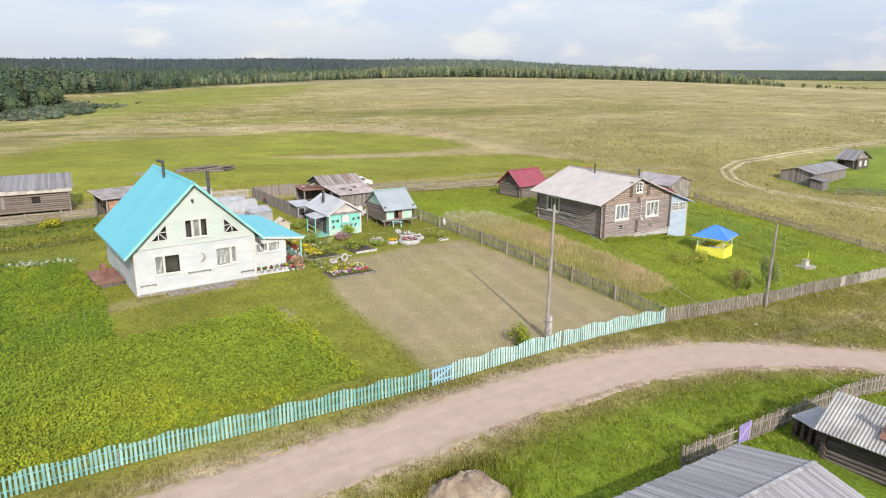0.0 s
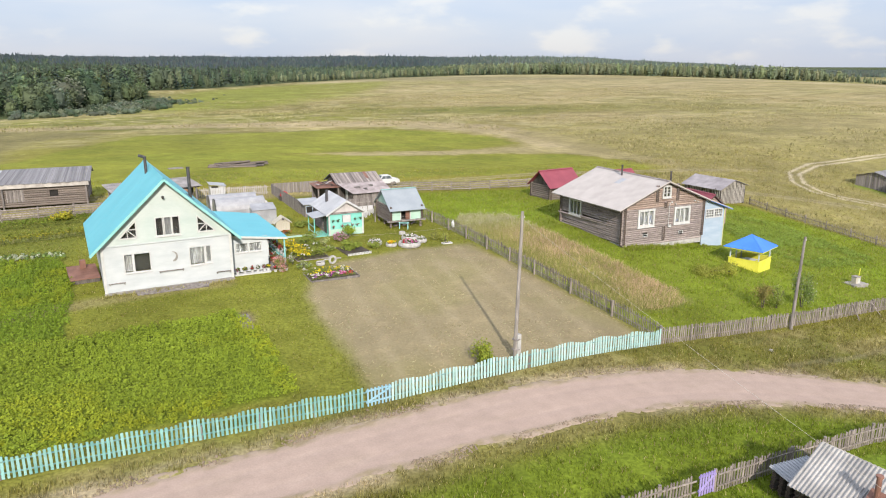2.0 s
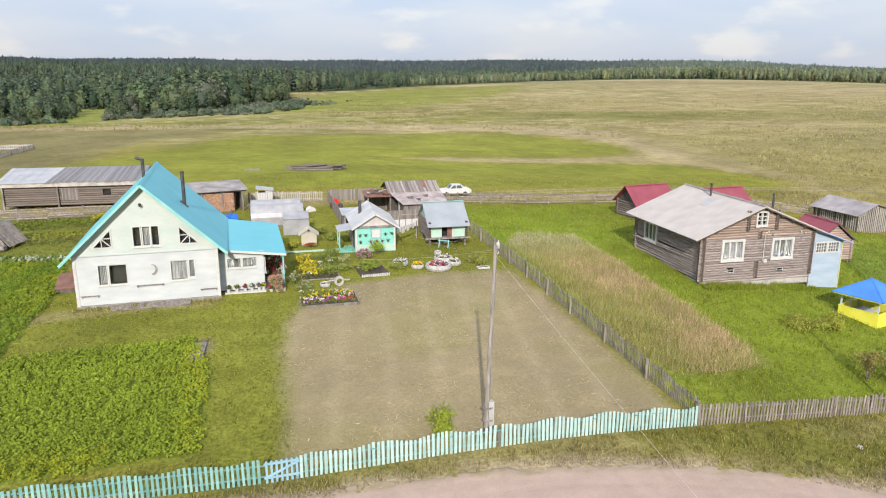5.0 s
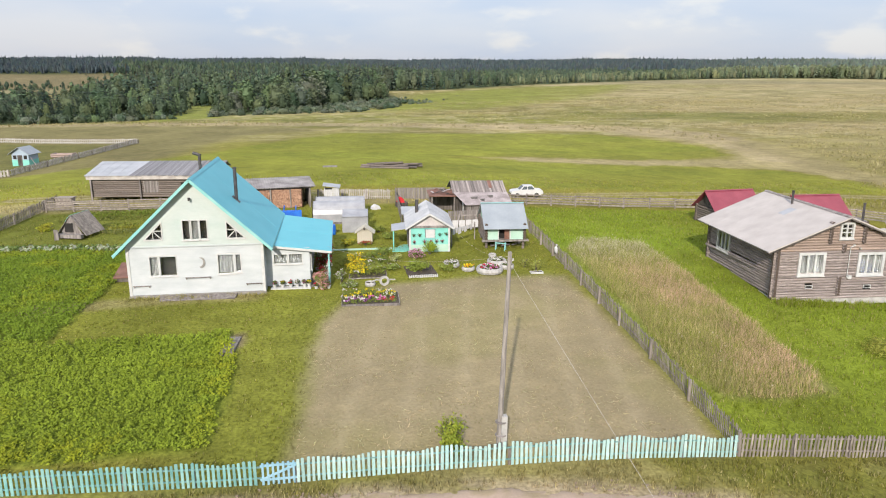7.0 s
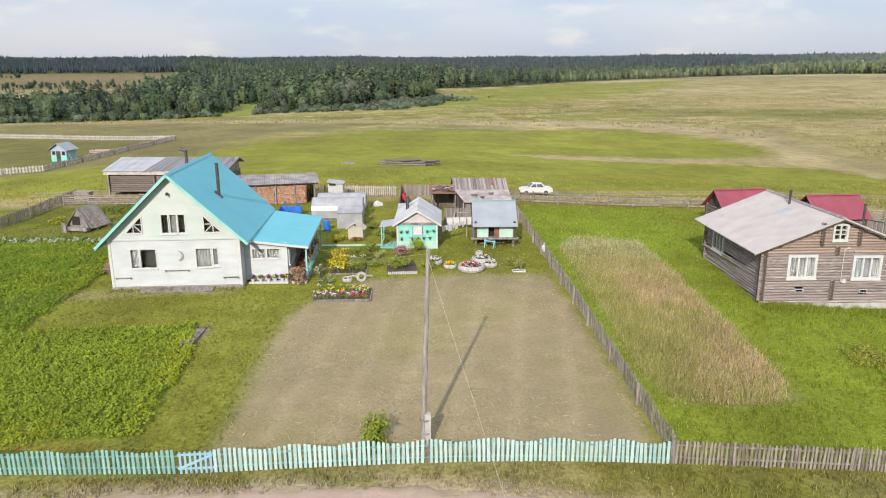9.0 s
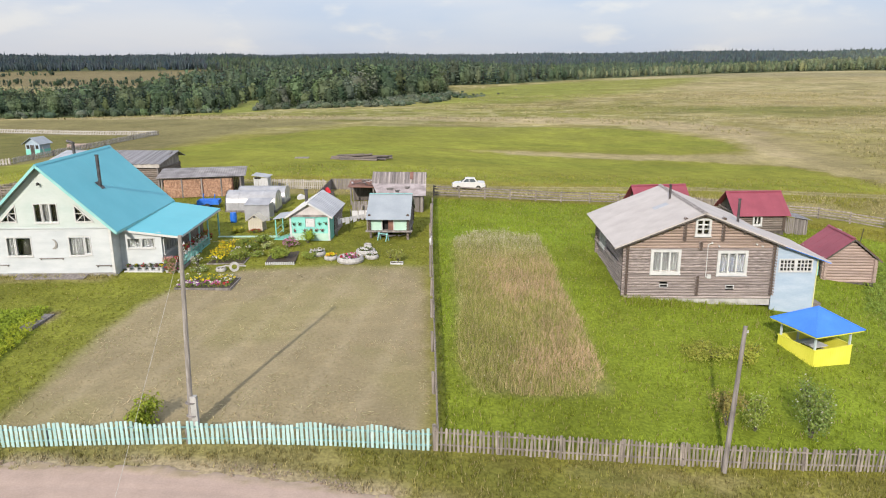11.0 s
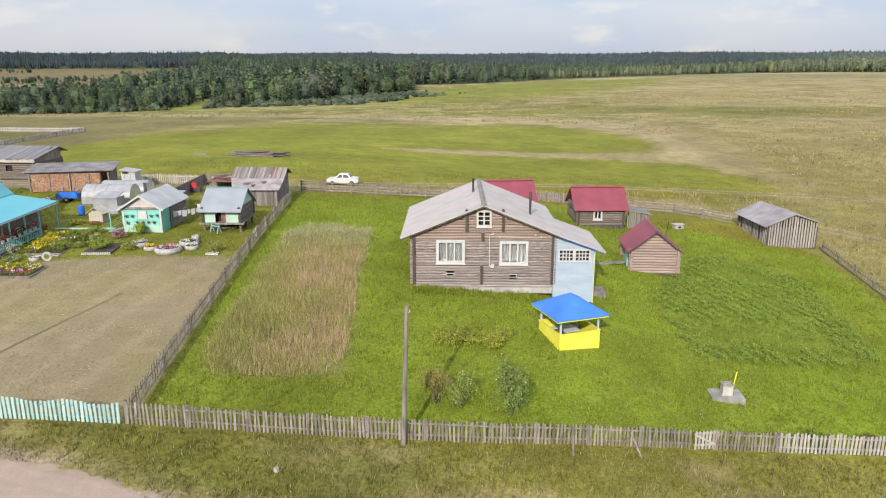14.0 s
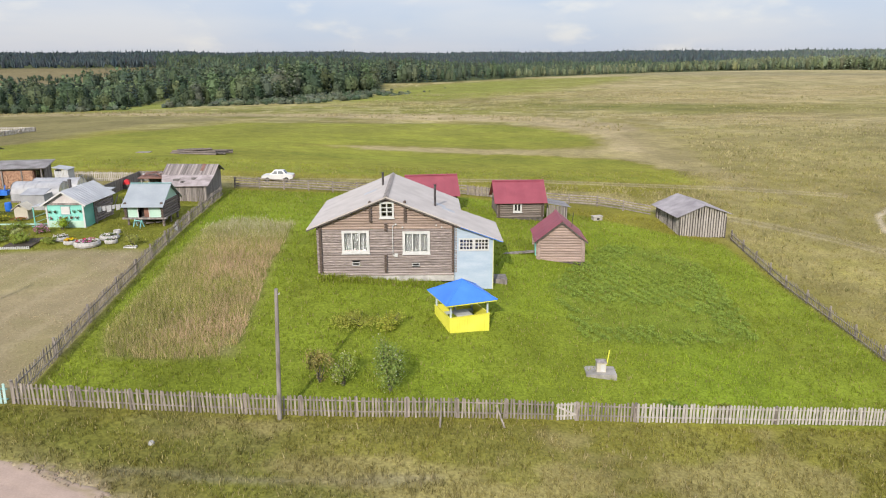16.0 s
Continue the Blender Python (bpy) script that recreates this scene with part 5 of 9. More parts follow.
def gate(label, at, rz, w, h, mesh, rail_mat, n=7, flip=False):
    T = thing("gate", label, "gate", at, rz)
    for i in range(n):
        part("picket", mesh, None, T, m=pose(w * (i + 0.5) / n, -0.03, 0.08) @ Matrix.Diagonal((0.85, 1, h, 1)))
    part("rail", B().beam((0, 0, 0.22 * h + 0.08), (w, 0, 0.22 * h + 0.08), 0.04, 0.09), rail_mat, T)
    part("rail", B().beam((0, 0, 0.85 * h + 0.08), (w, 0, 0.85 * h + 0.08), 0.04, 0.09), rail_mat, T)
    a, b = (0, w) if not flip else (w, 0)
    part("brace", B().beam((a, -0.055, 0.24 * h + 0.08), (b, -0.055, 0.83 * h + 0.08), 0.03, 0.10), rail_mat, T)
    return T


M_GATE_BLUE = surface("pale_blue_gate_paint", (0.19, 0.36, 0.45), (0.28, 0.44, 0.52), rough=0.65, scale=1.5, bump=0.1)
M_LILAC = surface("lilac_gate_paint", (0.25, 0.20, 0.44), (0.34, 0.29, 0.54), rough=0.65, scale=1.5, bump=0.1)
P_GATE_BLUE = picket_mesh("picket", 0.105, 1.0, 0.025, M_GATE_BLUE, 0.02)
P_LILAC = picket_mesh("picket", 0.12, 1.0, 0.025, M_LILAC, 0.02)

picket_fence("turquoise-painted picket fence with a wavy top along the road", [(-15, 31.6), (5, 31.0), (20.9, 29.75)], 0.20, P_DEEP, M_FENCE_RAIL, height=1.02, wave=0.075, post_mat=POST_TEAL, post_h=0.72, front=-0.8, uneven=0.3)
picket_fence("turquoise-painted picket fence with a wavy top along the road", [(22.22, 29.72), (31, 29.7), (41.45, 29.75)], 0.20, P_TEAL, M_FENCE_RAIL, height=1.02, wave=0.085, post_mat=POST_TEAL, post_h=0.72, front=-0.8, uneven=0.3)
gate("pale blue picket gate in a turquoise fence", (20.85, 29.75, gz(21.5, 29.7) - 0.02), 0, 1.4, 0.98, P_GATE_BLUE, M_GATE_BLUE)
picket_fence("bare grey picket fence, pickets uneven and leaning", [(41.6, 29.8), (58.3, 29.85), (68.85, 30.35)], 0.188, P_GREY, M_FENCE_GREY, height=1.12, wave=0.03, lean=3, front=-0.8)
gate("bare whitish picket gate in a grey fence", (68.95, 30.35, gz(69.4, 30.4)), 3, 1.1, 1.02, P_WHITE, M_FENCE_WHITE, n=6, flip=True)
picket_fence("bare grey picket fence, pickets uneven and leaning", [(70.1, 30.42), (73.5, 30.6)], 0.188, P_GREY, M_FENCE_GREY, height=1.1, wave=0.03, lean=3, front=-0.8)
picket_fence("paler newer picket fence beside the road verge", [(73.5, 30.6), (82, 31.2), (96, 32.2)], 0.22, P_WHITE, M_FENCE_WHITE, height=1.12, wave=0.02, lean=2, front=-0.8)
picket_fence("thin grey picket fence between the two yards", [(41.72, 30.0), (41.95, 44), (42.15, 55), (42.3, 62)], 0.16, P_THIN, M_FENCE_GREY, height=1.15, post_every=4.2, post_h=1.05, lean=3, front=1)
picket_fence("thin grey picket fence between the two yards", [(42.3, 62), (42.7, 74)], 0.2, P_THIN, M_FENCE_GREY, height=1.15, post_every=4.2, lean=3, front=1)
picket_fence("thin grey picket fence along the meadow", [(96.0, 65.6), (94.8, 53), (94.8, 40), (96, 32.4)], 0.2, P_THIN, M_FENCE_GREY, height=0.95, post_every=3.6, lean=3, post_h=1.2)
rail_fence("grey rail fence at the back of the yards", [(43.0, 79.3), (57, 78.6), (70, 79.6)])
rail_fence("grey rail fence at the back of the yards", [(78.4, 77.2), (85, 76.5), (90.2, 73.2)])
picket_fence("grey board fence behind the log barns", [(70, 79.6), (78.4, 77.2)], 0.13, P_GREY, M_FENCE_GREY, height=1.15, wave=0)
picket_fence("old grey picket fence with round posts across the road", [(26.7, 17.5), (30.6, 17.3)], 0.17, P_GREY, M_FENCE_GREY, height=1.05, wave=0, post_every=2.0)
gate("lilac-painted plank gate in a grey fence", (30.75, 17.28, gz(31, 17.2)), -2, 0.95, 1.05, P_LILAC, M_LILAC, n=6)
picket_fence("old grey picket fence with round posts across the road", [(31.8, 17.2), (39.2, 16.95), (43.2, 16.9), (49.5, 16.0)], 0.17, P_GREY, M_FENCE_GREY, height=1.1, wave=0, post_every=2.6)
picket_fence("dark grey picket fence by the garden", [(-9, 62), (-5.6, 73), (-4.2, 84)], 0.19, P_GREY, M_FENCE_GREY, height=1.1, wave=0)
rail_fence("grey rail fence in front of the long barn", [(-4.2, 80.5), (4, 79.4), (13.5, 78.8)], rails=5)
picket_fence("pale picket fence behind the greenhouses", [(23, 82.5), (31, 82)], 0.22, P_WHITE, M_FENCE_WHITE, height=1.1, wave=0)
picket_fence("white picket fence round a far plot", [(-75, 170), (-42, 163.5), (-12.6, 154.5)], 0.42, picket_mesh("picket", 0.26, 1.0, 0.03, M_FENCE_WHITE, 0.05), M_FRAME, height=0.95, wave=0, lean=1, post_every=5)
picket_fence("white picket fence round a far plot", [(-12.6, 154.5), (-15.5, 135), (-19.2, 110.5), (-40, 106)], 0.42, picket_mesh("picket", 0.26, 1.0, 0.03, M_FENCE_WHITE, 0.05), M_FRAME, height=0.95, wave=0, lean=1, post_every=5)
single("fence_prop", B().beam((0, -0.75, -0.05), (0.12, 0.02, 1.0), 0.09, 0.05), M_FENCE_GREY, "grey board propping up the picket fence", "prop", (62.6, 29.95, gz(62.6, 29.6)), 0, "fence props")
single("fence_prop", B().beam((0, -0.7, -0.05), (-0.35, 0.02, 0.95), 0.08, 0.05), M_FENCE_GREY, "grey board propping up the picket fence", "prop", (66.0, 30.1, gz(66.0, 29.7)), 0, "fence props")

# ---- poles and gazebo ----
M_CABLE = surface("pale_cable", (0.36, 0.34, 0.30), (0.42, 0.40, 0.36), rough=0.6, bump=0)


def power_pole(label, base, top, stub, mat=None):
    T = thing("power_pole", label, "power pole", base, 0, "village power poles")
    d = Vector(top) - Vector(base)
    part("shaft", B().tube((0, 0, -0.5), d, 0.125, 0.085, n=10), mat or M_POLE, T, smooth=False)
    if stub:
        part("concrete_stub", B().box(0.10, -0.14, -0.5, 0.36, 0.12, 1.55), M_PALE_CONCRETE, T, "pale concrete stub")
        part("wire_binding", B().tube((0.10, 0, 1.24), (0.10, 0, 1.28), 0.25, n=12), M_BOARD, T)
        part("wire_binding", B().tube((0.10, 0, 0.62), (0.10, 0, 0.66), 0.25, n=12), M_BOARD, T)
    for k, x in ((0.95, 0.15),):
        part("insulator", B().tube(d * k, d * k + Vector((x, 0, 0.08)), 0.02, n=6).tube(d * k + Vector((x, 0, 0.06)), d * k + Vector((x, 0, 0.16)), 0.035, 0.025, n=8), M_FRAME, T)
    return T


power_pole("tall grey wooden power pole strapped to a concrete stub", (30.8, 31.0, gz(30.8, 31.0)), (31.14, 31.05, 10.9), True)
power_pole("grey wooden power pole without wires at a picket fence", (54.45, 29.55, gz(54.45, 29.55)), (54.72, 29.5, 6.95), False, M_BOARD)


def gazebo():
    T = thing("gazebo", "yellow boarded gazebo with a blue hipped roof on the grass", "gazebo", (64.1, 39.75, gz(65, 40.5)), 16)
    S, hw, ez, az = 2.85, 1.0, 2.08, 3.18
    for x0, y0, x1, y1 in ((0, 0, S, 0.05), (0, S - 0.05, S, S), (0, 0.05, 0.05, S - 0.05), (S - 0.05, 0.05, S, S - 0.05)):
        n = 16
        for i in range(n):
            a, b = i / n + 0.002, (i + 1) / n - 0.002
            if x1 - x0 > y1 - y0:
                part("board", B().box(x0 + (x1 - x0) * a, y0, -0.4, x0 + (x1 - x0) * b, y1, hw), M_YELLOW, T)
            else:
                part("board", B().box(x0, y0 + (y1 - y0) * a, -0.4, x1, y0 + (y1 - y0) * b, hw), M_YELLOW, T)
    part("coping", B().box(-0.03, -0.03, hw, S + 0.03, 0.08, hw + 0.05).box(-0.03, 0.08, hw, 0.08, S - 0.08, hw + 0.05).box(S - 0.08, 0.08, hw, S + 0.03, S - 0.08, hw + 0.05).box(-0.03, S - 0.08, hw, S + 0.03, S + 0.03, hw + 0.05), M_YELLOW, T)
    for x, y in ((0.06, 0.06), (S - 0.16, 0.06), (0.06, S - 0.16), (S - 0.16, S - 0.16), (S / 2, S - 0.16)):
        part("post", B().box(x, y, 0, x + 0.10, y + 0.10, ez + 0.2), M_CHALK, T, "whitish post")
    part("wall_plate", B().box(-0.1, -0.1, ez - 0.02, S + 0.1, 0.02, ez + 0.16).box(-0.1, 0.02, ez - 0.02, 0.02, S, ez + 0.16).box(S - 0.02, 0.02, ez - 0.02, S + 0.1, S, ez + 0.16).box(-0.1, S, ez - 0.02, S + 0.1, S + 0.1, ez + 0.16), M_YELLOW, T)
    o, c = 0.40, S / 2
    e = [(-o, -o, ez), (S + o, -o, ez), (S + o, S + o, ez), (-o, S + o, ez)]
    for i in range(4):
        a, b = Vector(e[i]), Vector(e[(i + 1) % 4])
        apex = Vector((c, c, az))
        g = B().add([a, b, apex, a - Vector((0, 0, 0.04)), b - Vector((0, 0, 0.04)), apex - Vector((0, 0, 0.05))], [(0, 1, 2), (5, 4, 3), (0, 3, 4, 1)])
        part("roof_panel", g, M_BLUE, T)
        part("fascia", B().beam(a * 0.97 + apex * 0.03 - Vector((0, 0, 0.10)), b * 0.97 + apex * 0.03 - Vector((0, 0, 0.10)), 0.03, 0.12), M_YELLOW, T)
        part("hip_cap", B().beam(a, apex, 0.10, 0.03), M_BLUE, T)
    part("floor", B().box(0.05, 0.05, 0.0, S - 0.05, S - 0.05, 0.1), M_BOARD, T)
    part("bench", B().box(0.08, 0.6, 0.45, 0.48, S - 0.2, 0.5).box(0.1, 0.7, 0.1, 0.44, 0.8, 0.45).box(0.1, S - 0.4, 0.1, 0.44, S - 0.3, 0.45), M_CHALK, T)
    part("bench", B().box(0.6, S - 0.5, 0.45, S - 0.1, S - 0.1, 0.5).box(0.7, S - 0.45, 0.1, 0.8, S - 0.15, 0.45).box(S - 0.3, S - 0.45, 0.1, S - 0.2, S - 0.15, 0.45), M_CHALK, T)
    part("table", B().box(0.9, 0.9, 0.72, 2.0, 2.0, 0.77).box(1.4, 1.4, 0.1, 1.5, 1.5, 0.72), M_FRAME, T, "white-topped table")


gazebo()

# ---- the small buildings behind the white house ----
M_WORN_SHEET = surface("patchy_worn_roof_sheet", (0.17, 0.155, 0.155), (0.32, 0.305, 0.30), rough=0.8, scale=0.9, bump=0.2, fine=10)
M_FADED_ROOF = surface("faded_pinkish_roof_sheet", (0.22, 0.185, 0.18), (0.37, 0.325, 0.32), rough=0.8, scale=1.1, bump=0.2, fine=9)
M_CREAM = surface("cream_painted_board", (0.40, 0.37, 0.30), (0.48, 0.45, 0.37), rough=0.7, scale=1.2, bump=0.15)
M_PINKISH = surface("faded_pinkish_paint", (0.37, 0.345, 0.34), (0.46, 0.43, 0.42), rough=0.7, scale=1.2, bump=0.15)
M_FIREWOOD = surface("split_firewood_ends", (0.28, 0.16, 0.105), (0.44, 0.275, 0.185), rough=0.9, scale=4, bump=0.3, island=0.18)
M_POLYCARB = surface("dull_polycarbonate", (0.235, 0.240, 0.255), (0.33, 0.335, 0.35), rough=0.35, scale=1.0, bump=0.02)
M_SEEPANE = plain_glass("cloudy_polycarbonate", (0.86, 0.89, 0.90), rough=0.35, trans=0.75)
M_BLUE_TARP = surface("blue_tarpaulin", (0.01, 0.10, 0.46), (0.02, 0.16, 0.58), rough=0.5, scale=2, bump=0.2)
M_SCARLET = surface("scarlet_cloth", (0.45, 0.01, 0.02), (0.55, 0.02, 0.03), rough=0.7, scale=3, bump=0.2)
M_LAUNDRY = surface("white_washing", (0.46, 0.46, 0.475), (0.54, 0.54, 0.555), rough=0.9, scale=3, bump=0.2)
M_RUBBER = surface("black_rubber", (0.012, 0.012, 0.013), (0.03, 0.03, 0.03), rough=0.8, scale=4, bump=0.2)
M_CARPAINT = surface("old_white_car_paint", (0.46, 0.47, 0.465), (0.53, 0.53, 0.525), rough=0.3, scale=1.0, bump=0.01)
M_CHROME = surface("dull_chrome", (0.45, 0.45, 0.46), (0.6, 0.6, 0.6), rough=0.25, metal=0.9, bump=0)
M_CARGLASS = plain_glass("tinted_car_glass", (0.10, 0.12, 0.13), rough=0.05, trans=0.3)
M_TYRE_WHITE = surface("whitewashed_tyre", (0.27, 0.262, 0.25), (0.42, 0.41, 0.395), rough=0.8, scale=4, bump=0.3)
M_EARTH = surface("dark_garden_soil", (0.04, 0.03, 0.022), (0.075, 0.058, 0.042), rough=0.95, scale=3, bump=0.6)


def cottage():
    T = thing("summer_cottage", "turquoise board cottage with a galvanised roof and hanging flower pots", "cottage", (30.46, 60.4, 3.42), -5)
    W, D, H, AP = 3.35, 5.3, 2.1, 3.15
    K = (AP - H) / (W / 2)
    at = lambda z: (0, W) if z < H else ((z - H) / K, W - (z - H) / K)
    siding(T, M_AQUA, at, 0.0, H, h=0.15, cuts=[rect_cut(1.30, 2.14, 1.16, 1.92)])
    siding(T, M_PINKISH, at, H, AP - 0.05, h=0.12, y=-0.03, label="faded whitish gable boards")
    part("cornice", B().box(-0.12, -0.14, H - 0.06, W + 0.12, -0.03, H + 0.10), M_BOARD, T)
    for x in (0, W - 0.1):
        part("side_wall", B().box(x, 0.06, -0.4, x + 0.1, 1.7, H), M_AQUA, T)
    for i in range(8):
        for x in (0.05, W - 0.05):
            part("log", LOG, None, T, m=pose(x, 1.7, 0.13 + i * 0.25, 0, 0, 90) @ Matrix.Diagonal((D - 1.7, 0.13, 0.13, 1)))
        part("log", LOG, None, T, m=pose(0, D, 0.13 + i * 0.25) @ Matrix.Diagonal((W, 0.13, 0.13, 1)))
    part("plinth", B().box(-0.02, -0.02, -0.5, W + 0.02, D, 0.0), M_CONCRETE, T)
    part("shuttered_window", B().box(1.34, -0.07, 1.2, 2.1, -0.02, 1.88), M_FRAME, T, "white-painted closed shutter")
    for z in (1.10, 1.90):
        part("window_trim", B().box(1.22, -0.08, z, 2.22, -0.02, z + 0.08), M_TEAL_TRIM, T)
    for x in (0.03, W - 0.1):
        part("corner_board", B().box(x - 0.05, -0.07, 0, x + 0.1, 0.06, H), M_FRAME, T)
    part("dado", B().box(0.1, -0.05, 0.0, W - 0.1, -0.03, 0.62), M_MINT, T)
    for sg in (-1, 1):
        e = (W / 2 + sg * (W / 2 + 0.32), AP + 0.16 - (W / 2 + 0.32) * K)
        part("roof_slope", ribbed((W / 2, -0.35, AP + 0.16), (W / 2, D + 0.4, AP + 0.16), (e[0], D + 0.4, e[1]), (e[0], -0.35, e[1]), 0.03, rib=0.02, every=0.45, wide=0.03), M_ZINC, T)
        part("verge_board", B().beam((W / 2, -0.37, AP + 0.06), (e[0], -0.37, e[1] - 0.08), 0.03, 0.13), M_FRAME, T)
    part("chimney_pipe", B().tube((0.75, 3.1, 2.3), (0.75, 3.1, 3.75), 0.14, n=10).tube((0.75, 3.1, 3.7), (0.75, 3.1, 3.8), 0.17, n=10), M_PIPE, T)
    part("porch_roof", B().slab((0.05, 0.1, 2.02), (0.05, 2.6, 2.02), (-1.45, 2.6, 1.82), (-1.45, 0.1, 1.82), 0.05), M_ZINC, T)
    for y in (0.2, 2.4):
        part("porch_post", B().box(-1.32, y, -0.3, -1.24, y + 0.08, 1.82), M_AQUA, T)
    part("porch_rail", B().box(-1.31, 0.2, 0.85, -1.25, 2.45, 0.91).box(-1.31, 0.2, 0.35, -1.25, 2.45, 0.40), M_MINT, T)
    part("porch_deck", B().box(-1.4, -0.1, -0.35, 0, 2.6, 0.12), M_AQUA, T, "turquoise porch deck")
    part("porch_door", B().box(-0.04, 0.7, 0.12, 0.0, 1.5, 1.9), M_BOARD_DARK, T)
    return T


def storehouse():
    T = thing("storehouse", "small log storehouse on posts with mint front boards", "storehouse", (37.0, 61.0, 3.3), -5)
    W, D, F, H = 3.35, 3.7, 0.75, 1.95
    ry, rz_ = D / 2 + 0.2, 3.45
    for x in (0.1, W - 0.1):
        for y in (0.15, D / 2, D - 0.15):
            part("post", B().tube((x, y, -0.5), (x, y, F - 0.05), 0.12, 0.11, n=8), M_LOG_GREY, T)
    part("floor_beam", B().box(-0.3, -0.25, F - 0.12, W + 0.3, 0.1, F + 0.02).box(-0.1, 0.1, F - 0.1, W + 0.1, D, F), M_BOARD, T)
    cuts = [rect_cut(1.12, 2.05, F, 2.0)]
    siding(T, M_MINT, lambda z: (0.1, W - 0.1), F, H, h=0.16, cuts=cuts, label="pale mint front boards")
    part("doorway", B().box(1.1, 0.5, F, 2.1, 0.52, H), M_DARK, T, "dark open doorway")
    part("door", B().box(1.62, 0.02, F, 2.05, 0.06, H - 0.08), M_RUST, T, "brown plank door ajar")
    for x in (1.05, 2.06):
        part("door_post", B().box(x, -0.05, F, x + 0.08, 0.05, H), M_FRAME, T)
    for i in range(6):
        z = F + 0.12 + i * 0.235
        for x in (0.05, W - 0.05):
            part("log", LOG_GREY, None, T, m=pose(x, -0.2, z, 0, 0, 90) @ Matrix.Diagonal((D + 0.4, 0.125, 0.125, 1)))
        part("log", LOG_GREY, None, T, m=pose(-0.15, D, z + 0.11) @ Matrix.Diagonal((W + 0.3, 0.125, 0.125, 1)))
    for x in (0.02, W - 0.06):
        part("gable_boarding", B().add([(x, -0.1, 2.05), (x, D + 0.1, 2.1), (x, ry, rz_ - 0.1), (x + 0.04, -0.1, 2.05), (x + 0.04, D + 0.1, 2.1), (x + 0.04, ry, rz_ - 0.1)], [(0, 1, 2), (5, 4, 3), (0, 3, 4, 1), (1, 4, 5, 2), (2, 5, 3, 0)]), M_MINT, T, "pale mint gable boards")
    part("roof_slope", ribbed((-0.2, ry, rz_ + 0.06), (W + 0.2, ry, rz_ + 0.06), (W + 0.2, -0.55, 1.78), (-0.2, -0.55, 1.78), 0.04, rib=0.004, every=0.9, wide=0.03), M_BLUEGREY, T, "blue-grey sheet roof")
    part("roof_slope", ribbed((-0.2, ry, rz_ + 0.06), (W + 0.2, ry, rz_ + 0.06), (W + 0.2, D + 0.7, 1.85), (-0.2, D + 0.7, 1.85), 0.04, rib=0.02, every=0.5, wide=0.03), M_BLUEGREY, T)
    part("ridge_cap", B().beam((-0.2, ry, rz_ + 0.09), (W + 0.2, ry, rz_ + 0.09), 0.2, 0.03), M_TEAL_TRIM, T)
    for i, (x, z, w) in enumerate(((0.5, 0.1, 0.9), (1.5, 0.05, 0.7), (2.4, 0.12, 0.6), (0.9, 0.3, 1.4))):
        single("stored_plank", B().beam((x, 0.3 + 0.1 * i, z + 0.05), (x + w, 0.7 + 0.2 * i, z + 0.1), 0.16, 0.08).beam((x, 0.6, z + 0.12), (x + w, 0.5, z + 0.18), 0.14, 0.05), M_BOARD, "weathered planks stored under the floor", "planks", (37.0, 61.0, 3.3), -5, "planks under the storehouse")
    single("saw_horse", B().beam((0, 0, 0), (0.25, 0, 0.7), 0.06, 0.06).beam((0.5, 0, 0), (0.25, 0, 0.7), 0.06, 0.06).beam((0, 0.8, 0), (0.25, 0.8, 0.7), 0.06, 0.06).beam((0.5, 0.8, 0), (0.25, 0.8, 0.7), 0.06, 0.06).beam((0.25, -0.1, 0.6), (0.25, 0.9, 0.6), 0.07, 0.07), M_TEAL_TRIM, "pale turquoise saw horse by the storehouse", "saw horse", (38.4, 60.0, gz(38.4, 60)), 60)


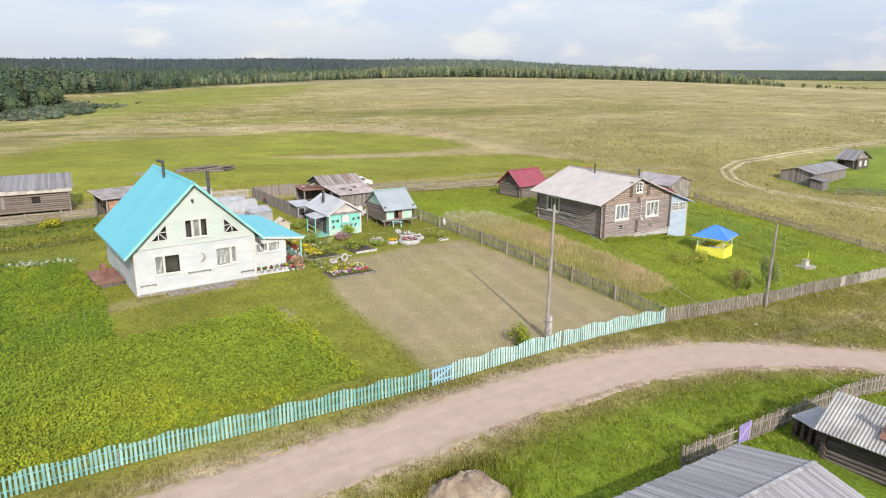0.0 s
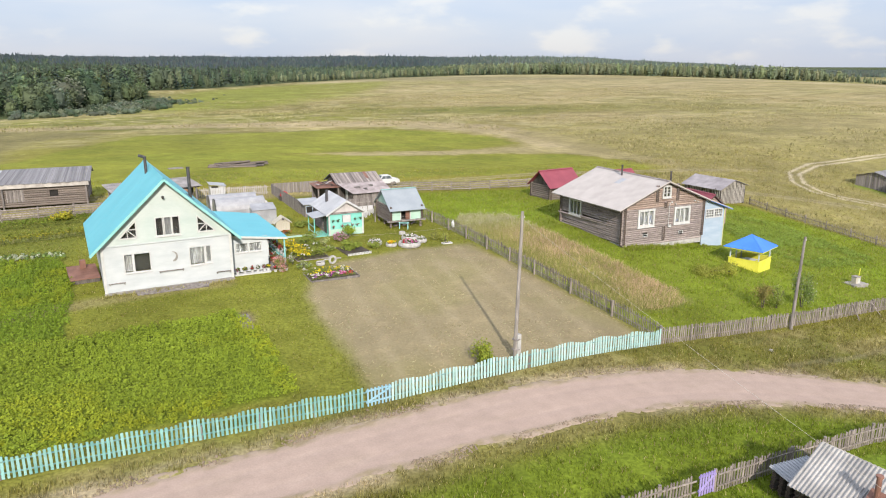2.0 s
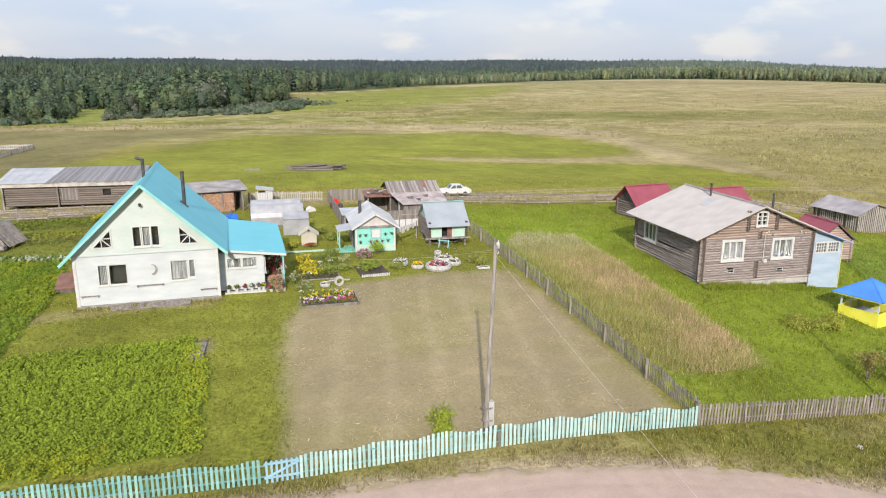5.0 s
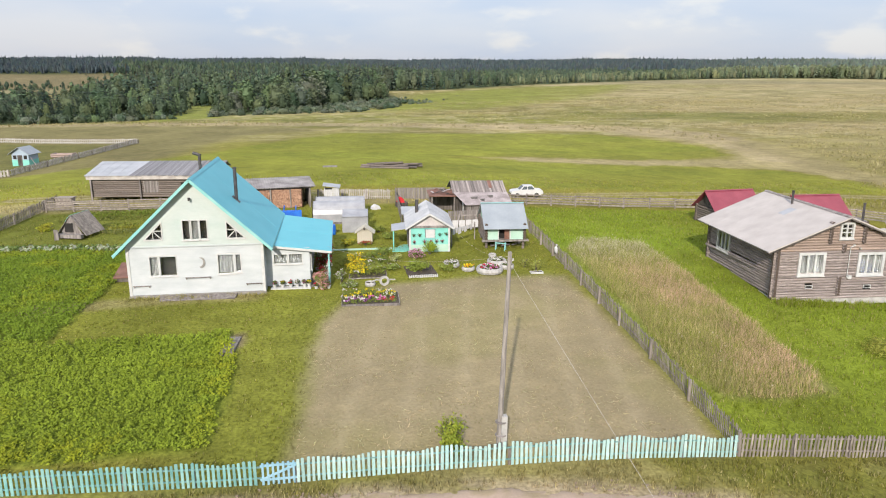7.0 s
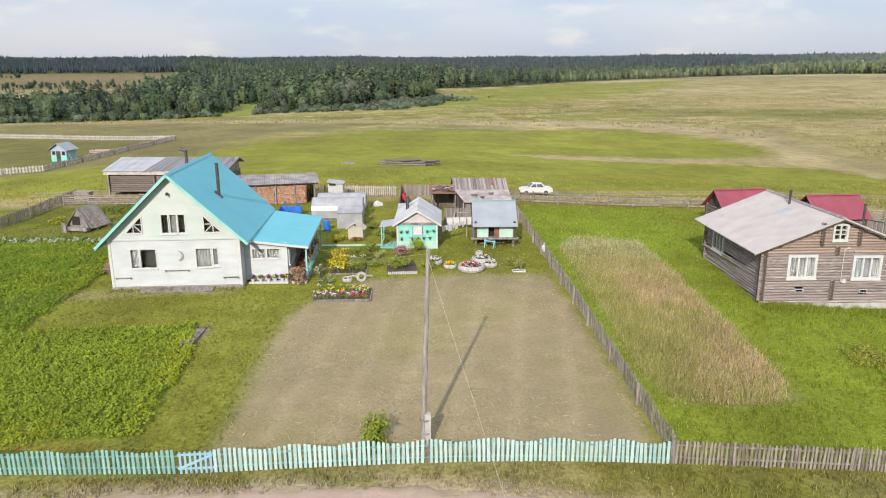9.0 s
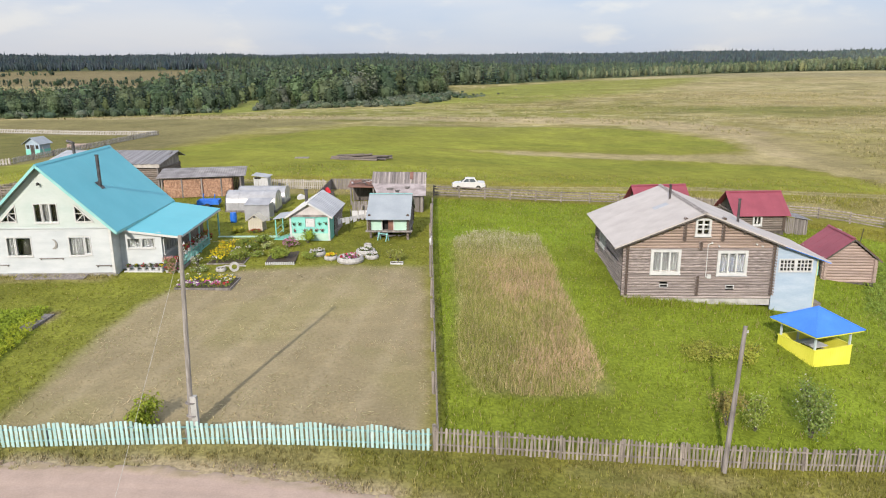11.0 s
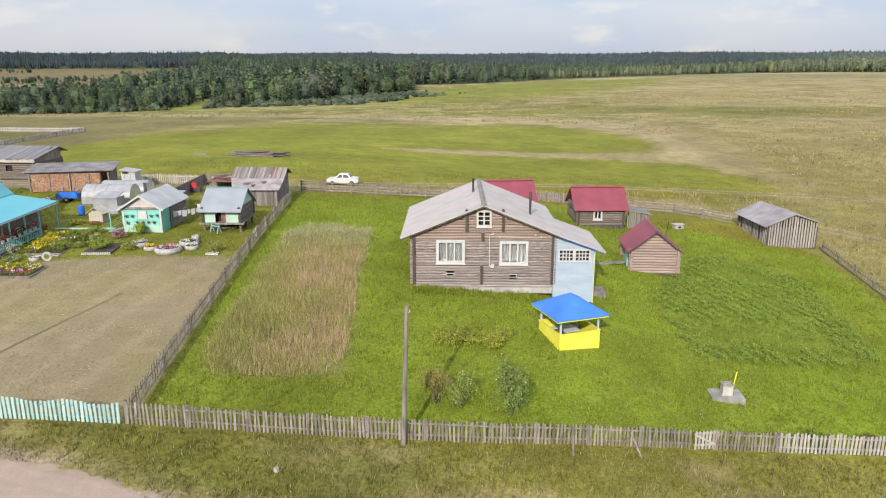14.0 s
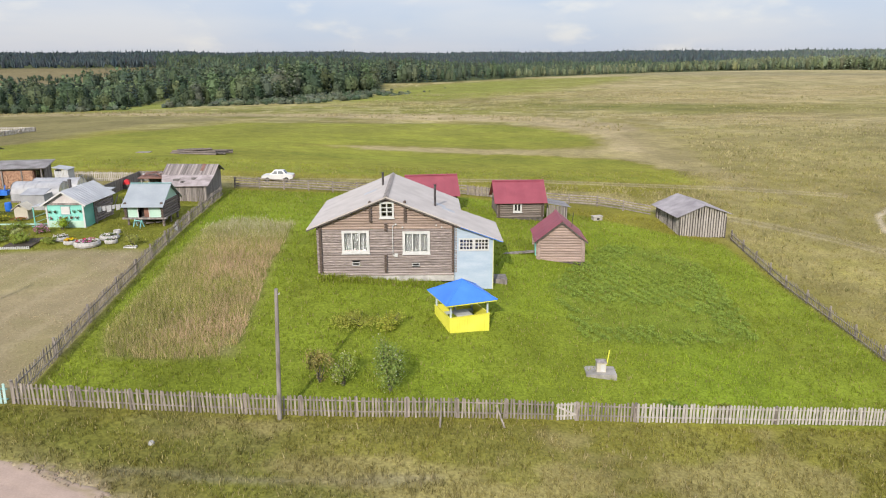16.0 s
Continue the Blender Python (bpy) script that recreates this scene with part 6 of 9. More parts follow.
def sheds_behind():
    T = thing("plank_shed", "old grey plank shed with a ragged board roof", "shed", (36.8, 74.2, 3.6), -2)
    W, D = 4.9, 3.8
    board_wall(T, (0, 0), (W, 0), -0.3, 2.2, mesh=BOARD_DARK)
    board_wall(T, (0, 0), (0, D), -0.3, 2.2, mesh=BOARD_DARK, top=lambda s: 2.2 + 0.9 * (1 - abs(2 * s - 1)))
    board_wall(T, (W, 0), (W, D), -0.3, 2.2, mesh=BOARD, top=lambda s: 2.2 + 0.9 * (1 - abs(2 * s - 1)))
    board_wall(T, (0, D), (W, D), -0.3, 2.2, mesh=BOARD_DARK)
    board_roof(T, (-0.3, D / 2, 3.2), (W + 0.4, D / 2, 3.1), (W + 0.4, -0.4, 2.2), (-0.3, -0.4, 2.2), w=0.17, jag=0.14, mesh=ROOF_BROWN)
    board_roof(T, (-0.3, D / 2, 3.2), (W + 0.4, D / 2, 3.1), (W + 0.4, D + 0.4, 2.2), (-0.3, D + 0.4, 2.2), w=0.17, jag=0.12)
    part("rusty_roof_sheet", B().slab((3.6, D / 2 - 0.05, 3.17), (3.95, D / 2 - 0.05, 3.17), (3.95, 0.5, 2.57), (3.6, 0.5, 2.57), 0.015), M_RUST, T, "narrow rust-red sheet")
    L = thing("lean_to_shed", "low grey lean-to with a pale patched sheet roof", "shed", (37.4, 71.3, 3.5), -2)
    board_wall(L, (0, 0), (4.3, 0), -0.3, 1.55, mesh=BOARD)
    board_wall(L, (0, 0), (0, 2.7), -0.3, 1.6, mesh=BOARD_DARK, top=lambda s: 1.55 + 0.6 * s)
    board_wall(L, (4.3, 0), (4.3, 2.7), -0.3, 1.6, mesh=BOARD, top=lambda s: 1.55 + 0.6 * s)
    part("roof_sheet", ribbed((-0.9, 2.6, 2.42), (4.6, 2.6, 2.36), (4.6, -0.35, 1.66), (-0.1, -0.35, 1.66), 0.04, rib=0.015, every=0.6), M_FADED_ROOF, L)
    for x, y, w in ((0.6, 1.4, 0.8), (1.5, 0.9, 0.5), (2.4, 1.7, 0.6)):
        z = 1.66 + (y + 0.35) * 0.26
        part("roof_rag", B().slab((x, y, z + 0.03), (x + w, y + 0.1, z + 0.05), (x + w * 0.8, y - 0.5, z - 0.1), (x + 0.1, y - 0.4, z - 0.08), 0.02), M_BOARD_DARK, L)
    part("white_door", B().box(-0.06, 1.6, 0.0, -0.02, 2.3, 1.7), M_FRAME, L, "white-painted door leaf")
    J = thing("junk_shelter", "open board shelter heaped with rusty scrap", "shelter", (34.4, 74.0, 3.7), -2)
    for x, y in ((0, 0), (2.3, 0), (0, 2.2), (2.3, 2.2)):
        part("post", B().tube((x, y, -0.4), (x, y, 1.95), 0.09, n=7), M_BOARD, J)
    part("back_wall", B().box(0, 2.2, -0.3, 2.3, 2.24, 1.9), M_BOARD_DARK, J)
    part("roof", B().slab((-0.3, 2.5, 2.15), (2.5, 2.5, 2.2), (2.5, -0.3, 1.9), (-0.3, -0.3, 1.95), 0.06), M_RUST, J)
    for i in range(14):
        x, y, a = random.uniform(-0.1, 2.2), random.uniform(-0.1, 2.2), random.uniform(0, 3)
        part("scrap_board", B().beam((x, y, 2.05 + 0.03 * i % 0.2), (x + 0.9 * math.cos(a), y + 0.7 * math.sin(a), 2.12 + random.uniform(0, 0.22)), 0.18, 0.04), random.choice((M_RUST, M_BOARD_DARK, M_PINKISH)), J)
    Bf = thing("board_fence", "tall grey board fence round the back yard", "fence", (30.9, 70.2, 3.8), 0, "village fences")
    board_wall(Bf, (0, 0), (0.6, 12.2), -0.2, 1.35, w=0.15)
    board_wall(Bf, (0.6, 12.2), (6.2, 11.6), -0.2, 1.35, w=0.16)
    Bm = thing("board_fence", "tall grey board fence between cottage and storehouse", "fence", (35.0, 67.9, 3.55), -3, "village fences")
    board_wall(Bm, (0, 0), (2.9, 0.1), -0.2, 1.7, w=0.15)
    part("rail", B().box(0, 0.03, 0.4, 2.9, 0.08, 0.5).box(0, 0.03, 1.2, 2.9, 0.08, 1.3), M_BOARD, Bm)
    A = thing("small_store", "low whitewashed board store with a sheet roof", "shed", (30.9, 68.4, 3.75), -4)
    board_wall(A, (0, 0), (1.5, 0), -0.2, 1.25)
    board_wall(A, (0, 0), (0, 2.2), -0.2, 1.25)
    board_wall(A, (1.5, 0), (1.5, 2.2), -0.2, 1.25)
    part("roof", B().slab((-0.2, 2.4, 1.5), (1.8, 2.4, 1.5), (1.8, -0.25, 1.3), (-0.2, -0.25, 1.3), 0.05), M_ZINC, A)
    part("window", B().box(0.15, -0.05, 0.35, 0.75, -0.02, 1.05), M_DARK, A)
    part("window_trim", B().box(0.08, -0.06, 0.28, 0.15, -0.02, 1.12).box(0.75, -0.06, 0.28, 0.82, -0.02, 1.12).box(0.15, -0.06, 1.05, 0.75, -0.02, 1.12), M_SKYBLUE, A)
    single("red_bundle", B().prism([(0, 0), (0.7, 0), (0.62, 0.35), (0.4, 0.55), (0.12, 0.42)], 0, 0.7), M_SCARLET, "scarlet cloth bundle on a box", "bundle", (31.3, 77.2, gz(31.3, 77.2) + 0.55), 10)
    single("wooden_box", B().box(0, 0, -0.2, 1.1, 1.0, 0.55), M_BOARD_DARK, "dark wooden box in the back yard", "box", (31.25, 77.15, gz(31.3, 77.2)), 10)


def woodshed():
    T = thing("woodshed", "open woodshed stacked full with split firewood", "woodshed", (14.3, 77.4, 4.05), 8)
    W, D = 8.0, 3.4
    for i in range(5):
        for y in (0.0, D):
            x = W * i / 4
            part("post", B().tube((x, y, -0.5), (x, y, 2.2 if y == 0 else 2.45), 0.09, n=7), M_BOARD, T)
    part("roof_sheet", ribbed((-0.5, D + 0.6, 2.62), (W + 0.5, D + 0.6, 2.62), (W + 0.6, -0.35, 2.2), (-0.5, -0.35, 2.2), 0.05, rib=0.05, every=0.25, wide=0.12), M_WORN_SHEET, T, "grey corrugated sheet roof")
    part("roof_beam", B().box(-0.4, -0.1, 2.02, W + 0.4, 0.05, 2.16), M_BOARD_DARK, T)
    board_wall(T, (0, D), (W, D), -0.3, 2.4, mesh=BOARD_DARK)
    board_wall(T, (W, 0.9), (W, D), -0.3, 2.2)
    for x0, x1 in ((0.2, 3.9), (4.15, 7.1)):
        S = Cloud_wood(x0, x1, -0.02, 0.02, 1.95)
        st = new("firewood_stack", S)
        st.matrix_basis = pose(14.3, 77.4, 4.05, 0, 0, 8)
        tagged(st, "orange-brown stack of split firewood under a roof", "firewood", "firewood stacks", "stuff")
    part("backing", B().box(0.15, 0.12, -0.2, W - 0.8, 0.75, 1.9), M_RUST, T)


def Cloud_wood(x0, x1, y, z0, z1):
    """Log ends stacked on one another: six-sided and split ones."""
    b, z = B(), z0 + 0.07
    while z < z1:
        x = x0 + random.uniform(0.03, 0.1)
        while x < x1:
            r = random.uniform(0.06, 0.095)
            k, t, yy = random.choice((3, 5, 6)), random.uniform(0, 6), y + random.uniform(-0.05, 0.05)
            ring = [(x + r * math.cos(t + 2 * math.pi * i / k), z + r * math.sin(t + 2 * math.pi * i / k)) for i in range(k)]
            b.add([(p, yy, q) for p, q in ring] + [(p, yy + 0.4, q) for p, q in ring], [tuple(range(k))] + [(i, i + k, (i + 1) % k + k, (i + 1) % k) for i in range(k)])
            x += r * 1.5
        z += 0.118
    return b.mesh("firewood_stack", M_FIREWOOD)


def long_barn():
    T = thing("long_barn", "long grey log barn with a half-sheeted board roof", "barn", (-1.0, 85.3, 4.5), -7)
    W, D, r, n = 13.0, 5.2, 0.12, 9
    log_box(T, W, D, 0.0, n, r, log=LOG_GREY, ext=0.15, front=[(9.5, 10.3, 1.0, 1.5), (5.5, 7.1, 0.55, 1.8)])
    part("hatch", B().box(9.45, 0.1, 0.95, 10.35, 0.12, 1.55), M_DARK, T)
    board_wall(T, (5.45, -0.06), (7.15, -0.06), 0.5, 1.85)
    for x in (0.0, 5.2, W):
        part("post", B().box(x - 0.08, -0.36, -0.6, x + 0.08, -0.22, 2.2), M_BOARD, T)
    part("eave_board", B().box(-0.4, -0.42, 1.98, W + 0.3, -0.37, 2.4), M_FENCE_WHITE, T, "wide grey eave board")
    part("gable_wall", B().add([(W, -0.6, 1.9), (W, D, 1.9), (W, D, 3.1), (W, D / 2 + 0.8, 3.3), (W + 0.05, -0.6, 1.9), (W + 0.05, D, 1.9), (W + 0.05, D, 3.1), (W + 0.05, D / 2 + 0.8, 3.3)], [(0, 1, 2, 3), (7, 6, 5, 4), (0, 4, 5, 1), (1, 5, 6, 2), (2, 6, 7, 3), (3, 7, 4, 0)]), M_BOARD, T)
    part("roof_sheet", ribbed((-0.5, D - 0.8, 3.35), (4.8, D - 0.8, 3.35), (4.2, -0.5, 2.42), (-0.5, -0.5, 2.42), 0.05, rib=0.02, every=0.9), M_ZINC, T, "pale sheet roof half")
    board_roof(T, (4.8, D - 0.6, 3.36), (W + 0.5, D - 0.6, 3.36), (W + 0.5, -0.5, 2.42), (4.2, -0.5, 2.42), w=0.19, jag=0.10, mesh=ROOF_BOARD)
    board_roof(T, (-0.5, D - 0.8, 3.3), (W + 0.5, D - 0.8, 3.3), (W + 0.5, D + 1.0, 2.6), (-0.5, D + 1.0, 2.6), w=0.3)
    single("kennel_box", B().box(-0.8, -0.5, -0.1, 0.8, 0.5, 0.9).box(-0.9, -0.6, 0.9, 0.9, 0.6, 0.96), M_FENCE_GREY, "pale board box by the long barn", "box", (-3.2, 83.4, gz(-3.2, 83.4)), -7)


def greenhouses():
    def arch(name, label, at, rz, W, L, H, mat):
        T = thing(name, label, "greenhouse", at, rz, "greenhouses")
        n = 12
        prof = [(W / 2 - W / 2 * math.cos(math.pi * i / n), H * math.sin(math.pi * i / n) ** 0.62) for i in range(n + 1)]
        for k in range(int(L / 1.2)):
            y0, y1 = 1.2 * k + 0.01, min(L, 1.2 * (k + 1))
            g = B()
            for (ax, az), (bx, bz) in zip(prof, prof[1:]):
                g.add([(ax, y0, az), (bx, y0, bz), (bx, y1, bz), (ax, y1, az)], [(0, 1, 2, 3)])
            me = part("panel", g, mat, T)
        for y in [1.2 * k for k in range(int(L / 1.2) + 1)]:
            c = Vector((W / 2, 0, H * 0.4))
            v = []
            for ax, az in prof:
                o = Vector((ax, y, az))
                n_ = (Vector((ax, 0, az)) - c).normalized() * 0.03
                v += [o + n_ + Vector((0, -0.02, 0)), o + n_ + Vector((0, 0.02, 0)), o - n_ * 0.4 + Vector((0, 0.02, 0)), o - n_ * 0.4 + Vector((0, -0.02, 0))]
            part("hoop", B().add(v, [(4 * i + j, 4 * i + (j + 1) % 4, 4 * i + 4 + (j + 1) % 4, 4 * i + 4 + j) for i in range(n) for j in range(4)]), M_POLYCARB, T)
        for y in (0, L):
            part("end_panel", B().add([(x, y, z) for x, z in prof] , [tuple(range(len(prof)))]), M_SEEPANE, T)
        part("base_frame", B().box(-0.03, -0.03, -0.3, W + 0.03, L + 0.03, 0.08), M_BOARD, T)
        part("door_frame", B().box(W / 2 - 0.4, -0.04, 0, W / 2 - 0.36, 0, 1.75).box(W / 2 + 0.36, -0.04, 0, W / 2 + 0.4, 0, 1.75).box(W / 2 - 0.4, -0.04, 1.72, W / 2 + 0.4, 0, 1.76), M_ZINC, T)
    arch("greenhouse", "arched greenhouse of cloudy polycarbonate sheet", (27.4, 70.2, 3.95), 86, 2.6, 4.9, 1.85, M_POLYCARB)
    arch("greenhouse", "low arched greenhouse of cloudy film behind another", (27.6, 74.2, 4.0), 86, 2.4, 4.9, 1.55, M_POLYCARB)
    T = thing("cold_frame_shed", "pale lean-to of grey sheet panels beside a greenhouse", "shed", (25.2, 67.0, 3.85), -4)
    part("front_panel", B().box(0, 0, -0.2, 2.3, 0.04, 1.35), M_POLYCARB, T)
    part("roof_panel", B().slab((0, 1.6, 1.75), (2.3, 1.6, 1.75), (2.3, -0.1, 1.38), (0, -0.1, 1.38), 0.04), M_POLYCARB, T)
    for x in (0, 2.26):
        part("side_panel", B().box(x, 0.04, -0.2, x + 0.04, 1.6, 1.4), M_POLYCARB, T)
    O = thing("outhouse", "white slatted wooden outhouse with a slanted roof", "outhouse", (23.7, 78.3, 4.0), -4)
    board_wall(O, (0, 0), (1.5, 0), -0.2, 2.0, mesh=picket_mesh("board", 1.0, 1.0, 1.0, M_FRAME, 0.0), w=0.14)
    board_wall(O, (1.5, 0), (1.5, 1.4), -0.2, 2.0, mesh=picket_mesh("board", 1.0, 1.0, 1.0, M_FRAME, 0.0), w=0.14)
    board_wall(O, (0, 0), (0, 1.4), -0.2, 2.0, mesh=picket_mesh("board", 1.0, 1.0, 1.0, M_FRAME, 0.0), w=0.14)
    part("roof", B().slab((-0.15, 1.6, 2.35), (1.65, 1.6, 2.1), (1.65, -0.2, 2.05), (-0.15, -0.2, 2.3), 0.05), M_ZINC, O)
    part("vent_gap", B().box(0.1, -0.02, 1.85, 0.8, -0.005, 2.05), M_DARK, O)
    U = thing("well_house", "small cream board well house with a pitched roof", "well house", (26.35, 63.2, 3.6), -8)
    for (a, b) in (((0, 0), (1.25, 0)), ((0, 1.0), (1.25, 1.0)), ((0, 0), (0, 1.0)), ((1.25, 0), (1.25, 1.0))):
        board_wall(U, a, b, -0.1, 1.05, mesh=picket_mesh("board", 1.0, 1.0, 1.0, M_CREAM, 0.0), w=0.15, gap=0.0, lean=0, top=(lambda s: 1.0 + 0.42 * (1 - abs(2 * s - 1))) if a[1] == b[1] else None)
    for sg in (-1, 1):
        part("roof_slope", B().slab((0.62, -0.15, 1.52), (0.62, 1.15, 1.52), (0.62 + sg * 0.85, 1.15, 0.93), (0.62 + sg * 0.85, -0.15, 0.93), 0.04), M_CREAM, U)
    part("ornament", B().tube((0.62, -0.2, 1.35), (0.62, -0.16, 1.35), 0.1, n=10), M_PIPE, U)


def trailer():
    T = thing("garden_trailer", "small blue two-wheeled trailer loaded with boards", "trailer", (19.4, 72.0, gz(20.3, 72.3)), 2)
    part("bed", B().box(0, 0, 0.42, 2.1, 1.2, 0.48).box(0, 0, 0.48, 2.1, 0.04, 0.85).box(0, 1.16, 0.48, 2.1, 1.2, 0.85).box(0, 0.04, 0.48, 0.04, 1.16, 0.85).box(2.06, 0.04, 0.48, 2.1, 1.16, 0.85), M_BLUE_TARP, T)
    for y in (-0.12, 1.2):
        w = part("wheel", B().tube((1.0, y, 0.28), (1.0, y + 0.12, 0.28), 0.28, n=14), M_RUBBER, T)
        part("hub", B().tube((1.0, y - 0.01, 0.28), (1.0, y + 0.13, 0.28), 0.10, n=10), M_CHROME, w)
    part("drawbar", B().beam((0, 0.6, 0.45), (-1.2, 0.6, 0.3), 0.07, 0.07), M_PIPE, T)
    part("load", B().box(0.2, 0.2, 0.6, 1.9, 0.45, 0.95).beam((0.4, 0.8, 0.6), (0.5, 0.9, 1.4), 0.08, 0.08).beam((1.5, 0.8, 0.6), (1.6, 0.9, 1.35), 0.08, 0.08), M_BLUE_TARP, T)
    single("water_barrel", B().tube((0, 0, 0), (0, 0, 0.3), 0.27, 0.31, n=14).tube((0, 0, 0.3), (0, 0, 0.6), 0.31, 0.31, n=14).tube((0, 0, 0.6), (0, 0, 0.9), 0.31, 0.27, n=14), M_BLUE_TARP, "blue plastic water barrel", "barrel", (24.3, 66.4, gz(24.3, 66.4)))
    for x, y, w, h in ((18.4, 71.4, 0.7, 0.6), (17.6, 71.9, 0.9, 0.4), (28.6, 76.4, 0.9, 0.5)):
        single("covered_heap", B().prism([(0, 0), (w, 0), (w * 0.85, h * 0.7), (w * 0.5, h), (w * 0.1, h * 0.6)], 0, 0.7), M_LAUNDRY, "small heap under pale sheeting", "heap", (x, y, gz(x, y)), 20, "covered heaps")


def laundry():
    T = thing("clothes_line", "clothes line hung with white washing", "clothes line", (34.2, 61.6, gz(34.2, 61.6)), 42)
    for x in (0, 3.3):
        part("post", B().tube((x, 0, -0.3), (x, 0, 1.6), 0.05, n=7), M_BOARD, T)
    part("line", B().tube((0, 0, 1.5), (3.3, 0, 1.45), 0.008, n=4), M_FRAME, T)
    x = 0.15
    for w, h in ((0.35, 0.5), (0.3, 0.45), (0.45, 0.6), (0.25, 0.4), (0.4, 0.55), (0.35, 0.35), (0.3, 0.5)):
        part("cloth", B().prism([(x, 1.5 - h), (x + w * 0.9, 1.48 - h * 0.9), (x + w, 1.48), (x, 1.48)], -0.01, 0.012), M_LAUNDRY, T)
        x += w + 0.07
    T2 = thing("clothes_line", "low line with white cloths beside the cottage", "clothes line", (35.0, 66.2, gz(35, 66.2)), 2)
    for x in (0, 2.6):
        part("post", B().tube((x, 0, -0.3), (x, 0, 1.3), 0.05, n=7), M_BOARD, T2)
    for i in range(4):
        part("cloth", B().box(0.1 + 0.62 * i, -0.01, 0.45, 0.64 + 0.62 * i, 0.01, 1.15), M_LAUNDRY, T2)


def car():
    T = thing("saloon_car", "old white saloon car parked behind the fence", "car", (45.3, 83.9, gz(47, 84.3)), -3)
    T.scale = (0.94, 0.94, 0.96)
    prof = [(0.0, 0.42), (0.02, 0.72), (0.35, 0.86), (1.0, 0.90), (1.28, 0.93), (2.95, 0.95), (3.85, 0.90), (4.02, 0.80), (4.05, 0.42), (3.65, 0.30), (0.4, 0.30)]
    part("body", B().prism(prof, 0.0, 1.6), M_CARPAINT, T)
    part("cabin", B().add([(1.05, 0.08, 0.9), (3.15, 0.08, 0.93), (2.75, 0.22, 1.40), (1.62, 0.22, 1.42), (1.05, 1.52, 0.9), (3.15, 1.52, 0.93), (2.75, 1.38, 1.40), (1.62, 1.38, 1.42)], [(0, 1, 2, 3), (7, 6, 5, 4), (0, 3, 7, 4), (1, 5, 6, 2), (3, 2, 6, 7)]), M_CARPAINT, T)
    for sy, y0, y1 in ((-1, 0.085, 0.205), (1, 1.515, 1.395)):
        for x0, x1, x2, x3 in ((1.28, 2.02, 2.02, 1.68), (2.10, 2.92, 2.66, 2.10)):
            d = sy * 0.012
            part("side_window", B().add([(x0, y0 + d, 0.97), (x1, y0 + d, 0.97), (x2, y1 + d, 1.34), (x3, y1 + d, 1.34), (x0, y0 + d - sy * 0.01, 0.97), (x1, y0 + d - sy * 0.01, 0.97), (x2, y1 + d - sy * 0.01, 1.34), (x3, y1 + d - sy * 0.01, 1.34)], [(0, 1, 2, 3), (7, 6, 5, 4)]), M_CARGLASS, T)
    part("windscreen", B().add([(1.09, 0.2, 0.96), (1.09, 1.4, 0.96), (1.55, 1.32, 1.37), (1.55, 0.28, 1.37)], [(0, 1, 2, 3)]), M_CARGLASS, T)
    part("rear_window", B().add([(3.12, 0.2, 0.98), (3.12, 1.4, 0.98), (2.80, 1.32, 1.36), (2.80, 0.28, 1.36)], [(0, 1, 2, 3)]), M_CARGLASS, T)
    for x in (0.75, 3.2):
        for y in (-0.02, 1.46):
            w = part("wheel", B().tube((x, y, 0.28), (x, y + 0.16, 0.28), 0.29, n=16), M_RUBBER, T)
            part("hub_cap", B().tube((x, y - 0.01, 0.28), (x, y + 0.17, 0.28), 0.15, n=12), M_CHROME, w)
    for x in (-0.06, 4.02):
        part("bumper", B().box(x, 0.02, 0.42, x + 0.09, 1.58, 0.53), M_CHROME, T)
    for y in (0.22, 1.3):
        part("headlight", B().tube((-0.03, y, 0.66), (0.03, y, 0.66), 0.10, n=12), M_CHROME, T)
        part("tail_light", B().box(4.03, y - 0.1, 0.58, 4.07, y + 0.1, 0.72), M_SCARLET, T)


def log_pile():
    T = thing("log_pile", "long stack of grey poles lying in the meadow", "log pile", (29.2, 104.2, gz(33, 104.5)), 0)
    r = random.Random(5)
    for i in range(17):
        z = 0.16 if i < 8 else 0.40 if i < 13 else 0.62
        ln = r.uniform(4.6, 7.8) if i < 13 else r.uniform(2.6, 5.0)
        x = r.uniform(-0.6, 1.1) + (7.4 - ln) * r.uniform(0, 0.6)
        y = (0.34 * i if i < 8 else 0.25 + 0.42 * (i - 8) if i < 13 else 0.6 + 0.45 * (i - 13)) * 0.62
        q = r.uniform(0.10, 0.16)
        part("pole", (LOG_DARK, LOG_GREY, LOG_GREY)[i % 3], None, T, m=pose(x, y, z, 0, r.uniform(-2.5, 2.5), r.uniform(-5, 5)) @ Matrix.Diagonal((ln, q, q, 1)))
    single("stone_slab", B().box(-1.0, -0.7, -0.1, 1.0, 0.7, 0.08), M_BOARD, "grey slab lying flat in the meadow", "slab", (24.6, 106.2, gz(24.6, 106.2)))


def turned(ring, n):
    """A closed profile of (radius, height) turned round the upright axis, in one piece."""
    k = len(ring)
    v = [(q * math.cos(2 * math.pi * i / n), q * math.sin(2 * math.pi * i / n), z) for i in range(n) for q, z in ring]
    return B().add(v, [(i * k + j, i * k + (j + 1) % k, (i + 1) % n * k + (j + 1) % k, (i + 1) % n * k + j) for i in range(n) for j in range(k)])


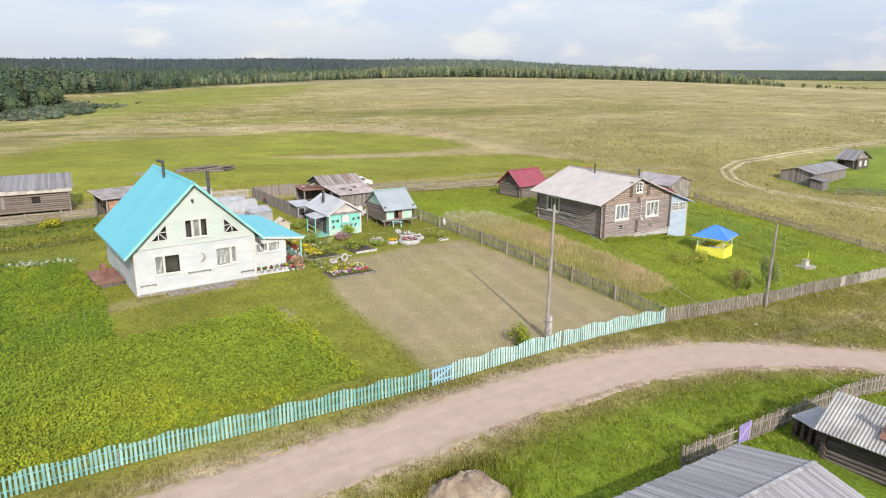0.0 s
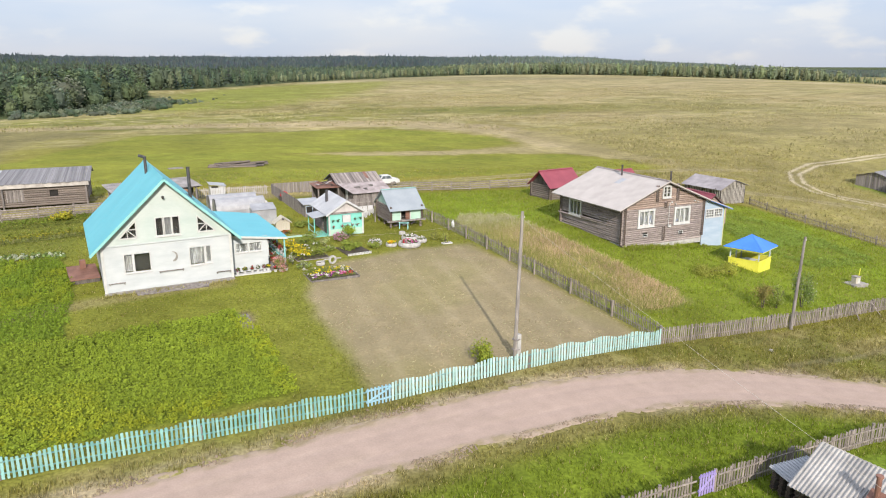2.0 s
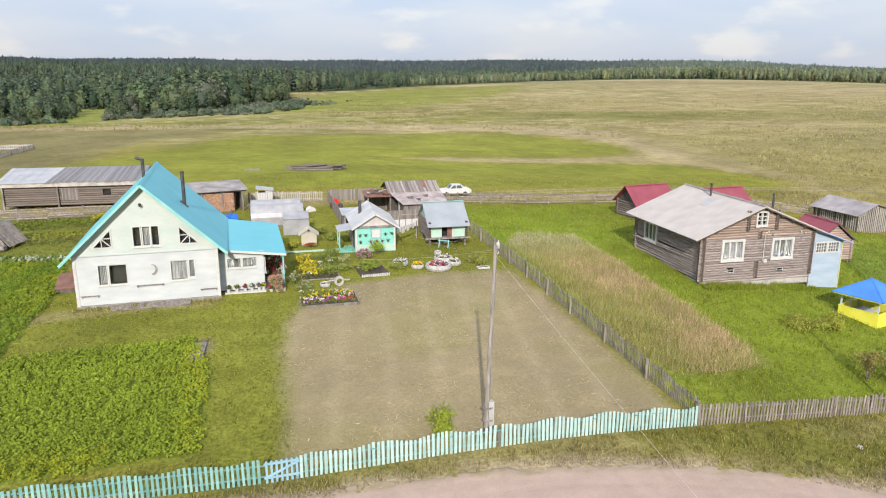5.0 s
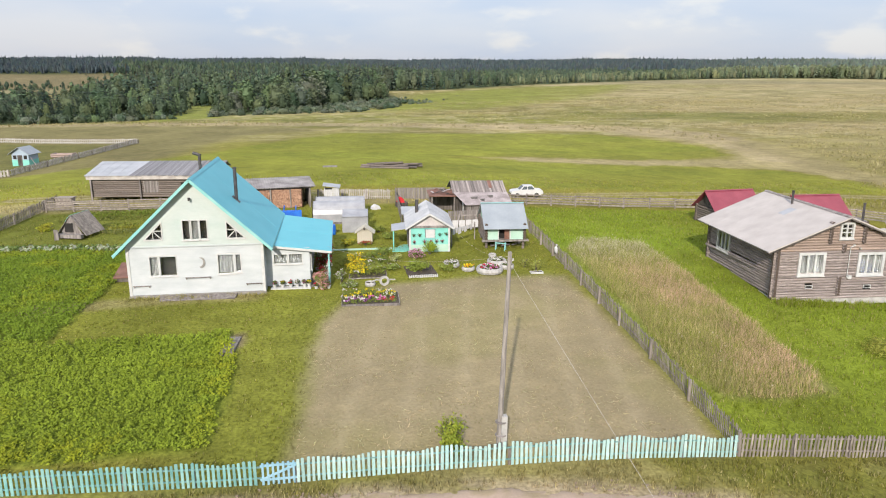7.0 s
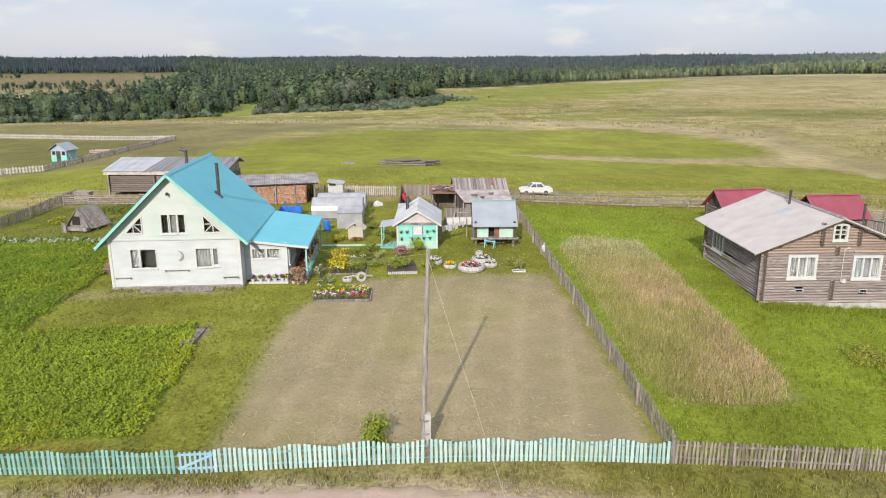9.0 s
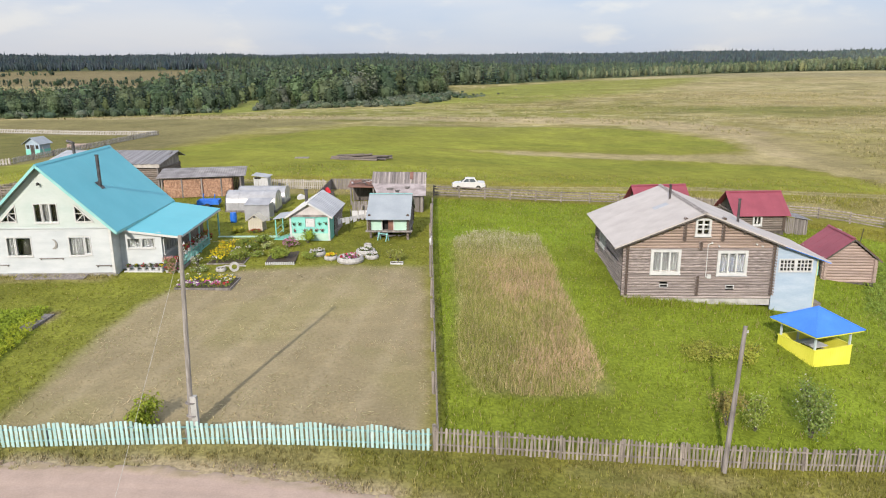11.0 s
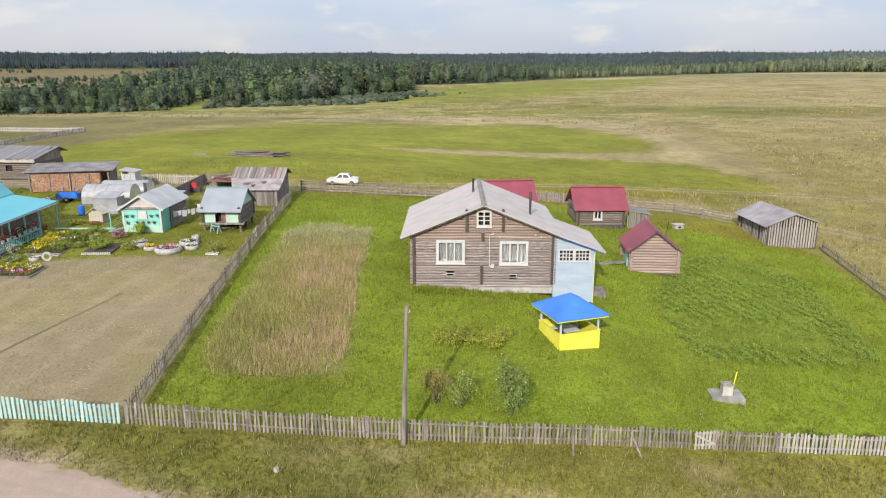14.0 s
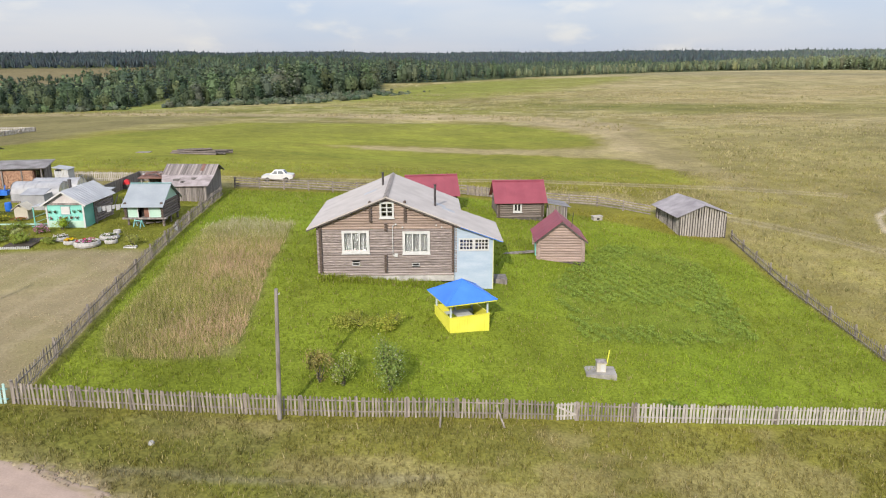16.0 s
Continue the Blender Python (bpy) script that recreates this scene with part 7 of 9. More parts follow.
def tyre_beds():
    def bed(at, r, h, label, white=M_TYRE_WHITE, teeth=0):
        T = thing("tyre_planter", label, "planter", (*at, gz(*at)), 0, "tyre planters")
        n = 22
        ring = [(r, 0), (r * 1.07, h * 0.4), (r, h * 0.85), (r * 0.93, h), (r * 0.78, h * 0.8), (r * 0.78, 0)]
        g = turned(ring, n)
        part("tyre", g, white, T)
        part("soil", B().tube((0, 0, 0), (0, 0, h * 0.7), r * 0.80, n=20), M_EARTH, T)
        for i in range(teeth):
            a = 2 * math.pi * i / teeth
            part("tooth", B().beam((r * 0.93 * math.cos(a), r * 0.93 * math.sin(a), h * 0.9), (r * 1.05 * math.cos(a), r * 1.05 * math.sin(a), h * 1.25), 0.10, 0.04), white, T)
        return T
    bed((33.2, 56.2), 0.62, 0.34, "whitewashed cut tyre planted with grey foliage")
    bed((34.35, 55.2), 0.48, 0.30, "small whitewashed tyre with yellow flowers")
    bed((35.9, 54.7), 0.98, 0.42, "big whitewashed tractor tyre used as a flower bed")
    bed((36.95, 56.7), 0.75, 0.36, "whitewashed cut tyre planted with grey foliage")
    bed((37.5, 55.5), 0.50, 0.32, "small whitewashed tyre with white flowers")
    bed((37.0, 58.4), 0.30, 0.3, "small white planter on the grass")
    bed((26.7, 52.4), 0.36, 0.26, "small white tyre ring by the flower bed")
    ring = thing("tyre_ring", "white tyre standing upright as an ornament", "ornament", (27.7, 52.3, gz(27.7, 52.3)), 10)
    g = turned([(0.36, 0.06), (0.36, -0.06), (0.2, -0.06), (0.2, 0.06)], 20)
    g.v = [(x, z, 0.34 + y) for x, y, z in g.v]
    part("tyre", g, M_TYRE_WHITE, ring)
    part("neck", B().hose([(-1.1, 0, 0.1), (-0.9, 0, 0.38), (-0.6, 0, 0.46), (-0.34, 0, 0.42)], 0.05, 6), M_TYRE_WHITE, ring)
    part("tail", B().beam((0.34, 0, 0.4), (0.8, 0, 0.35), 0.05, 0.09), M_TYRE_WHITE, ring)


def flower_beds():
    def bed(at, rz, w, d, label, h=0.22, mat=M_BOARD, stones=0):
        T = thing("flower_bed", label, "flower bed", (*at, gz(*at)), rz, "flower beds")
        part("soil", B().box(0, 0, -0.2, w, d, h * 0.7), M_EARTH, T)
        if stones:
            for i in range(stones):
                part("edging_stone", B().tube((w * (i + 0.5) / stones, -0.05, -0.1), (w * (i + 0.5) / stones, -0.05, h), 0.07, 0.05, n=6), M_FRAME, T)
        else:
            for x0, y0, x1, y1 in ((-0.04, -0.04, w + 0.04, 0), (-0.04, d, w + 0.04, d + 0.04), (-0.04, 0, 0, d), (w, 0, w + 0.04, d)):
                part("edging_board", B().box(x0, y0, -0.2, x1, y1, h), mat, T)
    bed((24.6, 48.5), -3, 3.75, 2.5, "board-edged flower bed of asters and petunias", 0.12)
    bed((25.3, 53.9), -2, 2.7, 5.2, "flower bed of yellow and green plants edged with slats", 0.07, M_BOARD)
    bed((29.6, 53.75), 2, 2.2, 3.4, "flower bed with tall green plants and white edging stones", 0.18, stones=16)
    bed((39.0, 54.0), 0, 0.9, 0.35, "short white-edged strip of young plants", 0.12, M_FRAME)
    single("plank_path", B().box(0, 0, -0.05, 5.2, 0.35, 0.07), M_MINT, "pale plank walkway between house and cottage", "walkway", (24.2, 61.2, gz(26.5, 61.3)), -2)
    single("plank_path", B().box(0, 0, -0.05, 3.6, 0.5, 0.06), M_BOARD, "grey plank walkway to the bath house", "walkway", (69.7, 55.3, gz(71.5, 55.8) + 0.05), 10)


def odds():
    K = thing("root_cellar", "low A-shaped cellar hut of grey slats with a dark hatch", "cellar hut", (0.7, 69.3, 3.95), 0)
    W, H, L = 2.3, 1.75, 2.7
    K.rotation_euler.z = radians(-18)
    for sg, m in ((-1, M_FENCE_GREY), (1, M_FENCE_GREY)):
        for i in range(13):
            y0 = L * i / 13
            part("slat", B().slab((W / 2, y0 + 0.01, H), (W / 2, y0 + L / 13 - 0.01, H), (W / 2 + sg * W * 0.62, y0 + L / 13 - 0.01, 0.0), (W / 2 + sg * W * 0.62, y0 + 0.01, 0.0), 0.03), m, K)
    part("front_wall", B().prism([(0.05, 0), (W - 0.05, 0), (W / 2 + 0.1, H - 0.2), (W / 2 - 0.1, H - 0.2)], 0.1, 0.14), M_BOARD, K)
    part("hatch", B().box(0.55, 0.06, 0.25, 1.35, 0.09, 1.05), M_DARK, K)
    part("back_wall", B().prism([(0.05, 0), (W - 0.05, 0), (W / 2, H - 0.1)], L - 0.1, L - 0.06), M_BOARD_DARK, K)
    part("green_ridge", B().slab((W / 2, 0, H + 0.02), (W / 2, L, H + 0.02), (W / 2 - 0.5, L, H - 0.58), (W / 2 - 0.5, 0, H - 0.58), 0.02), M_AQUA, K)
    part("sill", B().box(0.0, -0.35, -0.2, W, 0.1, 0.12), M_BOARD, K)
    single("upright_board", B().box(0, 0, -0.1, 0.35, 0.06, 0.95), M_BOARD, "short grey board leaning by the cellar", "board", (0.5, 68.6, gz(0.5, 68.6)), 10)
    P = thing("water_pump", "yellow-cased water pump on a concrete pad", "pump", (73.1, 35.9, gz(73.1, 35.9) + 0.08), -8)
    part("pad", B().box(-0.95, -0.65, -0.4, 0.9, 0.65, 0.12), M_CONCRETE, P, "grey concrete pad")
    part("casing", B().box(-0.28, -0.25, 0.12, 0.28, 0.25, 0.72), M_CREAM, P)
    part("casing_lid", B().box(-0.32, -0.3, 0.72, 0.32, 0.3, 0.77), M_BOARD, P)
    part("front_panel", B().box(-0.05, -0.27, 0.15, 0.2, -0.25, 0.6), M_FRAME, P)
    part("pump_handle", B().beam((0.36, 0.05, 0.5), (0.50, 0.1, 1.45), 0.05, 0.05), M_YELLOW, P)
    H1 = thing("bee_box", "small pale wooden box standing on the grass", "box", (83.0, 70.0, gz(83, 70)), 10)
    part("box", B().box(-0.5, -0.3, 0, 0.5, 0.3, 0.45).box(-0.58, -0.38, 0.45, 0.58, 0.38, 0.5), M_FENCE_WHITE, H1)
    part("entrance", B().box(-0.15, -0.32, 0.1, 0.15, -0.305, 0.3), M_DARK, H1)
    R = thing("cellar_ramp", "rust-brown sloped cellar roof beside the white house", "cellar roof", (8.8, 55.5, gz(9.5, 57)), 2)
    part("roof_sheet", B().slab((0, 2.6, 0.62), (2.0, 2.6, 0.62), (2.0, -0.4, 0.30), (0, -0.4, 0.30), 0.06), M_RUST, R)
    part("side_wall", B().box(0.05, -0.3, -0.3, 1.95, -0.25, 0.27).box(0.05, -0.25, -0.3, 0.1, 2.5, 0.25), M_BOARD_DARK, R)
    part("vent_box", B().box(0.9, 1.8, 0.5, 1.3, 2.2, 1.15), M_RUST, R)
    single("compost_trough", B().box(-0.35, -1.2, -0.1, 0.35, 1.2, 0.16), M_BOARD, "old grey boards over a compost trench", "trough", (18.2, 43.0, gz(18.2, 43)), -6)
    Hh = thing("garden_hut", "small hut with a teal base in a far fenced plot", "hut", (-24.2, 124.6, gz(-23, 125)), -12)
    part("wall", B().box(0, 0, 1.1, 3.2, 3.0, 2.3), M_SKYBLUE, Hh)
    part("base", B().box(-0.02, -0.02, -0.3, 3.22, 3.02, 1.1), M_AQUA, Hh)
    part("door", B().box(1.1, -0.06, 0.0, 2.0, -0.02, 2.0), M_BOARD_DARK, Hh)
    for x in (0.3, 2.3):
        part("window", B().box(x, -0.05, 1.25, x + 0.6, -0.02, 1.95), M_DARK, Hh)
    for sg in (-1, 1):
        part("roof_slope", B().slab((1.6, -0.5, 3.5), (1.6, 3.4, 3.5), (1.6 + sg * 2.1, 3.4, 2.15), (1.6 + sg * 2.1, -0.5, 2.15), 0.06), M_BLUEGREY, Hh)
    part("gable", B().prism([(0, 2.3), (3.2, 2.3), (1.6, 3.4)], 0, 0.05), M_SKYBLUE, Hh)
    Hh.scale = (0.84, 0.84, 0.84)
    part("prop", B().beam((3.3, 0.5, 1.6), (5.2, -1.0, 0.0), 0.1, 0.1), M_BOARD, Hh)
    W2 = thing("log_well", "low log well frame in a far fenced plot", "well", (-21.8, 134.0, gz(-20, 134.5)), -4)
    for i in range(2):
        for y in (0, 1.6):
            part("log", LOG_PALE, None, W2, m=pose(0, y, 0.15 + 0.28 * i) @ Matrix.Diagonal((3.6, 0.15, 0.15, 1)))
        for x in (0.2, 3.4):
            part("log", LOG_PALE, None, W2, m=pose(x, 0, 0.25 + 0.28 * i, 0, 0, 90) @ Matrix.Diagonal((1.7, 0.15, 0.15, 1)))


# ---- across the road ----
def near_side():
    T = thing("foreground_barn", "grey board-roofed barn seen from above by the road", "barn", (19.41, 9.19, 0.4), -3.5)
    x0, x1, y0, y1, zr, ze = -2.2, 8.5, 0.0, 7.2, 2.9, 2.0
    yr = 3.65
    board_roof(T, (x0, yr, zr), (x1, yr, zr), (x1, y1 + 0.1, ze), (x0, y1 + 0.1, ze), w=0.145, gap=0.02, jag=0.05, mesh=ROOF_SILVER)
    board_roof(T, (x0, yr, zr), (x1, yr, zr), (x1, y0 - 0.1, ze), (x0, y0 - 0.1, ze), w=0.145, gap=0.02, jag=0.05, mesh=ROOF_SILVER)
    part("ridge_board", B().beam((x0, yr, zr + 0.03), (x1, yr, zr + 0.03), 0.18, 0.04), M_ROOF_SILVER, T)
    board_wall(T, (x0 + 0.3, y1 - 0.3), (x1 - 0.3, y1 - 0.3), -0.4, ze - 0.1, mesh=BOARD_DARK)
    board_wall(T, (x1 - 0.3, y0 + 0.3), (x1 - 0.3, y1 - 0.3), -0.4, ze, mesh=BOARD_DARK, top=lambda s: ze + (zr - ze) * (1 - abs(2 * s - 1)) - 0.15)
    S = thing("log_bath", "dark log hut with a corrugated slate roof and flue", "hut", (34.0, 9.2, 0.2), 2)
    W, D = 2.9, 5.3
    log_box(S, W, D, 0.0, 8, 0.13, log=LOG_DARK, ext=0.25)
    ax, rz_, ez = W / 2 - 0.1, 3.3, 1.95
    part("roof_slope", ribbed((ax, -0.4, rz_), (ax, D + 0.35, rz_), (-0.75, D + 0.35, ez), (-0.75, -0.4, ez), 0.04, rib=0.06, every=0.17, wide=0.09), M_CORRUGATED, S, "grey corrugated slate roof")
    part("roof_slope", ribbed((ax, -0.4, rz_), (ax, D + 0.35, rz_), (W + 0.6, D + 0.35, ez), (W + 0.6, -0.4, ez), 0.04, rib=0.06, every=0.17, wide=0.09), M_CORRUGATED, S)
    for y in (0.0, D - 0.05):
        part("gable_boarding", B().prism([(0, 1.9), (W, 1.9), (ax, rz_ - 0.1)], y, y + 0.05), M_BOARD_DARK, S)
    part("chimney_pipe", B().tube((0.0, 2.6, 2.3), (0.0, 2.6, 3.75), 0.10, n=10).tube((0.0, 2.6, 3.7), (0.0, 2.6, 3.78), 0.14, n=10), M_RUST, S)
    part("flue_flashing", B().slab((0.3, 2.25, 2.98), (0.3, 2.95, 2.98), (-0.3, 2.95, 2.48), (-0.3, 2.25, 2.48), 0.03), M_RUST, S)
    L = thing("wood_stack", "dark log stack under a pale corrugated sheet", "wood stack", (34.0, 14.95, 0.3), -8)
    for i in range(6):
        for j in range(4):
            part("log", LOG_DARK, None, L, m=pose(0.1 + 0.02 * i, 0.15 + 0.42 * j, 0.12 + 0.2 * i, 0, 0, random.uniform(-3, 3)) @ Matrix.Diagonal((2.2, 0.12, 0.11, 1)))
    part("cover_sheet", ribbed((0.0, 1.55, 1.50), (2.25, 1.55, 1.50), (2.25, 0.25, 1.34), (0.0, 0.25, 1.34), 0.03, rib=0.05, every=0.18, wide=0.08), M_ZINC, L, "pale corrugated sheet")
    n, m = 96, 72
    X, Y = np.meshgrid(np.linspace(-2.1, 2.1, n), np.linspace(-1.6, 1.6, m))
    q = np.clip(1 - (X / 2.1) ** 2 - (Y / 1.6) ** 2, 0, 1)
    Z = 0.85 * q ** 0.9 * (0.30 + 1.4 * fbm(X + 9, Y + 3, 0.9, 15)) + 0.34 * q ** 0.5 * (fbm(X, Y, 0.30, 19, 3) - 0.5) - 0.10
    ids = np.arange(n * m).reshape(m, n)
    f = np.stack([ids[:-1, :-1], ids[:-1, 1:], ids[1:, 1:], ids[1:, :-1]], -1).reshape(-1, 4)
    heap = new("soil_mound", np_mesh("soil_mound", np.stack([X, Y, Z], -1).reshape(-1, 3), f, M_SAND))
    heap.matrix_basis = pose(16.6, 21.2, gz(16.6, 21.2), 0, 0, -25)
    tagged(heap, "heap of bare sandy soil by the road", "earth mound")


def far_sheds():
    T = thing("grey_barn", "long grey board barn with a low roof", "barn", (129.6, 64.2, gz(131, 66) + 0.1), 3)
    W, D = 13.6, 6.0
    def tops(s): return 2.1 + 0.8 * (1 - abs(2 * s - 1))
    board_wall(T, (0, 0), (0, D), -1.0, 2.0, w=0.3, top=tops)
    board_wall(T, (0, 0), (W, 0), -1.0, 2.1, w=0.3)
    board_wall(T, (W, 0), (W, D), -0.8, 2.0, w=0.3, top=tops)
    board_roof(T, (-0.4, D / 2, 3.0), (W + 0.4, D / 2, 3.0), (W + 0.4, -0.5, 2.0), (-0.4, -0.5, 2.0), w=0.3)
    board_roof(T, (-0.4, D / 2, 3.0), (W + 0.4, D / 2, 3.0), (W + 0.4, D + 0.5, 2.0), (-0.4, D + 0.5, 2.0), w=0.3)
    part("porch", B().box(-1.2, -2.2, -1.0, 1.4, -0.1, 1.0), M_BOARD, T)
    part("porch_roof", B().slab((-1.5, 0, 1.55), (1.6, 0, 1.55), (1.6, -2.5, 1.05), (-1.5, -2.5, 1.05), 0.06), M_ROOF_BOARD, T)
    T = thing("grey_barn", "small dark log barn with two white windows and an open bay", "barn", (149.3, 66.4, gz(149.3, 66.4)), -6)
    W, D, H, AP = 5.2, 3.4, 2.3, 3.85
    part("wall", B().box(1.3, 0, -0.8, W, D, H), M_BOARD_DARK, T)
    part("back_wall", B().box(0, D - 0.15, -0.8, 1.3, D, H), M_BOARD_DARK, T)
    part("gable", B().prism([(0, H), (W, H), (W / 2, AP - 0.1)], 0, 0.05), M_BOARD, T)
    part("wall_plate", B().box(0.02, 0.05, H - 0.16, 0.2, D - 0.15, H), M_BOARD_DARK, T)
    for y in (0.06, D / 2):
        part("post", B().box(0.02, y, -0.6, 0.2, y + 0.18, H - 0.16), M_BOARD_DARK, T)
    for sg in (-1, 1):
        board_roof(T, (W / 2, -0.5, AP), (W / 2, D + 0.4, AP), (W / 2 + sg * (W / 2 + 0.5), D + 0.4, H - 0.25), (W / 2 + sg * (W / 2 + 0.5), -0.5, H - 0.25), w=0.3)
    for x in (1.9, 3.7):
        part("window", B().box(x, -0.06, 0.7, x + 0.75, -0.01, 1.8), M_FRAME, T, "white window")
    rail_fence("dark rail fence beside the far barns", [(129.0, 59.5), (134.5, 57.0), (141, 52.0), (149, 47)], rails=3, height=1.1, mat=M_BOARD_DARK)


def small_finds():
    bag = B()
    ring = [(0.0, 0.10), (0.14, 0.16), (0.2, 0.36), (0.17, 0.6), (0.06, 0.74), (0.09, 0.85)]
    b = turned([*ring, (0.0, 0.84)], 9)
    b.v = [(x * 0.8 + 0.04 * math.sin(9 * z), y, z) for x, y, z in b.v]
    single("hanging_bag", b, M_LAUNDRY, "white cloth bag hung on a fence post", "bag", (42.15, 57.7, gz(42.1, 57.7) + 0.35))
    single("white_stone", B().tube((0, 0, -0.1), (0.03, 0, 0.12), 0.2, 0.11, n=7), M_PALE_CONCRETE, "whitish stone on the grass verge", "stone", (48.9, 27.1, gz(48.9, 27.1)))
    for i, (x, y, a) in enumerate(((33.8, 66.6, 0), (35.6, 66.9, 12))):
        single("leaning_board", B().beam((0, 0, -0.05), (0.5, 0.45, 1.5), 0.16, 0.03), M_BOARD, "weathered board leaning in the yard", "board", (x, y, gz(x, y)), a, "loose boards")


def wires():
    """Thin cables that sag between the pole, the house and the far side of the road."""
    for name, a, b, sag, r in (("power_cable", (31.14, 31.0, 10.45), (33.9, 8.8, 2.85), 0.15, 0.006), ("power_cable", (31.1, 31.1, 10.7), (23.8, 53.0, 6.0), 0.6, 0.005), ("power_cable", (31.1, 31.1, 10.55), (33.8, 60.3, 5.9), 0.6, 0.004)):
        a, b, g, n = Vector(a), Vector(b), B(), 16
        pts = [a.lerp(b, i / n) - Vector((0, 0, sag * 4 * (i / n) * (1 - i / n))) for i in range(n + 1)]
        g.hose(pts, r)
        single(name, g, M_CABLE, "thin pale power cable from the wooden pole", "cable", group="power cables")


cottage()
storehouse()
sheds_behind()
woodshed()
long_barn()
greenhouses()
trailer()
laundry()
car()
log_pile()
tyre_beds()
flower_beds()
odds()
near_side()
far_sheds()
small_finds()
wires()

# ---- plants ----
rng = np.random.default_rng(7)


def ball():
    """A cube's faces cut in four and blown up to a ball."""
    seen, v, f = {}, [], []
    for axis in range(3):
        for s in (-1, 1):
            for i in (-1, 0):
                for j in (-1, 0):
                    q = []
                    for a, b in ((i, j), (i + 1, j), (i + 1, j + 1), (i, j + 1)):
                        p = [a, b]
                        p.insert(axis, s)
                        if tuple(p) not in seen:
                            seen[tuple(p)] = len(v)
                            v.append(Vector(p).normalized())
                        q.append(seen[tuple(p)])
                    f.append(q if s > 0 else q[::-1])
    return np.array([tuple(p) for p in v]), np.array(f)


BALL, BALL_F = ball()


class Cloud:
    """Collects many small four-sided faces with a colour each, for one mesh."""

    def __init__(self):
        self.v, self.c = [], []

    def leaves(self, centre, size, colour, slim=0.6, out=None, loose=0.5):
        """Rhombic leaves or sprays at the centres; their faces look along out, more or less loosely, or at random."""
        n = len(centre)
        nrm = rng.normal(size=(n, 3)) * (1 if out is None else loose) + (0 if out is None else out)
        a = np.cross(nrm, rng.normal(size=(n, 3)))
        a /= np.linalg.norm(a, axis=1, keepdims=True) + 1e-9
        nn = nrm / (np.linalg.norm(nrm, axis=1, keepdims=True) + 1e-9)
        b = np.cross(nn, a)
        s = np.asarray(size).reshape(-1, 1) * np.ones((n, 1))
        q = np.stack([centre - a * s, centre - b * s * slim, centre + a * s, centre + b * s * slim], 1)
        self.v.append(q.reshape(-1, 3))
        self.c.append(np.repeat(colour, 4, 0))

    def blades(self, root, height, width, colour, lean=0.35):
        """Upright blades, tapered, leaning out at random."""
        n = len(root)
        t = rng.uniform(0, 2 * math.pi, n)
        side = np.stack([np.cos(t), np.sin(t), np.zeros(n)], 1) * np.asarray(width).reshape(-1, 1) * 0.5
        k = rng.uniform(0, 2 * math.pi, n)
        out = np.stack([np.cos(k), np.sin(k), np.zeros(n)], 1) * (rng.uniform(0, lean, n) * height)[:, None]
        top = root + out + np.stack([np.zeros(n), np.zeros(n), height], 1)
        q = np.stack([root - side, root + side, top + side * 0.25, top - side * 0.25], 1)
        self.v.append(q.reshape(-1, 3))
        self.c.append(np.repeat(colour, 4, 0))

    def blob(self, c, r, colour):
        """The dense inside of a clump: a lumpy ball of four-sided faces."""
        k = BALL * (r * rng.uniform(0.82, 1.18, (len(BALL), 1))) + np.asarray(c)
        q = k[BALL_F].reshape(-1, 3)
        self.v.append(q)
        self.c.append(np.repeat(shade_of(colour, len(BALL_F), 0.10, 0.04), 4, 0))

    def shaft(self, p, q, r0, r1, colour, n=5):
        p, q = np.asarray(p, float), np.asarray(q, float)
        a = np.arange(n) * 2 * math.pi / n
        ring = np.stack([np.cos(a), np.sin(a), np.zeros(n)], 1)
        lo, hi = p + ring * r0, q + ring * r1
        f = np.stack([lo, np.roll(lo, -1, 0), np.roll(hi, -1, 0), hi], 1)
        self.v.append(f.reshape(-1, 3))
        self.c.append(np.tile(colour, (4 * n, 1)))

    def mesh(self, name, material):
        v = np.concatenate(self.v)
        return np_mesh(name, v, np.arange(len(v)).reshape(-1, 4), material, np.concatenate(self.c))


def shade_of(base, n, spread_=0.25, warm=0.08):
    k = rng.uniform(1 - spread_, 1 + spread_, (n, 1))
    return np.clip(np.array(base) * k * (1 + rng.uniform(-warm, warm, (n, 3))), 0.003, 0.9)


def scatter(poly, per_m2, pad=0.0):
    """Random places in a polygon."""
    xs, ys = [p[0] for p in poly], [p[1] for p in poly]
    n = int((max(xs) - min(xs)) * (max(ys) - min(ys)) * per_m2)
    x, y = rng.uniform(min(xs), max(xs), n), rng.uniform(min(ys), max(ys), n)
    keep = inside(x, y, poly, 0.05) > 0.5
    return x[keep], y[keep]


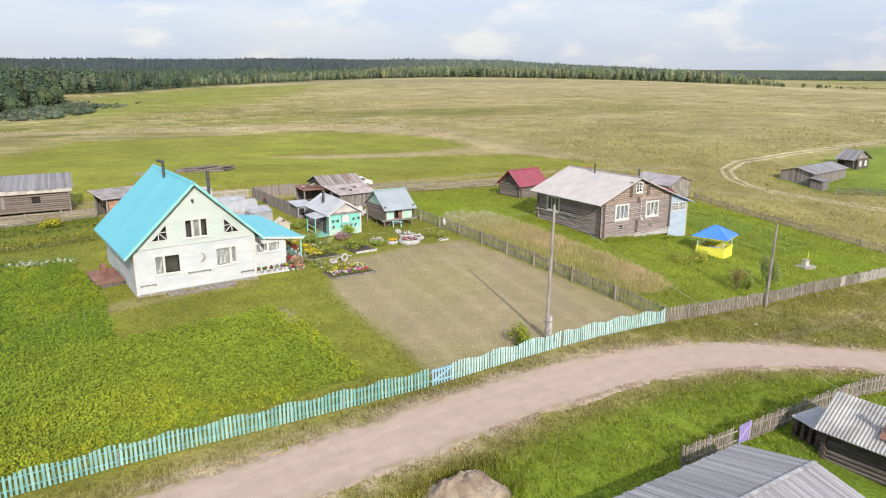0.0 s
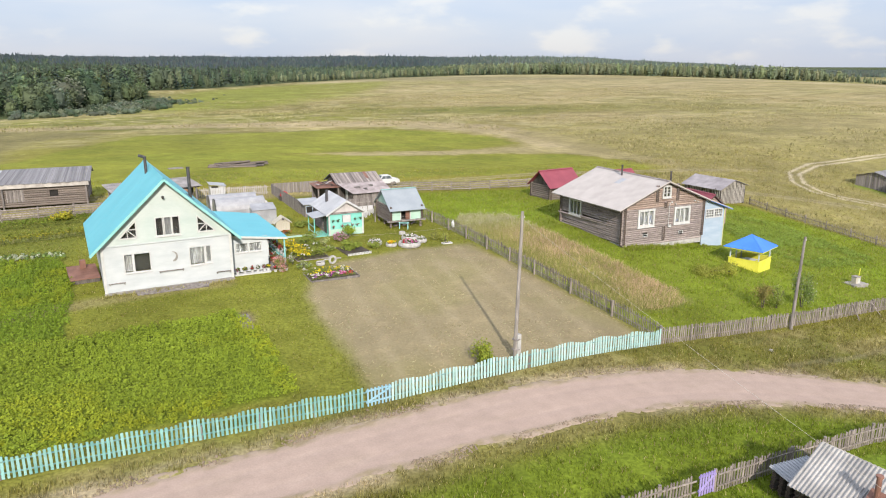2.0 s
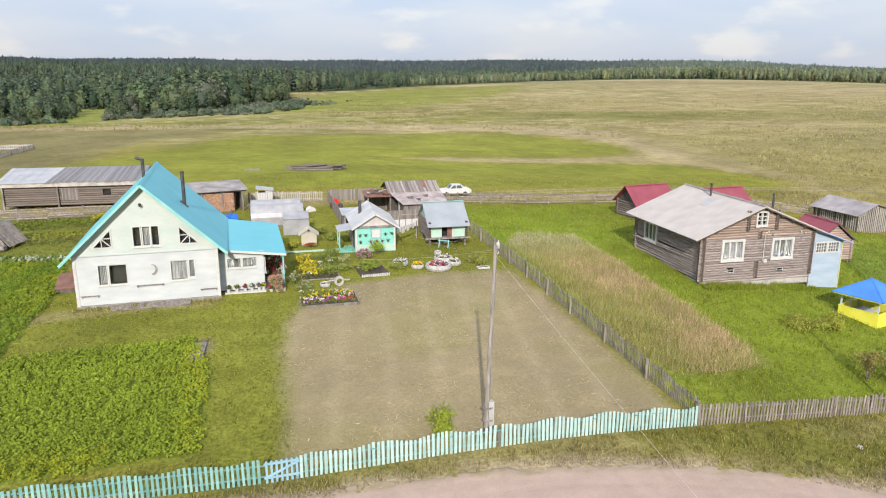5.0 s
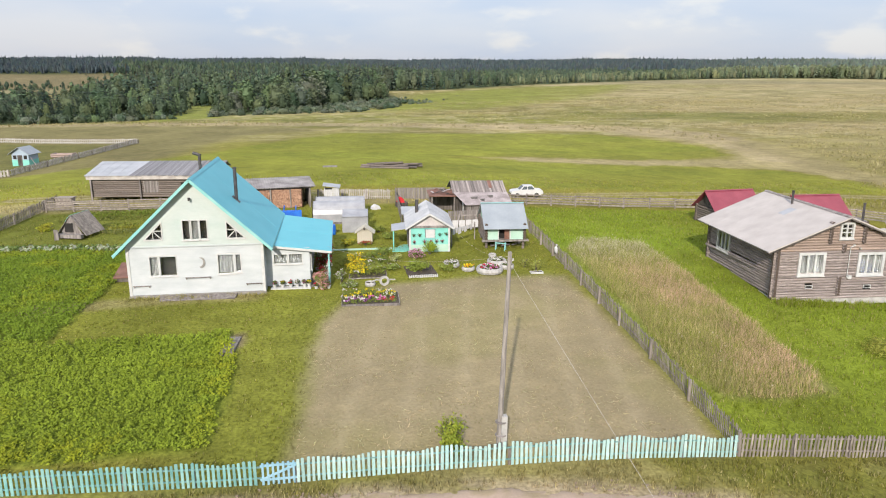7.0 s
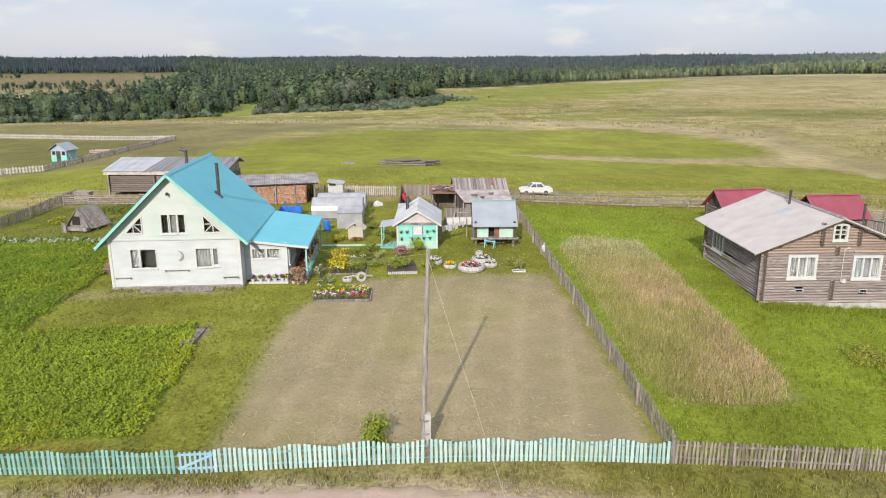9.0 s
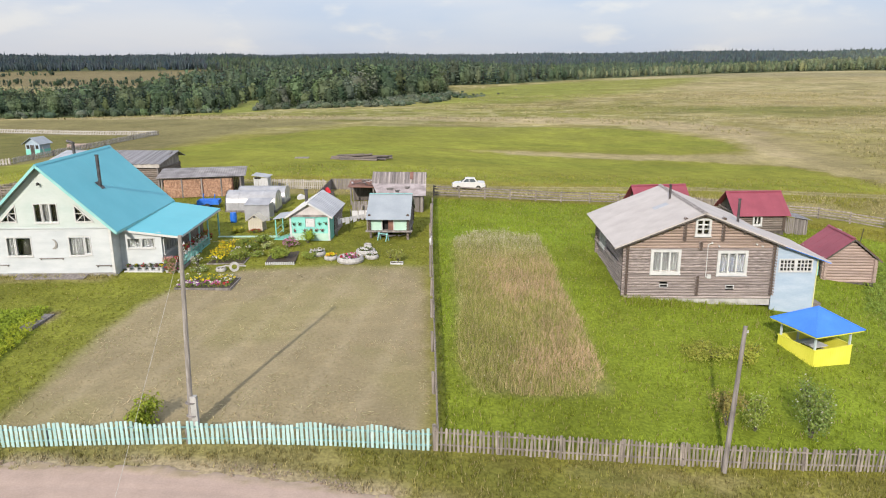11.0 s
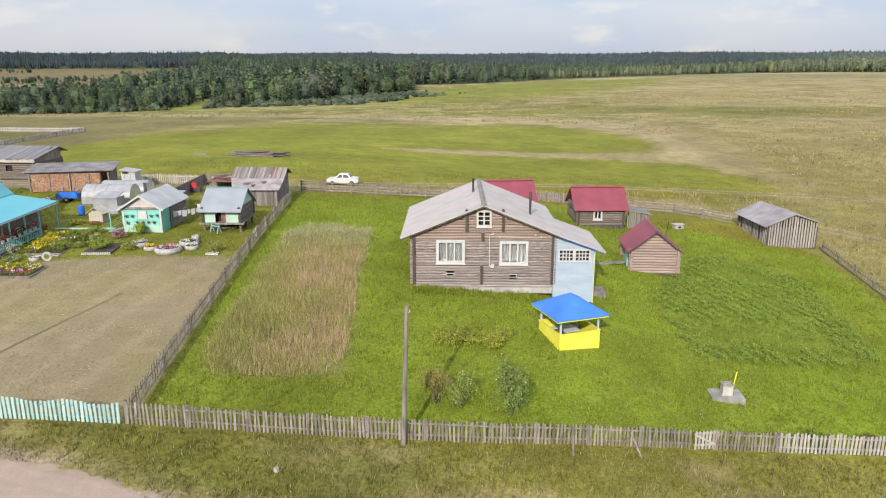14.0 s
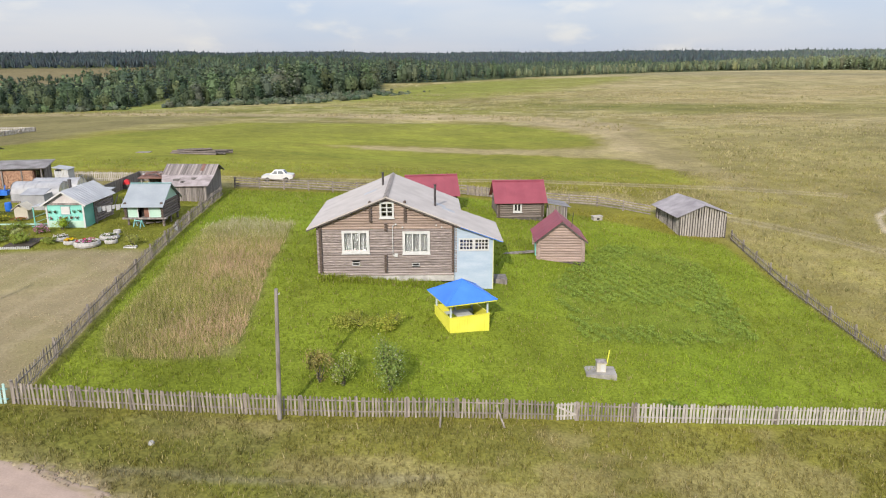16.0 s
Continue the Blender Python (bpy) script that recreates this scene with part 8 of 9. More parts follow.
def leafy_shape(lumps, per, leaf, wide, full=0.7):
    """A leaf tree of height 1: faces, their tone and whether they are bark. Many small lumps of leaves round a dense heart."""
    v, tone, bark = [], [], []
    C = Cloud()
    C.shaft((0, 0, -0.04), (0.01, 0, 0.6), 0.016, 0.006, (0, 0, 0), 4)
    v.append(C.v[0].reshape(-1, 4, 3))
    tone.append(np.ones(4))
    bark.append(np.ones(4))

    def radius(f):
        return wide * np.sin(np.pi * np.clip(0.24 + 0.65 * f, 0, 0.985)) ** full
    heart = BALL * rng.uniform(0.85, 1.15, (len(BALL), 1))
    f = np.clip((heart[:, 2] + 1) / 2, 0, 1)
    heart = np.stack([heart[:, 0] * 0.66 * wide, heart[:, 1] * 0.66 * wide, 0.12 + 0.74 * f], 1)
    v.append(heart[BALL_F])
    # heart darker than the leaves: the crown's inner shade put into its tone
    tone.append(rng.uniform(0.7, 0.9, len(BALL_F)))
    bark.append(np.zeros(len(BALL_F)))
    for i in range(lumps):
        g = (i + 0.5) / lumps
        t = i * 2.4 + rng.uniform(0, 0.9)
        off = radius(g) * rng.uniform(0.45, 0.85)
        c = np.array((math.cos(t) * off, math.sin(t) * off, 0.08 + 0.86 * g))
        r = radius(g) * rng.uniform(0.30, 0.48) + 0.012
        d = rng.normal(size=(per, 3))
        d /= np.linalg.norm(d, axis=1, keepdims=True)
        C = Cloud()
        C.leaves(c + d * r * rng.uniform(0.55, 1.1, (per, 1)) * (1, 1, 1.15), leaf * rng.uniform(0.6, 1.35, per), np.zeros((per, 3)), slim=0.7, out=d + (0, 0, 0.35), loose=0.26)
        v.append(C.v[0].reshape(-1, 4, 3))
        tone.append(rng.uniform(0.80, 1.22) * rng.uniform(0.85, 1.15, per))
        bark.append(np.zeros(per))
    return np.concatenate(v), np.concatenate(tone), np.concatenate(bark)


def needle_shape(tiers, per, wide, bare=0.06):
    """A spruce or pine of height 1: drooping sprays in whorls on a straight stem."""
    v, tone, bark = [], [], []
    C = Cloud()
    C.shaft((0, 0, -0.04), (0, 0, 1.0), 0.012, 0.002, (0, 0, 0), 4)
    v.append(C.v[0].reshape(-1, 4, 3))
    tone.append(np.ones(4))
    bark.append(np.ones(4))
    for i in range(tiers):
        f = i / (tiers - 1)
        t = rng.uniform(0, 2 * math.pi, per)
        out = np.stack([np.cos(t), np.sin(t), np.zeros(per)], 1)
        side = np.stack([-np.sin(t), np.cos(t), np.zeros(per)], 1)
        ln = (wide * (1 - f) ** 0.8 + 0.015) * rng.uniform(0.6, 1.2, (per, 1))
        root = np.stack([np.zeros(per), np.zeros(per), bare + (0.95 - bare) * f + rng.uniform(-0.02, 0.05, per)], 1)
        tip = root + out * ln - np.array((0, 0, 1)) * ln * rng.uniform(0.25, 0.6, (per, 1))
        mid = root * 0.45 + tip * 0.55 + (0, 0, 0.008)
        v.append(np.stack([root, mid - side * ln * 0.34, tip, mid + side * ln * 0.34], 1))
        tone.append(rng.uniform(0.72, 1.28, per))
        bark.append(np.zeros(per))
    return np.concatenate(v), np.concatenate(tone), np.concatenate(bark)


def plant_trees(C, shapes, x, y, h, colour, stout=1.0, sunk=0.2):
    """Sets trees of the given shapes at the places, each turned, scaled and coloured by itself."""
    n = len(x)
    if not n:
        return
    pick, z = rng.integers(0, len(shapes), n), land(x, y) - sunk
    turn, fat = rng.uniform(0, 2 * math.pi, n), stout * rng.uniform(0.8, 1.2, n)
    for k, (v, tone, bark) in enumerate(shapes):
        m = np.flatnonzero(pick == k)
        if not len(m):
            continue
        c, s_ = np.cos(turn[m])[:, None, None], np.sin(turn[m])[:, None, None]
        hh, ff = h[m][:, None, None], (h[m] * fat[m])[:, None, None]
        X = (v[None, ..., 0] * c - v[None, ..., 1] * s_) * ff + x[m][:, None, None]
        Y = (v[None, ..., 0] * s_ + v[None, ..., 1] * c) * ff + y[m][:, None, None]
        Z = v[None, ..., 2] * hh + z[m][:, None, None]
        C.v.append(np.stack([X, Y, Z], -1).reshape(-1, 3))
        col = colour[m][:, None, :] * tone[None, :, None]
        col = np.where(bark[None, :, None] > 0.5, np.array((0.085, 0.072, 0.060)), col)
        C.c.append(np.repeat(col.reshape(-1, 3), 4, 0))


def hues(kinds, share, n, vary=0.28):
    """A colour for each of n trees, drawn from the kinds by their share and varied."""
    base = np.array(kinds)[rng.choice(len(kinds), n, p=share)]
    return base * rng.uniform(1 - vary, 1 + vary, (n, 1)) * (1 + rng.uniform(-0.10, 0.10, (n, 3)) * (1, 0.3, 1))


def kites(C, x, y, z, h, w, base, colours):
    """Far trees, spired and rounded, as three crossed upright sprays each, all at once."""
    n = len(x)
    t0 = rng.uniform(0, math.pi, n)
    leafy = rng.uniform(size=(n, 1)) < 0.82
    lift, fat = np.where(leafy, 0.60, 0.22), np.where(leafy, 1.75, 1.1)
    h = h * np.where(leafy[:, 0], 0.82, 1.0)
    for k in range(3):
        t = t0 + k * math.pi / 3
        o = np.stack([np.cos(t), np.sin(t), np.zeros(n)], 1) * (w * h)[:, None]
        root = np.stack([x, y, z], 1)
        up = np.stack([np.zeros(n), np.zeros(n), h], 1)
        q = np.stack([root - up * 0.05, root + o * fat + up * (lift + rng.uniform(-0.08, 0.08, (n, 1))), root + up, root - o * fat + up * (lift + rng.uniform(-0.08, 0.08, (n, 1)))], 1)
        C.v.append(q.reshape(-1, 3))
        C.c.append(np.repeat(colours * rng.uniform(0.88, 1.12, (n, 1)), 4, 0))


# ---- woods ----
TALL = [(-130, 222), (-60, 222), (-39, 226), (-20, 242), (-4, 258), (14, 280), (30, 312), (45, 346), (55, 378), (60, 425), (-30, 425), (-80, 330), (-130, 300)]
SCRUB = [(-42, 221), (-20, 236), (-4, 248), (21, 259), (38, 264), (54, 296), (72, 328), (76, 350), (62, 356), (40, 330), (24, 300), (4, 268), (-12, 252), (-34, 234)]
MID = [(-80, 330), (-30, 425), (60, 425), (62, 462), (106, 466), (168, 502), (215, 516), (305, 547), (440, 580), (560, 720), (760, 1100), (-260, 1100), (-110, 560)]
YOUNG = [(150, 500), (215, 514), (305, 545), (380, 560), (440, 575), (505, 500), (540, 400), (535, 330), (523, 296), (545, 300), (575, 340), (590, 440), (560, 560), (470, 660), (300, 630), (200, 580), (150, 540)]
SPRUCE, PINE, BIRCH, ALDER, WILLOW = (0.036, 0.057, 0.047), (0.056, 0.085, 0.059), (0.114, 0.154, 0.078), (0.073, 0.107, 0.063), (0.138, 0.165, 0.112)


def lane(y):
    """Middle of the grassy gap in the woods."""
    return -13 - (y - 215) * 0.095


def depth_in(px, py):
    """Depth behind the front of the tall trees."""
    return py - np.interp(px, [-130, -60, -39, -20, -4, 14, 30, 45, 55], [222, 222, 226, 242, 258, 280, 312, 346, 378])


def woods():
    near, mid, far = Cloud(), Cloud(), Cloud()
    leafy = [leafy_shape(18, 18, 0.036, w, f) for w, f in ((0.24, 0.7), (0.28, 0.8), (0.32, 0.6), (0.21, 0.9), (0.27, 0.7), (0.36, 0.6))]
    plain = [leafy_shape(9, 9, 0.055, w, 0.7) for w in (0.20, 0.24, 0.28, 0.22)]
    spiry = [needle_shape(13, 10, w) for w in (0.16, 0.19, 0.22, 0.17)]
    spire = [needle_shape(8, 7, w) for w in (0.18, 0.22, 0.25)]
    bushy = [leafy_shape(9, 13, 0.075, w, 0.5) for w in (0.50, 0.65, 0.8)]
    x, y = scatter(TALL, 0.046)
    keep = ~((np.abs(x - lane(y)) < 5) & (y < 322))
    x, y = x[keep], y[keep]
    d = depth_in(x, y)
    tall = 5.4 + 5.2 * smooth01((x + 40) / 70) + 4.4 * vnoise(x / 18, y / 18, 3)
    h = tall * rng.uniform(0.55, 1.15, len(x)) * np.where(d < 5, 0.62, np.where(d < 14, 0.85, 1.0)) * np.where((np.abs(x - lane(y)) < 9) & (d < 30), 0.6, 1.0)
    cone = rng.uniform(size=len(x)) < np.where(d < 12, 0.10, 0.36) * (0.4 + 1.2 * vnoise(x / 25, y / 25, 11))
    close = d < 36
    for m, shapes, kinds, share, k in ((cone & close, spiry, (SPRUCE, PINE), (0.55, 0.45), 1.18), (cone & ~close, spire, (SPRUCE, PINE), (0.6, 0.4), 1.18), (~cone & close, leafy, (BIRCH, ALDER, WILLOW), (0.45, 0.42, 0.13), 1.0), (~cone & ~close, plain, (BIRCH, ALDER), (0.4, 0.6), 1.0)):
        plant_trees(near, shapes, x[m], y[m], h[m] * k, hues(kinds, share, int(m.sum())), stout=1.0 if k > 1 else 1.28)
    # willow scrub along the damp edge
    x, y = scatter(SCRUB, 0.085)
    keep = np.abs(x - lane(y)) > 4
    x, y = x[keep], y[keep]
    plant_trees(near, bushy, x, y, rng.uniform(0.9, 3.0, len(x)) * (1 - 0.45 * smooth01((x - 56) / 14)), hues((WILLOW, ALDER), (0.62, 0.38), len(x)), stout=1.25, sunk=0.5)
    x, y = scatter([(-130, 218), (-60, 217), (-38, 220), (-22, 234), (-22, 240), (-40, 227), (-130, 226)], 0.11)
    plant_trees(near, bushy, x, y, rng.uniform(1.5, 3.4, len(x)), hues((WILLOW, ALDER, BIRCH), (0.3, 0.5, 0.2), len(x)), sunk=0.5)
    x, y = rng.uniform(58, 96, 7), rng.uniform(330, 400, 7)
    plant_trees(near, bushy, x, y, rng.uniform(0.7, 1.5, 7), hues((ALDER, WILLOW), (0.6, 0.4), 7), stout=1.4, sunk=0.3)
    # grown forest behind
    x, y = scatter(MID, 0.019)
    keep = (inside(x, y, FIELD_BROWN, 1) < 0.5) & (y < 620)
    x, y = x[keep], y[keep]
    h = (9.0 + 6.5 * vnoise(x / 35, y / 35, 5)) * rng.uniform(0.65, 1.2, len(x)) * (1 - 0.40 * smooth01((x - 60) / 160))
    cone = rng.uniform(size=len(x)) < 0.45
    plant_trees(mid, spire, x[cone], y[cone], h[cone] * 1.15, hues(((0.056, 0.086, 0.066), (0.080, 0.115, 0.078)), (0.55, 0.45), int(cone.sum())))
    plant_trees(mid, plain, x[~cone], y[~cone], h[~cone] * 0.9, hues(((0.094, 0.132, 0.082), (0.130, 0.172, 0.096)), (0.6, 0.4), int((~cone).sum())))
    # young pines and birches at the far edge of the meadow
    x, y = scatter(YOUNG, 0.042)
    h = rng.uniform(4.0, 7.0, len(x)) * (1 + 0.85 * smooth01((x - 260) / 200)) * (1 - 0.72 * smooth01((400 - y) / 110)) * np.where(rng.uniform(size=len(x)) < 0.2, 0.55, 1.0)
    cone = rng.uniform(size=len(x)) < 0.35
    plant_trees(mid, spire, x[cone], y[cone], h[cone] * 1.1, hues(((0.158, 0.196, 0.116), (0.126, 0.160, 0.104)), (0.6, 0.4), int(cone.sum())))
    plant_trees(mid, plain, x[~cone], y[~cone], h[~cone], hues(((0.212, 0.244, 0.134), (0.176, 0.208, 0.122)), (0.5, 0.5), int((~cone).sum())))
    x, y = rng.uniform(516, 560, 46), rng.uniform(215, 300, 46)
    plant_trees(mid, plain, x, y, rng.uniform(1.0, 3.2, 46) * smooth01((y - 190) / 90) ** 1.5, hues(((0.135, 0.155, 0.082), (0.110, 0.130, 0.070)), (0.5, 0.5), 46), stout=2.2)
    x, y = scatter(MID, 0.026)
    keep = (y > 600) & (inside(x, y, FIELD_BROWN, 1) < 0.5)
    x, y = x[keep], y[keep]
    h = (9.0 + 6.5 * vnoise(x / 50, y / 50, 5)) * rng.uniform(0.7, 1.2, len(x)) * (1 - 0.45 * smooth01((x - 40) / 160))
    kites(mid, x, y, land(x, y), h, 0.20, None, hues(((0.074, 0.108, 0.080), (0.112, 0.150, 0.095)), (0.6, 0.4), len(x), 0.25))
    # distance haze put into the tree colours: pale blue, paler still to the east
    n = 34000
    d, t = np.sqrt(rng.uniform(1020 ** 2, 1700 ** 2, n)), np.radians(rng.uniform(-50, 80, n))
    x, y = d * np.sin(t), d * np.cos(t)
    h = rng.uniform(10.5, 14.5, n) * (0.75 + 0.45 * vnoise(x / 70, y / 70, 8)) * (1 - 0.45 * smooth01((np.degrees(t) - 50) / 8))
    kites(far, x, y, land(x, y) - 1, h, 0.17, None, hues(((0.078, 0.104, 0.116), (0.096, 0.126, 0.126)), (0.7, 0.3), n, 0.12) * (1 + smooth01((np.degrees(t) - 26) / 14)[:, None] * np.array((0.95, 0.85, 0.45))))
    # scattered growth on the brown field
    x, y = rng.uniform(-420, -60, 420), rng.uniform(330, 620, 420)
    cone = rng.uniform(size=420) < 0.5
    plant_trees(mid, spire, x[cone], y[cone], rng.uniform(3, 7, int(cone.sum())), hues((SPRUCE,), (1.0,), int(cone.sum())))
    plant_trees(mid, plain, x[~cone], y[~cone], rng.uniform(2.5, 5, int((~cone).sum())), hues((ALDER,), (1.0,), int((~cone).sum())))
    x, y = rng.uniform(-420, -110, 620), rng.uniform(560, 900, 620)
    keep = (fbm(x, y, 90, 17) > 0.50) | (y < 600)
    x, y = x[keep], y[keep]
    plant_trees(mid, plain, x, y, rng.uniform(2.0, 5.0, len(x)), hues((ALDER, PINE), (0.6, 0.4), len(x)), stout=1.6)
    for c, name, label in ((near, "woods", "mixed birch, alder and spruce woods along the meadow"), (mid, "woods", "young and grown mixed forest beyond the meadow"), (far, "forest", "spruce forest on the far rise, pale blue with painted haze")):
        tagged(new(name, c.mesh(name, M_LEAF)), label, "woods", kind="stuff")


woods()


# ---- crops, weeds and grass ----
def crops():
    for name, poly, step, base, label in (("potato_bed", POTATO_FRONT, 0.37, (0.180, 0.236, 0.024), "bright green potato plants in the front garden"), ("potato_bed", POTATO_SIDE, 0.37, (0.138, 0.200, 0.020), "dense green potato plants beside the house"), ("potato_bed", POTATO_EAST, 0.40, (0.182, 0.252, 0.046), "sparse dark green potato rows in the grass")):
        C = Cloud()
        xs, ys = [p[0] for p in poly], [p[1] for p in poly]
        X, Y = np.meshgrid(np.arange(min(xs), max(xs), step), np.arange(min(ys), max(ys), step * (1.2 if poly is not POTATO_EAST else 1.6)))
        X, Y = X.ravel() + rng.normal(0, 0.08, X.size), Y.ravel() + rng.normal(0, 0.07, X.size)
        if poly is POTATO_EAST:
            u, w = np.meshgrid(np.arange(-16, 16, 0.42), np.arange(-16, 16, 0.95))
            u, w = u.ravel() + rng.normal(0, 0.10, u.size), w.ravel() + rng.normal(0, 0.10, u.size)
            X, Y = 81 + 0.5 * u + 0.866 * w, 50.5 - 0.866 * u + 0.5 * w
        east = poly is POTATO_EAST
        keep = (inside(X, Y, poly, 0.1) > 0.5) & (fbm(X, Y, 4, 81) > (0.0 if not east else 0.36))
        X, Y = X[keep], Y[keep]
        Z = land(X, Y)
        yellow = smooth01((fbm(X, Y, 4, 61) - 0.50) / 0.15) * (0.55 if not east else 0.15)
        yellow = np.maximum(yellow, 0.75 * np.maximum(smooth01((34.8 - Y) / 1.5), smooth01((X - 16.8) / 1.4)) * (fbm(X, Y, 1.4, 63) > 0.44)) if not east else yellow
        yellow = yellow * rng.uniform(0.2, 1.3, X.size).clip(0, 1)
        k = 32 if not east else 34
        hgt = (0.42 if not east else 0.36) + 0.30 * (fbm(X, Y, 0.9, 71, 2) - 0.3)
        for j in range(k):
            f = (j + 0.5) / k
            r = 0.27 * rng.uniform(0.2, 1.0, X.size)
            t = rng.uniform(0, 2 * math.pi, X.size)
            c = np.stack([X + r * np.cos(t), Y + r * np.sin(t), Z + hgt * (0.25 + 0.75 * f) * (1 - 0.35 * r / 0.27)], 1)
            col = np.array(base) * (1 - yellow[:, None]) + np.array((0.262, 0.280, 0.020)) * yellow[:, None]
            C.leaves(c, rng.uniform(0.045, 0.09, X.size), col * rng.uniform(0.85, 1.25, (X.size, 1)), slim=0.65, out=np.array((0.0, -0.35, 0.9)), loose=0.45)
        tagged(new(name, C.mesh(name, M_LEAF)), label, "crop", kind="stuff")
    C = Cloud()
    x, y = scatter(WEEDS, 62)
    keep = inside(x + 4.5 * (fbm(x, y, 2.5, 73) - 0.5), y + 4.5 * (fbm(x, y, 2.5, 75) - 0.5), WEEDS, 1.0) > 0.25 + 0.6 * rng.uniform(size=len(x))
    x, y = x[keep], y[keep]
    n = len(x)
    z = land(x, y)
    tone = 0.6 * fbm(x, y, 3.5, 77) + 0.4 * rng.uniform(0.2, 0.8, n)
    pale = smooth01((y - 54) / 8) * 0.6
    red = smooth01((tone - 0.38) / 0.2) * smooth01((62 - y) / 10) * smooth01((x - 44) / 4)
    for j in range(4):
        col = np.array((0.392, 0.342, 0.158)) * np.ones((n, 1))
        col = col * (1 - red[:, None] * 0.8) + np.array((0.490, 0.345, 0.245)) * red[:, None] * 0.9
        col = col * (1 - pale[:, None]) + np.array((0.520, 0.490, 0.370)) * pale[:, None]
        green = (rng.uniform(size=n) < 0.46 - 0.20 * red)[:, None]
        col = np.where(green, np.array((0.240, 0.270, 0.055)), col) * rng.uniform(0.7, 1.35, (n, 1))
        root = np.stack([x + rng.normal(0, 0.1, n), y + rng.normal(0, 0.1, n), z], 1)
        C.blades(root, rng.uniform(0.2, 0.6, n), rng.uniform(0.014, 0.032, n), col, 0.8)
    head = rng.uniform(size=n) < 0.008 + 0.25 * pale
    m = int(head.sum())
    C.leaves(np.stack([x[head], y[head], z[head] + rng.uniform(0.4, 0.75, m)], 1), rng.uniform(0.025, 0.055, m), shade_of((0.50, 0.46, 0.36), m, 0.2), slim=0.8, out=np.array((0, -0.5, 0.8)), loose=0.5)
    tagged(new("weed_patch", C.mesh("weed_patch", M_GRASS)), "tall dry weeds, tan and reddish, in the yard", "weeds", kind="stuff")


def lawn(name, label, poly, per, hmin, hmax, blades=4, wide=0.035, clear=(), lighten=1.35, dry=(0.30, 0.26, 0.12), share=0.12, vary=0.45):
    C = Cloud()
    x, y = scatter(poly, per)
    keep = np.ones(len(x), bool)
    for p in (HAY, POTATO_FRONT, POTATO_SIDE, WEEDS, *clear):
        keep &= inside(x, y, p, 0.1) < 0.5
    keep &= way_gap(x, y, ROAD) > 1.9 + 0.5 * rng.uniform(size=len(x))
    keep &= fbm(x, y, 1.3, 55) > 0.30
    keep &= (per > 2) | (fbm(x, y, 24, 58) > 0.38 + 0.2 * rng.uniform(size=len(x)))
    x, y = x[keep], y[keep]
    n = len(x)
    z, base = land(x, y), cover(x, y) * lighten
    tuft = 0.6 + 0.8 * fbm(x, y, 1.1, 57)
    for j in range(blades):
        dryness = (rng.uniform(size=(n, 1)) < share)
        col = np.where(dryness, np.array(dry), base) * rng.uniform(1 - vary, 1 + vary, (n, 1))
        root = np.stack([x + rng.normal(0, 0.07, n), y + rng.normal(0, 0.06, n), z - 0.01], 1)
        C.blades(root, rng.uniform(hmin, hmax, n) * tuft, wide * rng.uniform(0.7, 1.4, n), col, 0.7)
    return tagged(new(name, C.mesh(name, M_GRASS)), label, "grass", kind="stuff")


crops()
HOUSES = [[(55, 47.5), (65.5, 46.8), (68.9, 46.8), (69, 53), (66, 58.5), (55.5, 59)], [(73, 54), (77.3, 54), (77.5, 59), (73, 59)], [(64, 39.6), (67, 40.4), (66.2, 43.3), (63.2, 42.4)], [(10.7, 50.8), (24, 51.2), (24.4, 62.6), (10.8, 62.6)]]
lawn("verge_grass", "rough yellowish grass on the road verge", [(-14, 27), (42, 24), (60, 15), (96, 13), (96, 31.6), (70, 30.2), (41.6, 29.6), (20, 29.6), (-14, 31.2)], 26, 0.08, 0.24, lighten=1.18, share=0.2)
lawn("verge_grass", "thick green grass across the road", [(12, 14), (50, 15), (47, 19.5), (38, 22.5), (24, 24.2), (12, 24.5)], 30, 0.08, 0.22)
lawn("lawn_grass", "lush green grass in the log house yard", [(42, 30), (96, 32), (95, 64), (89, 72.5), (70, 78), (42.5, 78)], 16, 0.07, 0.24, clear=HOUSES)
lawn("lawn_grass", "short yellowish grass round the white house", [(7, 31), (26, 31), (42, 53), (42, 78), (-8, 79), (-8, 62), (8, 60)], 14, 0.05, 0.14, clear=HOUSES, lighten=1.2)
lawn("meadow_grass", "rough grass along the back fence", [(-30, 80), (90, 79), (96, 64), (96, 30), (140, 30), (140, 100), (-30, 100)], 2.5, 0.10, 0.26, wide=0.06, lighten=1.45, share=0.3, vary=0.2)
lawn("meadow_grass", "dry tussocks in the wide meadow", [(105, 70), (260, 60), (330, 330), (60, 330), (45, 240), (100, 200), (128, 170)], 0.45, 0.12, 0.34, wide=0.13, lighten=1.45, dry=(0.32, 0.285, 0.17), share=0.5, vary=0.2)
